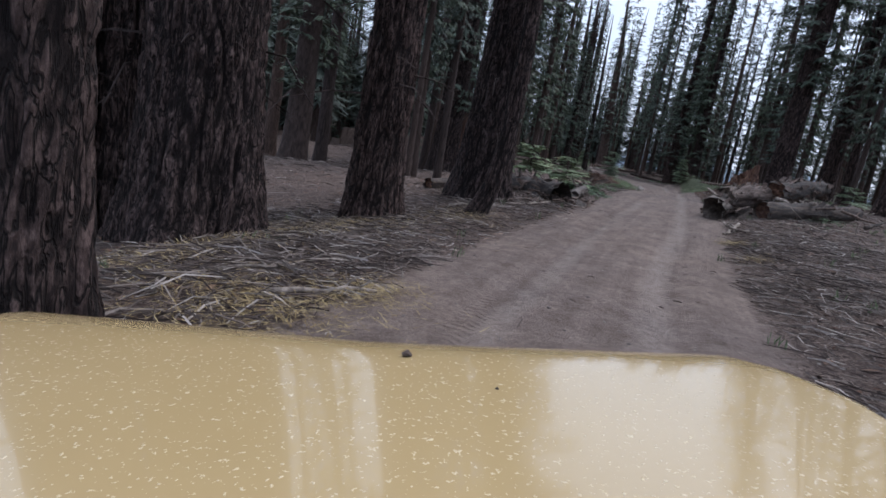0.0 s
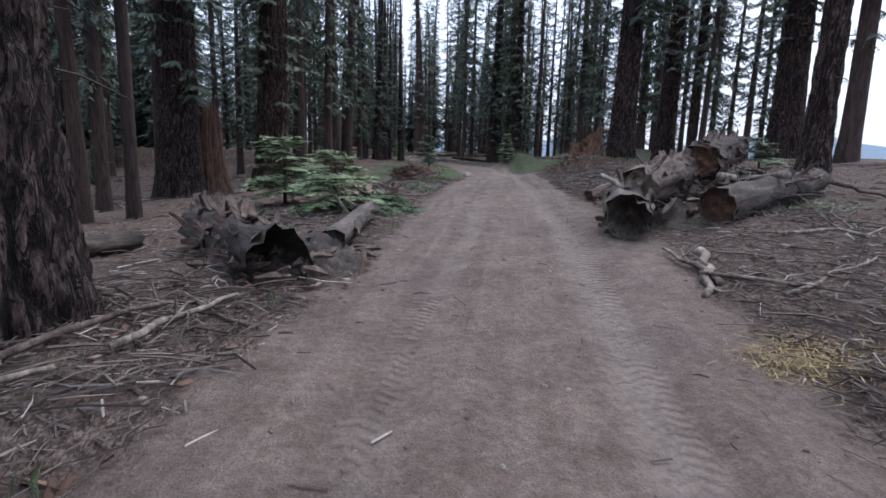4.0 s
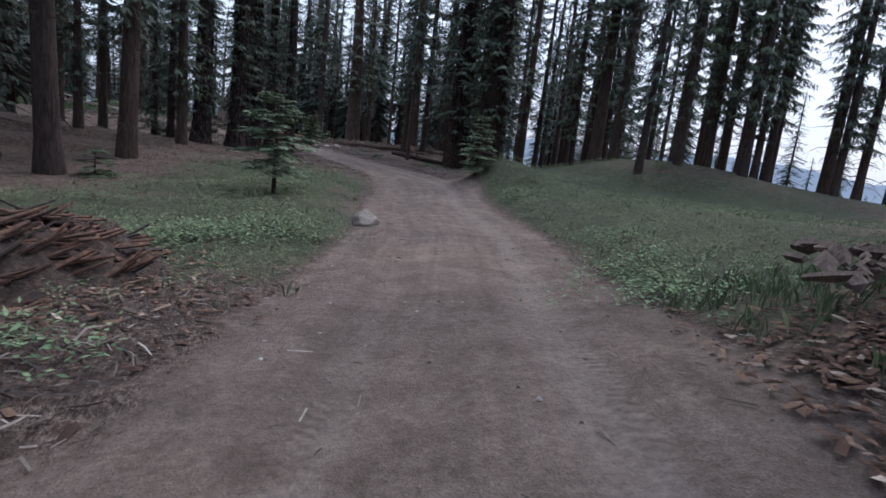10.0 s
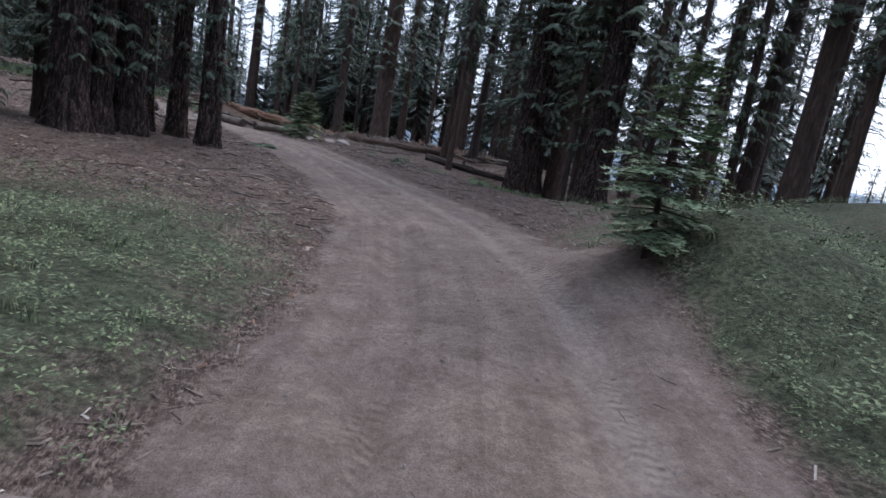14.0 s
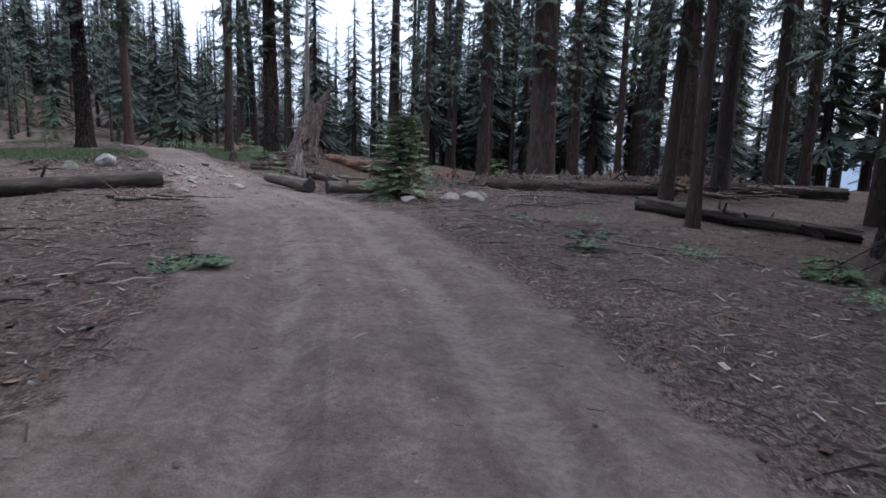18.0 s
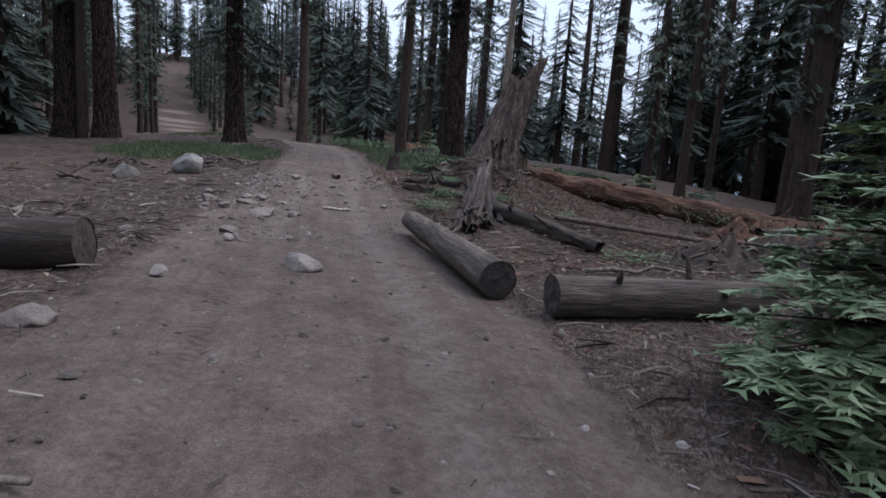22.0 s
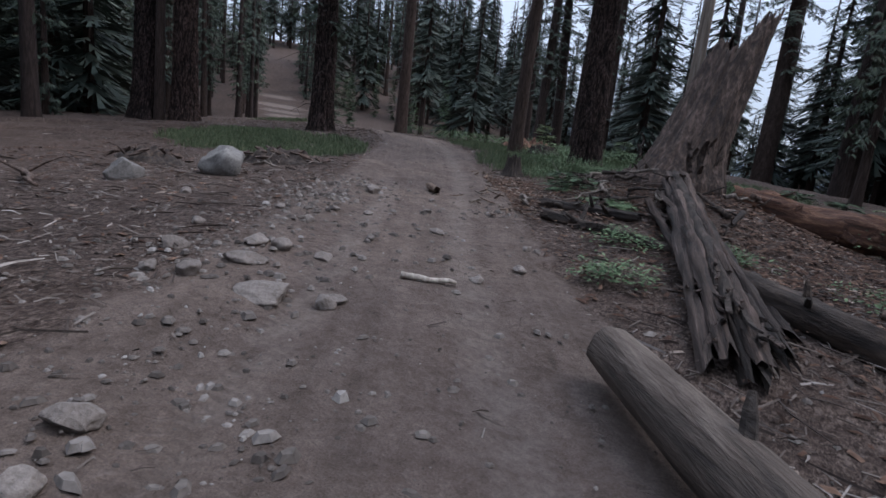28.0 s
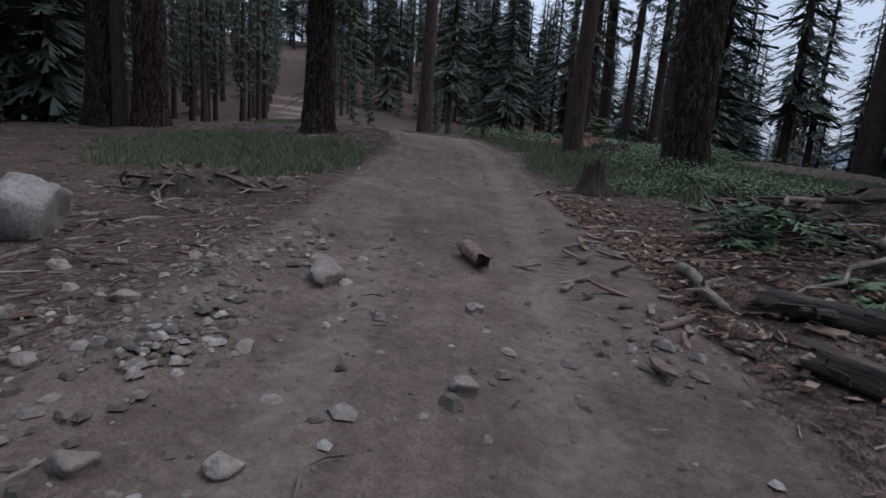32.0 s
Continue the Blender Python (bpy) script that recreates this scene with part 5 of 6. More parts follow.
for k in range(64):
    bx, by, t = brush.uniform(9.3, 13.0), brush.uniform(16.8, 20.6), brush.uniform(0, 6.28)
    long = brush.uniform(0.7, 2.0)
    if abs(along(bx, by)[1][0]) < 2.4:
        continue
    ex, ey = bx + math.cos(t) * long, by + math.sin(t) * long
    if abs(along(ex, ey)[1][0]) < 2.2:
        continue
    branch_thing(on(bx, by, brush.uniform(0.03, 0.3)), on(ex, ey, brush.uniform(0.03, 0.35)), brush.uniform(0.018, 0.045), 0.014, 100 + k,
                 label="bleached dead branch tangled in a brush pile", group="brush pile")

# the red stump and its skirt of bark
stump = snag("rotten_stump", 16.4, 30.3, 0.6, 1.0, 14, ROTWOOD, "crumbling red stump beside a fir, worn to a slope", lean=(0.05, -0.08), jag=0.18, top=0.62, slant=(0.26, -0.3))
flakes_on(stump, 90, lambda z, t: 0.6 * (0.98 - 0.3 * z + 0.5 * math.exp(-z / 0.5)), 0.75, 15, ROTWOOD)
heap("bark_heap", 15.6, 29.9, 1.6, 2.0, 0.1, 15, MULCH, "dark heap of crumbled bark at the foot of a stump", "bark heap", 30, 0.6, 110, LOGBARK)
slab = random.Random(6)
for k in range(26):
    u = slab.random()
    sx, sy = 15.9 - 1.5 * u + slab.gauss(0, 0.2), 29.8 - 1.2 * u + slab.gauss(0, 0.16)
    ob = new("bark_slab", flake_mesh(slab.uniform(0.2, 0.48), slab.uniform(0.09, 0.16), 0.05, 600 + k, LOGGREY if k % 2 else LOGBARK))
    ob.matrix_world = pose(sx, sy, height(sx, sy) + 0.07 - 0.03 * u, slab.gauss(0, 14), slab.gauss(0, 14), -40 + slab.gauss(0, 35))
    tagged(ob, "grey flat slab of bark lying on the bark heap", "bark", "slabs of bark")
rotten = heap("rotten_stump", 9.75, 34.5, 1.6, 1.2, 0.75, 16, MULCH, "low red rotten stump falling apart in the grass", "stump", 30, 0.3, 60, MULCH)
shred = random.Random(27)
for k in range(240):
    u, v = shred.uniform(-0.85, 0.85), shred.uniform(-0.85, 0.6)
    if u * u + v * v > 0.8:
        continue
    o = new("wood_shred", flake_mesh(shred.uniform(0.2, 0.8), shred.uniform(0.03, 0.09), 0.08, 900 + k, ROTWOOD if k % 4 else CHARRED))
    o.parent = rotten
    o.matrix_local = pose(u * 1.4, v * 1.1, 0.75 * (1 - u * u - v * v) * 0.8 + 0.06, 35 * v + shred.gauss(0, 10), -28 * u + shred.gauss(0, 8), 90 + shred.gauss(0, 22))
boulder("rock", 14.15, 39.2, 0.36, 0.27, 0.22, 3, DUSTSTONE, "pale grey rock half buried at the edge of the track", 0.3, 20)

# logs and rocks round the bend
log_thing("cut_log", on(14.3, 71.0, 0.2), on(12.15, 73.85, 0.24), 0.19, 0.15, 17, "barkless sawn log laid along the edge of the track", LOGGREY, DULLEND, 0.06, 0, 2, group="logs along the track")
log_thing("cut_log", on(14.85, 70.75, 0.19), on(16.7, 71.9, 0.19), 0.19, 0.17, 18, "weathered sawn log laid across the verge", LOGGREY, DULLEND, 0.06, 0, 3, group="logs along the track")
log_thing("cut_log", on(10.85, 69.5, 0.2), on(7.65, 67.65, 0.2), 0.24, 0.23, 19, "thick brown sawn log lying in the clearing", CHARRED, DULLEND, 0.07, 0, 2, group="logs along the track")
snag_thing = snag("broken_snag", 11.35, 80.9, 0.52, 2.7, 20, GREYROT, "tall splintered snag of grey and red wood, leaning", lean=(0.22, 0.42), jag=0.26, top=0.8, slant=(0.12, 0.05))
flakes_on(snag_thing, 26, 0.62, 0.8, 23, GREYROT)
dead_pole = empty("dead_pole", pose(*on(11.0, 83.2), 2, 1, 0), "bare grey dead stem behind the snag", "tree")
pole_soup = Soup()
pole_soup.tube([(0, 0, -0.2), (0.03, 0, 2.5), (0.0, 0.05, 6), (0.06, 0.02, 10)], [0.14, 0.12, 0.09, 0.03], 12, True, 0.06, random.Random(3))
pole_soup.put("stem", DEADWOOD, dead_pole, smooth=True)
fallen = empty("fallen_log", pose(*on(11.9, 77.4)), "split shaggy trunk of grey fibrous wood fallen from the snag", "log")
for k, (off, lift, rad, cut) in enumerate(((-0.15, 0.08, 0.07, 0.0), (-0.08, 0.16, 0.08, 0.02), (0.0, 0.19, 0.075, 0.05), (0.07, 0.17, 0.08, 0.0), (0.14, 0.12, 0.07, 0.1), (0.2, 0.05, 0.06, 0.2), (-0.2, 0.03, 0.05, 0.25), (0.03, 0.08, 0.09, 0.0), (-0.04, 0.24, 0.04, 0.3), (0.1, 0.22, 0.035, 0.15))):
    a, b = Vector(on(11.5 + off, 80.2 - cut * 4, lift + 0.05)), Vector(on(12.85 + off * 1.5, 74.6 + cut * 5, lift * 0.8))
    me, m, long = rough_tube("splinter", a, b, rad, rad * 0.85, GREYROT if k not in (2, 4, 7) else CHARRED, 130 + k, 12, 0.1, 0.45, torn=0.4)
    piece = new("splinter", me)
    piece.parent = fallen
    piece.matrix_local = fallen.matrix_world.inverted() @ m
strip = random.Random(71)
for k in range(130):
    u, off = strip.random(), strip.uniform(-0.26, 0.26)
    p = Vector((11.5 + 1.35 * u + off, 80.2 - 5.5 * u, 0))
    o = new("wood_shred", flake_mesh(strip.uniform(0.25, 0.8), strip.uniform(0.02, 0.06), 0.1, 960 + k, GREYROT if k % 3 else CHARRED))
    o.parent = fallen
    o.matrix_local = fallen.matrix_world.inverted() @ pose(p.x, p.y, height(p.x, p.y) + 0.31 - abs(off) * 0.8, strip.gauss(0, 7), strip.gauss(0, 20), 12 + strip.gauss(0, 10))
log_thing("rotten_log", on(12.3, 82.0, 0.12), on(20.4, 80.0, 0.15), 0.3, 0.24, 22, "long red rotten log sinking into the ground", ROTWOOD, CHARRED, 0.26, 0, 3, shag=40)
log_thing("thin_pole", on(13.9, 76.9, 0.12), on(18.6, 75.6, 0.1), 0.05, 0.035, 23, "thin pale fallen pole on the slope", CUTWOOD, CUTWOOD, 0.05, 0, 3)
log_thing("rotten_log", on(12.8, 76.3, 0.14), on(14.9, 74.9, 0.14), 0.16, 0.11, 24, "dark rotten log with peeling slabs", CHARRED, ROTWOOD, 0.22, 0, 3)
for k, (ax, ay, bx, by, rad) in enumerate(((19.6, 73.0, 24.6, 70.9, 0.2), (20.5, 75.2, 26.5, 74.0, 0.24), (19.0, 76.0, 22.3, 74.2, 0.17), (22.2, 77.0, 28.5, 77.6, 0.26),
                                            (24.0, 73.4, 29.5, 71.0, 0.2), (17.6, 77.6, 20.8, 78.8, 0.22), (21.2, 79.0, 27.0, 81.0, 0.25), (22.8, 68.4, 26.8, 66.6, 0.16))):
    log_thing("rotten_log", on(ax, ay, rad * 0.8), on(bx, by, rad * 0.9), rad, rad * 0.8, 40 + k, "dark rotten log lying under the firs", CHARRED if k % 3 else MULCH, ROTWOOD, 0.22, 0, 4, shag=10, group="rotten logs under the firs")
heap("rotten_heap", 18.3, 78.0, 2.2, 1.2, 0.5, 25, ROTWOOD, "red crumbled remains of a rotten trunk", "wood heap", -10, 0.9, 60, MULCH)
heap("rotten_heap", 23.5, 75.6, 3.0, 1.5, 0.45, 26, CHARRED, "dark heap of decayed logs under the firs", "wood heap", -15, 0.7, 40, LOGBARK)
litter = random.Random(88)
for k in range(70):
    u = litter.random()
    lx, ly, lt, ll = 18.2 + 8.0 * u + litter.gauss(0, 0.5), 76.6 - 5.0 * u + litter.gauss(0, 0.9), litter.gauss(-0.5, 0.5), litter.uniform(0.6, 2.4)
    branch_thing(on(lx, ly, litter.uniform(0.03, 0.3)), on(lx + math.cos(lt) * ll, ly + math.sin(lt) * ll, litter.uniform(0.03, 0.35)), litter.uniform(0.03, 0.1), 0.025, 1400 + k,
                 (CHARRED, LOGBARK, CHARRED, ROTWOOD, DEADWOOD)[k % 5], 3, "broken dark limb in the windfall under the firs", 0.08, group="windfall under the firs")
for k, (hx, hy) in enumerate(((20.0, 75.0), (22.4, 73.6), (25.0, 72.2), (19.4, 77.4), (21.6, 76.6), (24.2, 74.8), (27.0, 73.4), (17.4, 75.6), (22.8, 78.6), (26.4, 77.0))):
    heap("rotten_heap", hx, hy, 2.2, 1.2, 0.45, 300 + k, (MULCH, CHARRED, ROTWOOD)[k % 3], "low dark heap of rotten wood under the firs", "wood heap", -30 + 9 * k, 0.9, 45, LOGBARK)
boulder("boulder", 4.75, 76.9, 0.48, 0.36, 0.36, 8, STONE, "large pale granite boulder in the clearing", 0.16, 30, "boulder", fine=4)
boulder("boulder", 4.35, 75.4, 0.3, 0.24, 0.24, 9, STONE, "smaller grey boulder in the clearing", 0.2, 70, "boulder", fine=4)
boulder("rock", 12.3, 70.75, 0.24, 0.17, 0.14, 10, DUSTSTONE, "dusty flat stone in the wheel track", 0.3, 10)
for k, (rx, ry, rs) in enumerate(((9.85, 73.2, 0.26), (9.3, 73.5, 0.2), (8.98, 73.9, 0.17), (9.5, 74.2, 0.15), (10.3, 73.5, 0.12), (10.6, 71.6, 0.13), (10.85, 71.3, 0.1),
                                  (7.4, 77.6, 0.2), (7.15, 77.8, 0.13), (7.05, 76.5, 0.08), (8.4, 77.8, 0.08), (11.6, 69.6, 0.14), (11.9, 68.3, 0.2), (9.7, 70.9, 0.14),
                                  (17.4, 68.5, 0.3), (18.95, 69.5, 0.33), (18.3, 70.3, 0.3), (19.2, 70.6, 0.26), (17.3, 69.7, 0.16), (13.0, 76.2, 0.12), (9.6, 76.0, 0.1), (10.6, 76.3, 0.09))):
    boulder("rock", rx, ry, rs, rs * 0.75, rs * (0.34 if k < 5 else 0.55), 60 + k, DUSTSTONE, "grey stone bedded in the dusty track" if k < 14 else "grey stone at the edge of the track", 0.3, k * 47, group="stones of the track")
log_thing("wood_chunk", on(7.72, 78.8, 0.07), on(7.98, 78.58, 0.07), 0.065, 0.06, 27, "short chunk of pale firewood in the wheel track", CUTWOOD, CUTWOOD, 0.15)
branch_thing(on(10.28, 74.3, 0.03), on(10.66, 74.58, 0.03), 0.03, 0.02, 28, BLEACHED, 0, "short bleached stick in the wheel track", group="")
snag("dark_stump", 6.9, 84.2, 0.2, 0.5, 29, CHARRED, "small dark mossy stump at the edge of the track", jag=0.5)
snag("dark_stump", 4.6, 92.5, 0.5, 0.5, 30, CHARRED, "blackened low stump in the grass", jag=0.4)
snag("dark_stump", 11.2, 84.2, 0.35, 0.75, 31, LOGBARK, "leaning stump among torn roots", lean=(0.3, 0), jag=0.6)
heap("root_heap", 3.6, 79.2, 1.3, 0.7, 0.32, 32, CHARRED, "dark torn roots behind a boulder", "root heap", 15, 0.6, 40, LOGBARK)
heap("root_heap", 2.1, 77.2, 1.1, 0.6, 0.25, 33, CHARRED, "dark debris and roots in the clearing", "root heap", 5, 0.6, 30, LOGBARK)
heap("root_heap", 2.2, 96.5, 1.8, 1.2, 0.6, 34, ROTWOOD, "brown heap of broken roots by the track", "root heap", 20, 0.8, 24, LOGBARK)
heap("root_heap", 10.2, 82.0, 1.6, 1.5, 0.32, 35, MULCH, "dark heap of bark, roots and splinters", "root heap", 0, 0.5, 70, LOGBARK)
heap("root_heap", 12.6, 82.8, 1.4, 1.0, 0.28, 36, MULCH, "tangle of torn roots behind the snag", "root heap", 40, 0.5, 40, LOGBARK)


log_thing("rotten_log", on(10.05, 78.25, 0.07), on(11.9, 77.5, 0.06), 0.08, 0.06, 141, "thin dark rotten log half buried by the snag", CHARRED, CHARRED, 0.2, 0, 3, shag=6)
log_thing("rotten_log", on(9.8, 78.9, 0.08), on(11.3, 78.5, 0.1), 0.08, 0.06, 142, "dark fallen limb at the foot of the snag", CHARRED, CHARRED, 0.2, 0, 4, shag=6)
log_thing("rotten_log", on(9.0, 83.2, 0.12), on(11.2, 81.4, 0.2), 0.13, 0.1, 143, "dark root log in the heap by the snag", CHARRED, ROTWOOD, 0.22, 0, 5, shag=12)
tangle = random.Random(52)
for k in range(30):
    jx, jy, jt, jl = tangle.uniform(9.6, 12.6), tangle.uniform(79.0, 83.6), tangle.uniform(0, 6.28), tangle.uniform(0.4, 1.3)
    branch_thing(on(jx, jy, tangle.uniform(0.05, 0.3)), on(jx + math.cos(jt) * jl, jy + math.sin(jt) * jl, tangle.uniform(0.05, 0.4)), tangle.uniform(0.015, 0.05), 0.012, 160 + k,
                 (CHARRED, LOGBARK, CHARRED, DEADWOOD)[k % 4], 3, "torn root in the tangle round the snag", 0.12, group="torn roots by the snag")
for k, (rx, ry, rs) in enumerate(((7.97, 75.13, 0.07), (8.25, 75.74, 0.08), (8.58, 74.98, 0.08), (8.83, 76.98, 0.08), (8.55, 76.03, 0.07), (8.07, 73.98, 0.08), (6.4, 75.0, 0.1), (9.2, 74.0, 0.11), (9.24, 73.06, 0.12), (10.29, 73.38, 0.1),
                                  (8.7, 73.3, 0.13), (9.0, 72.9, 0.09), (6.6, 77.2, 0.07), (7.5, 75.9, 0.06), (7.9, 76.6, 0.06), (6.1, 76.6, 0.08), (8.9, 75.5, 0.06), (9.4, 75.0, 0.07), (10.9, 75.4, 0.07), (10.7, 74.9, 0.08))):
    boulder("rock", rx, ry, rs, rs * 0.8, rs * 0.6, 240 + k, DUSTSTONE, "broken grey stone lying on the dusty track", 0.22, k * 61, group="stones of the track", fine=3)

# wood scraps strewn along the verge by the snag
scrap = random.Random(44)
for k in range(70):
    u = scrap.random()
    sx, sy = 9.5 - 3.2 * u + scrap.gauss(0, 0.28), 78.1 + 6.2 * u + scrap.gauss(0, 0.3)
    ob = new("wood_scrap", flake_mesh(scrap.uniform(0.1, 0.3), scrap.uniform(0.03, 0.07), 0.03, 700 + k, CUTWOOD if k % 3 else DEADWOOD))
    ob.matrix_world = pose(sx, sy, height(sx, sy) + 0.02, scrap.gauss(0, 10), scrap.gauss(0, 10), scrap.uniform(0, 360))
    tagged(ob, "short split scrap of pale brown wood on the verge", "wood scrap", "wood scraps by the track")


# ---- young firs ----
def sapling(x, y, tall, reach, seed, label, base=0.25, twig=0.2, arms=7, turn=0.0, whorl=0.17, sparse=0.2, mat=None):
    """A young fir: slim stem, level tiers of needled boughs."""
    soup, wood = crown_soup(seed, base, tall, reach, whorl, arms, twig * 1.1, 0.1, sparse, 0.85, feather)
    r = random.Random(seed)
    extra = Soup()
    for f in range(0, len(soup.f), 2):
        ids = soup.f[f]
        o, tip = Vector(soup.v[ids[0]]), Vector(soup.v[ids[2]])
        d = tip - o
        side = d.cross(Vector((0, 0, 1)))
        if side.length < 1e-4:
            continue
        side.normalize()
        for u in (0.25, 0.5, 0.75, 1.0):
            p = o + d * u
            for s in (-1, 1):
                q = p + (side * s + d.normalized() * 0.6) * twig * r.uniform(0.25, 0.42) + Vector((0, 0, r.uniform(-0.02, 0.03)))
                w = d.normalized() * twig * 0.09
                extra.add([tuple(p - w), tuple(q), tuple(p + w)], [(0, 1, 2)])
    soup.add(extra.v, extra.f)
    e = empty("young_fir", pose(*on(x, y, -0.03), 0, 0, turn), label, "sapling", "young firs by the track")
    stem = Soup()
    top = tall if tall > 0.7 else tall * 0.55
    stem.tube([(0, 0, -0.1), (0.01, 0, top * 0.4), (0, 0.01, top)], [0.018 * tall + 0.012, 0.012 * tall + 0.006, 0.004], 8, True, 0.05, r)
    stem.put("stem", BARK_FAR, e, smooth=True)
    b = new("crown", two_tone("crown", soup, wood, mat or (NEEDLE_YOUNG if tall > 0.9 else NEEDLE_LOW), BARK_FAR))
    b.parent = e
    return e


sapling(12.6, 42.1, 2.55, 0.95, 71, "young fir with level pale green boughs in the grass", 0.7, 0.22, 9, whorl=0.25, sparse=0.12)
sapling(20.15, 47.65, 2.3, 0.68, 72, "young fir standing in low green herbs by the track", 0.4, 0.19, 9, whorl=0.2, sparse=0.15)
sapling(17.0, 69.6, 2.3, 0.95, 73, "bushy bright green young fir at the bend", 0.1, 0.24, 9, whorl=0.14, sparse=0.1)
sapling(4.3, 18.9, 1.25, 0.95, 74, "low spreading young fir at the edge of the track", 0.05, 0.24, 8)
sapling(5.25, 19.9, 0.45, 0.8, 75, "flat green fir bough lying near the ground", 0.05, 0.15, 14, whorl=0.08)
sapling(5.5, 19.3, 0.35, 0.6, 91, "flat green fir bough lying near the ground", 0.04, 0.15, 14, whorl=0.07)
sapling(4.7, 18.7, 0.4, 0.7, 92, "flat green fir bough lying near the ground", 0.04, 0.15, 14, whorl=0.07)
sapling(3.5, 21.9, 1.9, 0.95, 93, "young fir with hanging green boughs behind the broken log", 0.3, 0.26, 8, whorl=0.2)
sapling(14.6, 19.6, 1.0, 0.6, 76, "small young fir on the brown duff", 0.15, 0.2, 6)
sapling(4.4, 24.0, 1.05, 0.6, 77, "small pale young fir behind a log", 0.1, 0.2, 6)
sapling(8.4, 45.6, 0.9, 0.5, 78, "small young fir in the meadow", 0.1, 0.2, 6)
sapling(9.9, 80.4, 0.5, 0.75, 79, "low young fir beside torn roots", 0.04, 0.22, 9, whorl=0.1)
sapling(10.7, 79.2, 0.45, 0.6, 80, "low green fir seedling among bark litter", 0.04, 0.2, 8, whorl=0.1)
sapling(15.6, 61.0, 0.35, 0.4, 81, "tiny fir seedling at the edge of the track", 0.03, 0.18, 8, whorl=0.08)
for k, (sx, sy, sh) in enumerate(((23.5, 62.5, 0.5), (20.4, 63.2, 0.45), (19.9, 66.4, 0.35), (15.3, 85.2, 1.1), (14.2, 84.3, 0.9), (17.0, 83.8, 1.0), (13.4, 86.5, 0.9), (1.5, 100.5, 1.6), (21.0, 88.0, 1.8), (6.5, 98.0, 1.2))):
    sapling(sx, sy, sh, sh * 0.55 + 0.1, 82 + k, "young fir growing in the shade of the wood", 0.05, 0.22, 7)


# ---- litter, grass and herbs ----
lit = random.Random(77)
seeded = np.random.RandomState(9)


def scatter(n, lo, hi, y0, y1):
    """Random places beside the track: x, y, distance to its side, height, sward."""
    runs = seeded.uniform(np.interp(y0, _c[:, 1], _run), np.interp(y1, _c[:, 1], _run), n)
    offs = seeded.uniform(lo, hi, n) * seeded.choice([-1, 1], n)
    k = np.clip(np.searchsorted(_run, runs) - 1, 0, len(_seg) - 1)
    u = (runs - _run[k]) / _len[k]
    x = _c[k, 0] + u * _seg[k, 0] + offs * _seg[k, 1] / _len[k]
    y = _c[k, 1] + u * _seg[k, 1] - offs * _seg[k, 0] / _len[k]
    z, road, worn, green = land(x, y)
    return x, y, z, road, green


def stick_pile(soup, xs, ys, zs, lo, hi, thick):
    for x, y, z in zip(xs, ys, zs):
        t, q = lit.uniform(0, 6.28), lo * (hi / lo) ** (lit.random() ** 1.6)
        r = thick * lit.uniform(0.6, 1.4) * (0.5 + q)
        d = Vector((math.cos(t), math.sin(t), lit.uniform(-0.1, 0.12))) * q * 0.5
        o = Vector((x, y, z + r + lit.uniform(0, 0.05)))
        kink = Vector((-d.y, d.x, 0)) * lit.uniform(-0.35, 0.35) + Vector((0, 0, lit.uniform(0, 0.08) * q))
        soup.tube([o - d, o + kink, o + d], [r, r, r * 0.5], 3, False)


twig_soup = Soup()
for lo, hi, n in ((1.5, 4.5, 25000), (4.5, 12, 15000)):
    x, y, z, road, green = scatter(n, lo, hi, -3, 97)
    keep = (road < 0.35) & (green < 0.35) & (seeded.uniform(0, 1, len(x)) < np.where(y < 33, 1.0, np.where(y > 64, 0.35, 0.3)))
    stick_pile(twig_soup, x[keep], y[keep], z[keep], 0.09, 0.5, 0.0095)
x, y, z, road, green = scatter(9000, 11, 24, -3, 42)
keep = (green < 0.35) & (along(x, y)[1] < 0)
stick_pile(twig_soup, x[keep], y[keep], z[keep], 0.15, 0.8, 0.012)
x, y, z, road, green = scatter(700, 0.1, 2.0, -1, 95)
stick_pile(twig_soup, x, y, z, 0.04, 0.16, 0.007)
for cx, cy, cr, n in ((-1.0, 5.0, 2.8, 2600), (-1.2, 9.5, 2.8, 1800), (7.0, 10.5, 2.6, 1200), (3.0, 2.5, 1.6, 700), (5.5, 6.5, 2.2, 1000), (11.2, 19.6, 2.0, 900), (12.5, 23.5, 2.4, 700), (1.9, 12.8, 2.4, 900), (9.6, 70.6, 1.8, 350), (14.6, 75.8, 2.0, 500), (22.5, 72.5, 3.5, 800), (10.6, 81.0, 1.6, 500)):
    px, py = seeded.normal(cx, cr * 0.5, n), seeded.normal(cy, cr * 0.5, n)
    ok = np.abs(along(px, py)[1]) > 1.7
    stick_pile(twig_soup, px[ok], py[ok], land(px[ok], py[ok])[0] + 0.02, 0.12, 0.6, 0.0065)
tagged(twig_soup.put("twig_litter", TWIGS), "dense litter of grey and brown twigs on the duff", "twigs", kind="stuff")

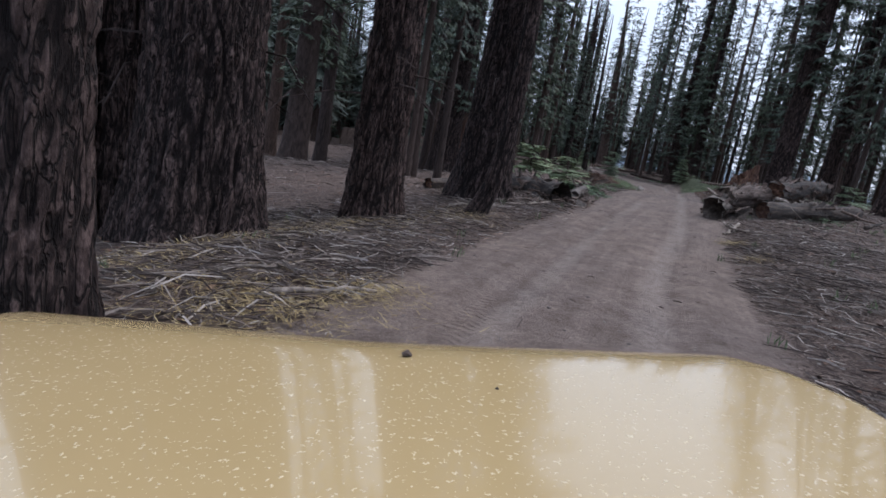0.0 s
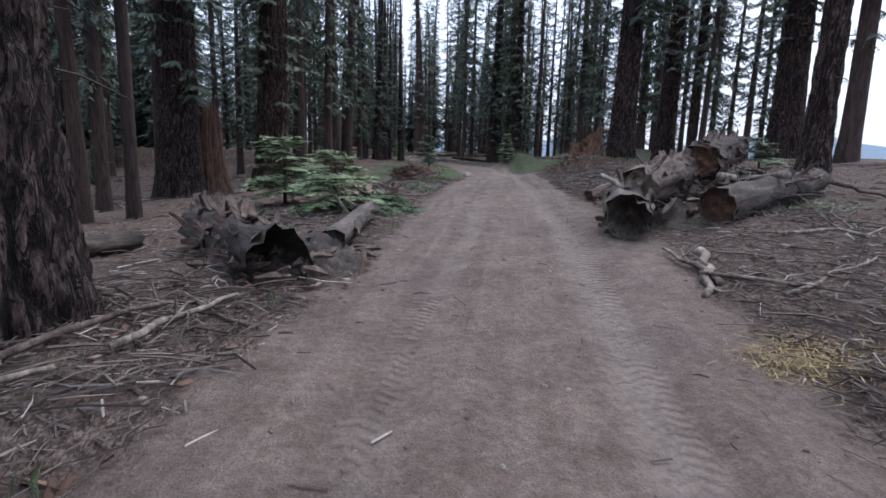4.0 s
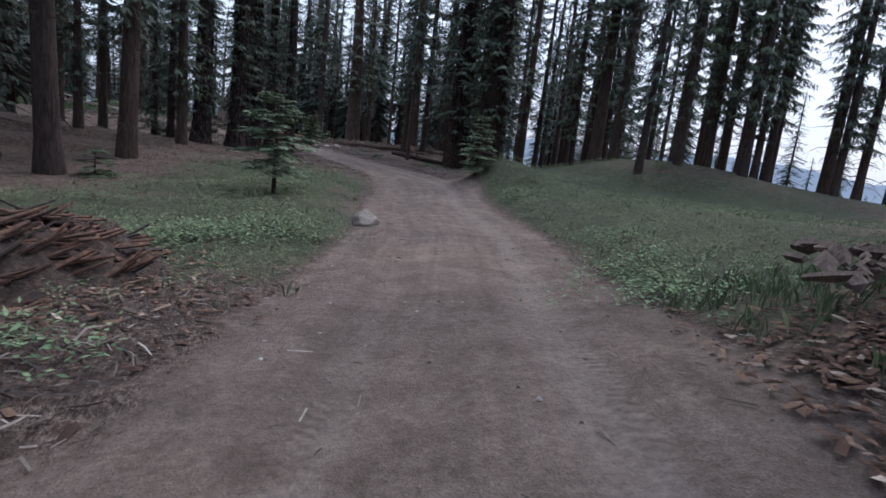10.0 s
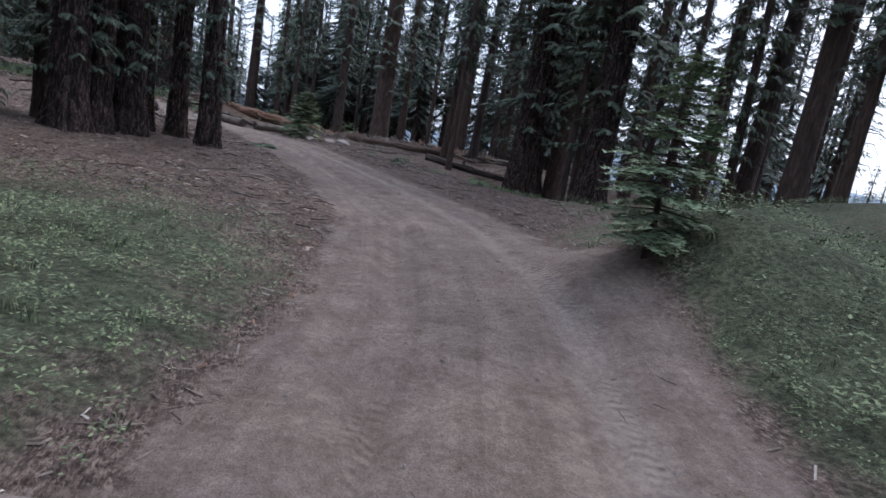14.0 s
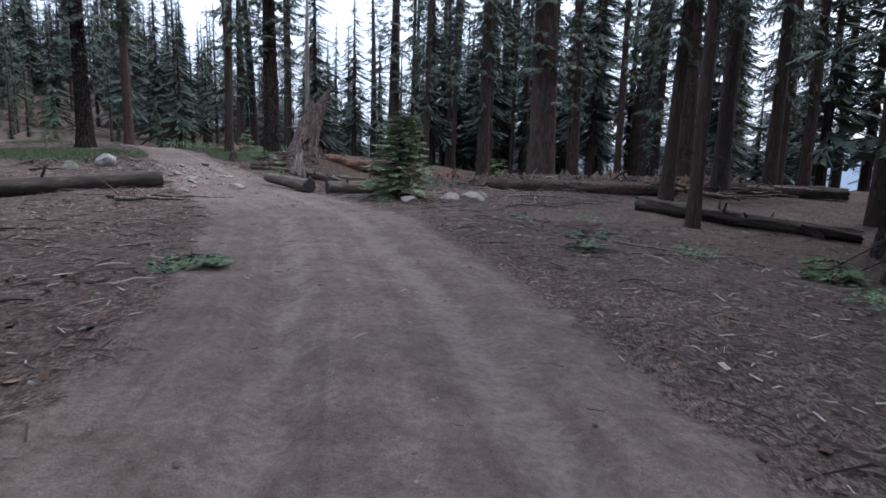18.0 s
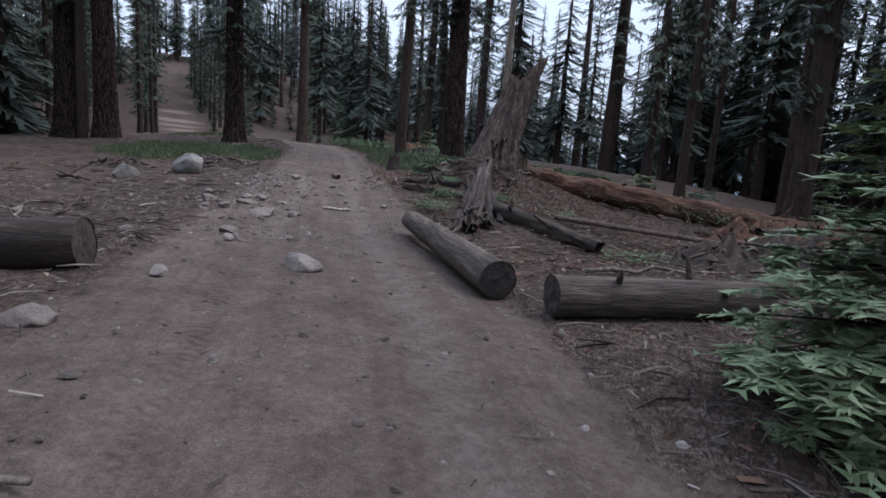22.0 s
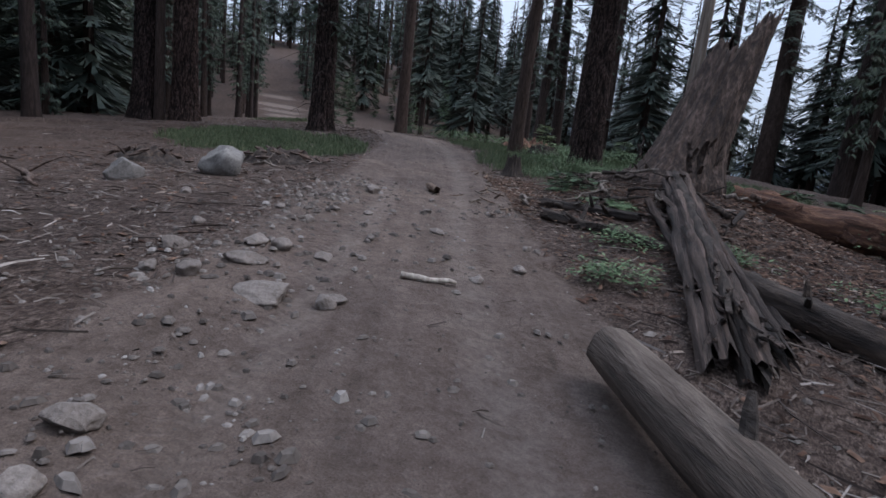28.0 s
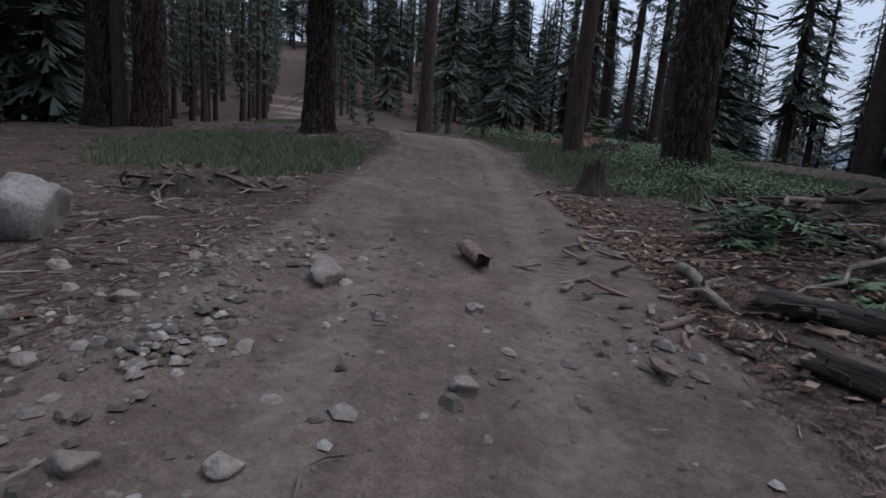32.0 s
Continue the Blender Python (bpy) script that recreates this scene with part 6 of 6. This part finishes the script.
# the finest litter: needles and slivers lying flat, thinner on the track
x, y, z, road, green = scatter(105000, 0.3, 6.5, -3, 96)
keep = (seeded.uniform(0, 1, len(x)) < np.where(road > 0.6, 0.035, np.where(road > 0.2, 0.4, 1.0))) & (green < 0.5)
x, y, z = x[keep], y[keep], z[keep]
turn, half = seeded.uniform(0, 6.283, len(x)), 0.025 * 4.0 ** seeded.uniform(0, 1, len(x)) ** 1.4
thin, rise = seeded.uniform(0.0025, 0.007, len(x)), seeded.uniform(-0.2, 0.2, len(x)) * half
ax, ay, bx, by = np.cos(turn) * half, np.sin(turn) * half, -np.sin(turn) * thin, np.cos(turn) * thin
up = z + 0.012 + np.abs(rise)
quad = np.stack([np.stack([x - ax - bx, y - ay - by, up - rise], 1), np.stack([x + ax - bx, y + ay - by, up + rise], 1),
                 np.stack([x + ax * 0.9 + bx, y + ay * 0.9 + by, up + rise + 0.004], 1), np.stack([x - ax + bx, y - ay + by, up - rise + 0.004], 1)], 1)
sliver = put("needle_litter", quad.reshape(-1, 3).tolist(), np.arange(len(x) * 4).reshape(-1, 4).tolist(), TWIGS, smooth=False)
tagged(sliver, "fine litter of needles and wood slivers on the soil", "litter", kind="stuff")

chip_soup = Soup()


def chips(xs, ys, zs, lo, hi):
    for x, y, z in zip(xs, ys, zs):
        t, q = lit.uniform(0, 6.28), lit.uniform(lo, hi)
        a, b = Vector((math.cos(t), math.sin(t), lit.uniform(-0.3, 0.3))) * q, Vector((-math.sin(t), math.cos(t), lit.uniform(-0.3, 0.3))) * q * lit.uniform(0.25, 0.55)
        o = Vector((x, y, z + 0.012))
        up = Vector((0, 0, 0.012))
        j = [lit.uniform(0.6, 1.1) for _ in range(4)]
        chip_soup.add([tuple(o - a * j[0] - b * 0.7), tuple(o + a * j[1] - b * j[3]), tuple(o + a * j[2] + b * 0.8), tuple(o - a * j[3] + b * j[0]), tuple(o + up)], [(0, 1, 4), (1, 2, 4), (2, 3, 4), (3, 0, 4)])


x, y, z, road, green = scatter(22000, 1.4, 10, -3, 97)
keep = (road < 0.45) & (green < 0.4)
chips(x[keep], y[keep], z[keep], 0.02, 0.07)
for cx, cy, cr, n in ((14.9, 28.8, 1.9, 4200), (15.6, 29.8, 1.5, 2600), (10.4, 34.0, 1.3, 700), (9.7, 80.5, 1.3, 1200), (8.6, 80.2, 0.9, 700), (7.6, 82.2, 0.9, 700), (9.2, 78.6, 0.6, 400), (11.5, 82.5, 1.6, 900), (11.0, 79.5, 1.0, 500), (12.6, 78.2, 2.0, 1500), (14.4, 77.6, 2.4, 1800), (16.6, 76.2, 2.2, 1300), (14.8, 73.2, 1.4, 500), (13.2, 80.4, 1.4, 1100), (15.8, 79.8, 2.0, 900), (18.5, 78.0, 2.2, 600), (3.3, 14.6, 1.0, 300), (10.5, 18.8, 1.3, 400)):
    px, py = seeded.normal(cx, cr * 0.6, n), seeded.normal(cy, cr * 0.6, n)
    ok = np.abs(along(px, py)[1]) > 1.45
    chips(px[ok], py[ok], land(px[ok], py[ok])[0] + 0.03, 0.015, 0.06)
tagged(chip_soup.put("bark_litter", CHIPS), "loose flakes of red-brown bark and wood chips", "bark chips", kind="stuff")

pebble_soup = Soup()


def pebbles(xs, ys, zs, lo, hi):
    for x, y, z in zip(xs, ys, zs):
        q = lo * (hi / lo) ** (lit.random() ** 2.2)
        a, b, h = q * lit.uniform(0.7, 1.3), q * lit.uniform(0.5, 1.0), q * lit.uniform(0.35, 0.8)
        t = lit.uniform(0, 6.28)
        c, s = math.cos(t), math.sin(t)
        ring = [(math.cos(k * 1.2566), math.sin(k * 1.2566)) for k in range(5)]
        v = [(x + (u * a * c - w * b * s), y + (u * a * s + w * b * c), z + h * lit.uniform(-0.1, 0.35)) for u, w in ring]
        v += [(x + 0.55 * (u * a * c - w * b * s) + lit.uniform(-.1, .1) * q, y + 0.55 * (u * a * s + w * b * c), z + h * lit.uniform(0.75, 1)) for u, w in ring]
        pebble_soup.add(v, [(k, (k + 1) % 5, 5 + (k + 1) % 5, 5 + k) for k in range(5)] + [(5, 6, 7, 8, 9)])


x, y, z, road, green = scatter(5200, 0.0, 2.3, -3, 95)
pebbles(x, y, z, 0.006, 0.028)
x, y, z, road, green = scatter(4200, 0.0, 5.0, 66, 90)
pebbles(x, y, z, 0.008, 0.05)
for cx, cy, cr, n in ((8.9, 73.4, 0.7, 350), (7.2, 76.7, 0.8, 500), (6.8, 77.8, 0.7, 350), (8.2, 75.2, 0.8, 350), (7.7, 76.3, 0.35, 300), (9.3, 78.1, 0.5, 160), (10.6, 72.0, 0.8, 250)):
    px, py = seeded.normal(cx, cr * 0.6, n), seeded.normal(cy, cr * 0.6, n)
    pebbles(px, py, land(px, py)[0], 0.008, 0.055)
px, py = seeded.normal(9.3, 1.2, 700), seeded.normal(73.6, 1.7, 700)
pebbles(px, py, land(px, py)[0], 0.01, 0.07)
tagged(pebble_soup.put("pebbles", PEBBLE), "scattered grey pebbles and stones in the dusty track", "pebbles", kind="stuff")

grass_soup, herb_soup, shrub_soup = Soup(), Soup(), Soup()


def blades(x, y, z, n, tall, lean=0.5):
    for k in range(n):
        t, h = lit.uniform(0, 6.28), tall * lit.uniform(0.5, 1.2)
        o = Vector((x + lit.uniform(-0.07, 0.07), y + lit.uniform(-0.07, 0.07), z - 0.01))
        d = Vector((math.cos(t), math.sin(t), 0))
        w = Vector((-d.y, d.x, 0)) * lit.uniform(0.003, 0.006)
        m = o + Vector((0, 0, h * 0.6)) + d * h * lean * 0.25
        tip = o + Vector((0, 0, h)) + d * h * lean * lit.uniform(0.4, 1)
        grass_soup.add([tuple(o - w), tuple(o + w), tuple(m + w), tuple(tip), tuple(m - w)], [(0, 1, 2, 3, 4)])


def herb(soup, x, y, z, n, tall, leaf):
    for k in range(n):
        t, h = lit.uniform(0, 6.28), tall * lit.uniform(0.35, 1.1)
        spread = tall * lit.uniform(0.1, 0.7)
        o = Vector((x + math.cos(t) * spread, y + math.sin(t) * spread, z + h))
        a = t + lit.uniform(-1, 1)
        d = Vector((math.cos(a), math.sin(a), lit.uniform(-0.4, 0.5))) * leaf * lit.uniform(0.7, 1.3)
        w = Vector((-math.sin(a), math.cos(a), lit.uniform(-0.3, 0.3))) * leaf * lit.uniform(0.22, 0.4)
        soup.add([tuple(o - d * 0.3), tuple(o + d * 0.35 + w), tuple(o + d), tuple(o + d * 0.35 - w)], [(0, 1, 2, 3)])


x, y, z, road, green = scatter(90000, 1.5, 13, 22, 104)
dice = seeded.uniform(0, 1, len(x))
for k in np.nonzero((green > 0.25) & (dice < green) & (road < 0.4))[0]:
    if 33 < y[k] < 58 and lit.random() < 0.95:
        tuft = 0.5 + 0.5 * noise.noise(Vector((x[k] * 1.1, y[k] * 1.1, 4)))
        herb(herb_soup, x[k], y[k], z[k], 16, 0.1 + 0.24 * tuft * tuft, 0.021 + 0.014 * tuft)
    else:
        blades(x[k], y[k], z[k], 6, 0.11 if 34 < y[k] < 56 else 0.17)
x, y, z, road, green = scatter(26000, 1.5, 12, 78, 97)
dice = seeded.uniform(0, 1, len(x))
for k in np.nonzero((green > 0.3) & (dice < green) & (road < 0.4))[0]:
    blades(x[k], y[k], z[k], 6, 0.2)
for cx, cy, cr, n in ((-1.0, 96.0, 2.2, 200), (15.7, 33.0, 0.9, 90), (16.6, 34.4, 0.9, 80), (11.6, 36.4, 0.8, 70), (11.0, 36.0, 0.7, 50), (12.3, 37.1, 0.8, 70), (10.4, 32.5, 0.5, 35), (17.6, 36.4, 0.7, 50), (11.65, 75.9, 0.35, 60), (11.4, 77.4, 0.35, 50), (12.6, 77.7, 0.35, 50), (8.9, 83.3, 0.8, 60), (13.9, 77.4, 0.4, 30), (15.6, 74.4, 0.5, 30), (17.5, 80.5, 1.8, 150), (20.5, 81.5, 1.5, 110), (15.5, 81.6, 1.2, 90), (6.5, 95.5, 2.5, 220), (1.5, 98.5, 2.5, 200), (20.3, 76.8, 1.2, 60), (17.2, 73.2, 0.6, 25), (14.4, 83.5, 1.6, 160), (9.5, 86.5, 1.6, 160), (5.6, 93.0, 2.2, 200), (12.3, 87.2, 1.8, 160),
                      (7.6, 84.9, 0.9, 120), (8.6, 86.2, 1.2, 200), (6.6, 87.4, 1.1, 160), (13.8, 83.0, 0.6, 70), (15.4, 82.6, 0.7, 80), (17.0, 81.8, 0.7, 80), (18.6, 82.2, 0.9, 80), (10.4, 85.0, 1.3, 200), (10.7, 14.7, 0.4, 25), (22.8, 60.5, 0.6, 40), (21.8, 63.0, 0.5, 30), (21.2, 66.3, 0.4, 25), (7.6, 24.9, 0.5, 30), (4.3, 24.8, 1.2, 60)):
    for k in range(n):
        px, py = lit.gauss(cx, cr * 0.5), lit.gauss(cy, cr * 0.5)
        herb(shrub_soup, px, py, height(px, py), 9, 0.5 if cr > 2 else 0.42 if cr > 1 else 0.18, 0.045 if cr < 2 else 0.075)
lupine = random.Random(63)
for cx, cy in ((19.7, 44.6), (19.4, 43.2), (13.4, 43.6), (12.9, 42.8), (19.6, 46.4), (21.6, 45.8), (15.5, 36.0), (10.8, 36.2), (20.4, 43.6), (18.9, 45.2), (14.6, 43.8), (17.8, 39.6), (18.9, 41.5), (12.6, 37.6), (16.6, 38.2), (13.9, 46.5), (21.0, 48.4)):
    for k in range(36):
        px, py = lupine.gauss(cx, 0.4), lupine.gauss(cy, 0.4)
        if abs(along(px, py)[1][0]) > 2.1:
            herb(herb_soup, px, py, height(px, py), 12, 0.26, 0.05)
x, y, z, road, green = scatter(900, 1.5, 6, 0, 34)
for k in range(0, 900, 9):
    blades(x[k], y[k], z[k], 8, 0.16)
tagged(grass_soup.put("grass", GRASS), "fine grey-green meadow grass among the firs", "grass", kind="stuff")
tagged(herb_soup.put("meadow_herbs", HERB), "low grey-green lupine leaves along the track", "herbs", kind="stuff")
tagged(shrub_soup.put("low_shrubs", SHRUB), "low green leafy shrubs among fallen wood", "shrubs", kind="stuff")

dry_soup = Soup()
for cx, cy, cr, n in ((6.45, 11.4, 0.4, 900), (5.9, 9.6, 0.35, 500), (-1.0, 3.6, 0.8, 1500), (-0.3, 4.3, 0.5, 800), (-0.9, 8.6, 1.2, 1600), (-2.2, 6.2, 1.1, 1500), (0.6, 10.2, 0.9, 1200), (-2.6, 4.6, 1.0, 1000), (-1.6, 7.4, 0.9, 900)):
    for k in range(n):
        px, py = lit.gauss(cx, cr * 0.5), lit.gauss(cy, cr * 0.5)
        o = Vector((px, py, height(px, py) + lit.uniform(0.0, 0.09)))
        d = Vector((lit.uniform(-1, 1), lit.uniform(-1, 1), lit.uniform(-0.2, 0.3))) * 0.07
        w = Vector((-d.y, d.x, 0)) * 0.06
        dry_soup.add([tuple(o - d - w), tuple(o - d + w), tuple(o + d)], [(0, 1, 2)])
tagged(dry_soup.put("dry_needle_tufts", DRYNEEDLE), "yellow-brown tufts of dead fir needles", "needles", kind="stuff")

# single fallen branches that can be told apart
for k, (ax, ay, bx, by, rad, pale) in enumerate((
        (-1.5, 4.2, -0.6, 5.3, 0.022, 1), (-1.0, 3.9, -0.2, 4.2, 0.03, 1), (-1.9, 5.4, -0.7, 6.0, 0.018, 0), (0.2, 8.0, 1.1, 9.3, 0.02, 0), (0.4, 11.6, 2.0, 12.3, 0.04, 1),
        (1.2, 12.1, 2.4, 13.4, 0.035, 0), (2.2, 12.6, 2.9, 13.6, 0.03, 1), (1.7, 14.2, 3.0, 12.9, 0.03, 0), (7.2, 12.9, 7.5, 14.1, 0.035, 1), (7.3, 12.3, 8.6, 12.5, 0.02, 1),
        (8.7, 12.1, 9.9, 13.4, 0.022, 0), (6.9, 10.3, 8.2, 10.9, 0.022, 0), (8.6, 13.6, 10.4, 13.0, 0.025, 1), (9.4, 13.4, 10.9, 14.9, 0.02, 0), (13.0, 22.0, 14.6, 23.3, 0.03, 1),
        (12.2, 22.8, 14.2, 22.3, 0.03, 0), (12.0, 24.4, 13.6, 24.0, 0.025, 1), (13.2, 25.2, 15.2, 24.3, 0.03, 0), (6.2, 30.6, 8.0, 31.2, 0.03, 1), (6.6, 33.2, 8.4, 32.2, 0.03, 1),
        (7.4, 28.6, 8.6, 29.6, 0.02, 0), (19.7, 68.2, 20.8, 68.9, 0.03, 1), (20.3, 69.5, 21.4, 68.6, 0.02, 1), (19.8, 68.7, 21.5, 69.7, 0.022, 1), (20.6, 69.9, 20.4, 68.6, 0.028, 1), (12.2, 66.8, 13.6, 67.2, 0.03, 1), (11.6, 66.2, 13.1, 66.0, 0.05, 1), (11.0, 66.9, 12.6, 66.5, 0.04, 0),
        (14.9, 72.8, 16.6, 73.9, 0.03, 1), (15.5, 74.9, 17.0, 73.6, 0.025, 0), (19.0, 72.6, 20.6, 71.0, 0.03, 1), (20.0, 70.4, 22.2, 69.4, 0.03, 1), (20.6, 68.6, 22.6, 68.9, 0.025, 0),
        (21.0, 64.0, 23.0, 63.2, 0.02, 1), (3.6, 74.4, 5.3, 73.8, 0.05, 0), (6.9, 71.4, 8.3, 70.6, 0.035, 1), (7.4, 72.2, 8.2, 71.2, 0.03, 0), (8.8, 82.2, 9.9, 80.9, 0.03, 1),
        (9.2, 79.4, 9.6, 78.7, 0.05, 1), (10.6, 79.9, 9.9, 79.0, 0.025, 1), (3.6, 78.6, 4.9, 78.0, 0.03, 1), (3.0, 79.4, 4.2, 78.6, 0.03, 0), (9.6, 82.9, 8.4, 83.6, 0.03, 0))):
    branch_thing(on(ax, ay, rad + 0.02), on(bx, by, rad + 0.03), rad, rad * 0.5, 300 + k, DEADWOOD if pale else LOGBARK, 3,
                 "bleached fallen branch on the duff" if pale else "brown fallen branch with bark on the duff")


# ---- the vehicle that carries the view, where it sets off ----
def hood_paint(n, l, bs):
    f = noise_of(n, l, coords(n, l), 4, 5)
    drops = noise_of(n, l, coords(n, l), 115, 2)
    c = mix(n, l, f, (0.32, 0.228, 0.108), (0.36, 0.262, 0.132))
    l.new(mix(n, l, ramp(n, l, drops, [(0.62, (0, 0, 0)), (0.67, (0.8, 0.8, 0.8))]), c, (0.6, 0.48, 0.3)), bs.inputs["Base Color"])
    bs.inputs["Roughness"].default_value = 0.16
    bs.inputs["Coat Weight"].default_value = 0.6
    relief(n, l, bs, ramp(n, l, drops, [(0.64, (0, 0, 0)), (0.75, (1, 1, 1))]), 0.0012)


PAINT = material("dusty_tan_paint", hood_paint)
RUBBER = material("tyre_rubber", pieces_like([(0.0, (0.02, 0.02, 0.02)), (1.0, (0.03, 0.03, 0.03))]))
car = empty("vehicle_front", pose(0, 0, 0), "front of a dusty tan off-road vehicle on the track", "vehicle")
nose = [(-0.86, 0.6), (-0.85, 0.98), (-0.81, 1.075), (-0.72, 1.12), (-0.5, 1.088), (-0.14, 1.04), (0.07, 1.018), (0.31, 1.03), (0.67, 1.07), (0.88, 1.1), (0.95, 1.06), (1.0, 0.96), (1.01, 0.6)]


def sheet(u, v):
    """The hood's top: across the nose, and back towards the windscreen."""
    k = u * (len(nose) - 1)
    i = min(int(k), len(nose) - 2)
    x = nose[i][0] + (k - i) * (nose[i + 1][0] - nose[i][0])
    y = nose[i][1] + (k - i) * (nose[i + 1][1] - nose[i][1])
    y = y + (-0.45 - y) * v
    crown = 0.02 * (1 - ((x - 0.07) / 0.95) ** 2) - 0.03 * max(0, 1 - v * 9) ** 2
    return (x, y, 0.934 + 0.105 * x + crown)


hood_soup = Soup()
across, back = 48, 26
grid = [sheet(i / across, (j / back) ** 1.4) for j in range(back + 1) for i in range(across + 1)]
skirt = [(p[0], p[1] + 0.012, p[2] - 0.06) for p in grid[:across + 1]]
hood_soup.add(skirt + grid, [(j * (across + 1) + i, j * (across + 1) + i + 1, (j + 1) * (across + 1) + i + 1, (j + 1) * (across + 1) + i) for j in range(back + 1) for i in range(across)])
hood_soup.put("hood", PAINT, car, "tan hood with dried water drops", True)
shell = Soup()
rim_pts = [(p[0] * 0.985, p[1] - 0.01, p[2] - 0.05) for p in grid[:across + 1]]
low_pts = [(p[0] * 0.93, p[1] - 0.06, 0.5 + 0.105 * p[0]) for p in grid[:across + 1]]
tail_pts = [(x, -0.45, z) for x, z in ((-0.85, 0.78), (1.0, 0.97), (0.95, 0.6), (-0.8, 0.42))]
shell.add(rim_pts + low_pts, [(i, i + 1, across + 2 + i, across + 1 + i) for i in range(across)])
shell.add([rim_pts[0], low_pts[0], tail_pts[3], tail_pts[0], rim_pts[-1], low_pts[-1], tail_pts[2], tail_pts[1]], [(0, 1, 2, 3), (4, 5, 6, 7)])
shell.put("body", PAINT, car, smooth=True)
for wx, wz in ((-0.72, 0.36), (0.86, 0.42)):
    tyre = Soup()
    tyre.tube([(wx - 0.11, 0.45, wz), (wx - 0.08, 0.45, wz), (wx + 0.08, 0.45, wz), (wx + 0.11, 0.45, wz)], [0.31, 0.36, 0.36, 0.31], 28)
    tyre.put("wheel", RUBBER, car, "black off-road tyre", True)
speck = Soup()
for px, py, q in ((0.17, 0.875, 0.009), (-0.27, 0.98, 0.004), (0.33, 0.75, 0.003), (-0.79, 1.03, 0.003)):
    pz = 0.937 + 0.105 * px + 0.02
    speck.tube([(px - q, py, pz), (px, py + q * 0.3, pz + q * 0.5), (px + q, py, pz)], [q * 0.4, q * 0.8, q * 0.3], 6)
speck.put("dirt_speck", CHARRED, car)
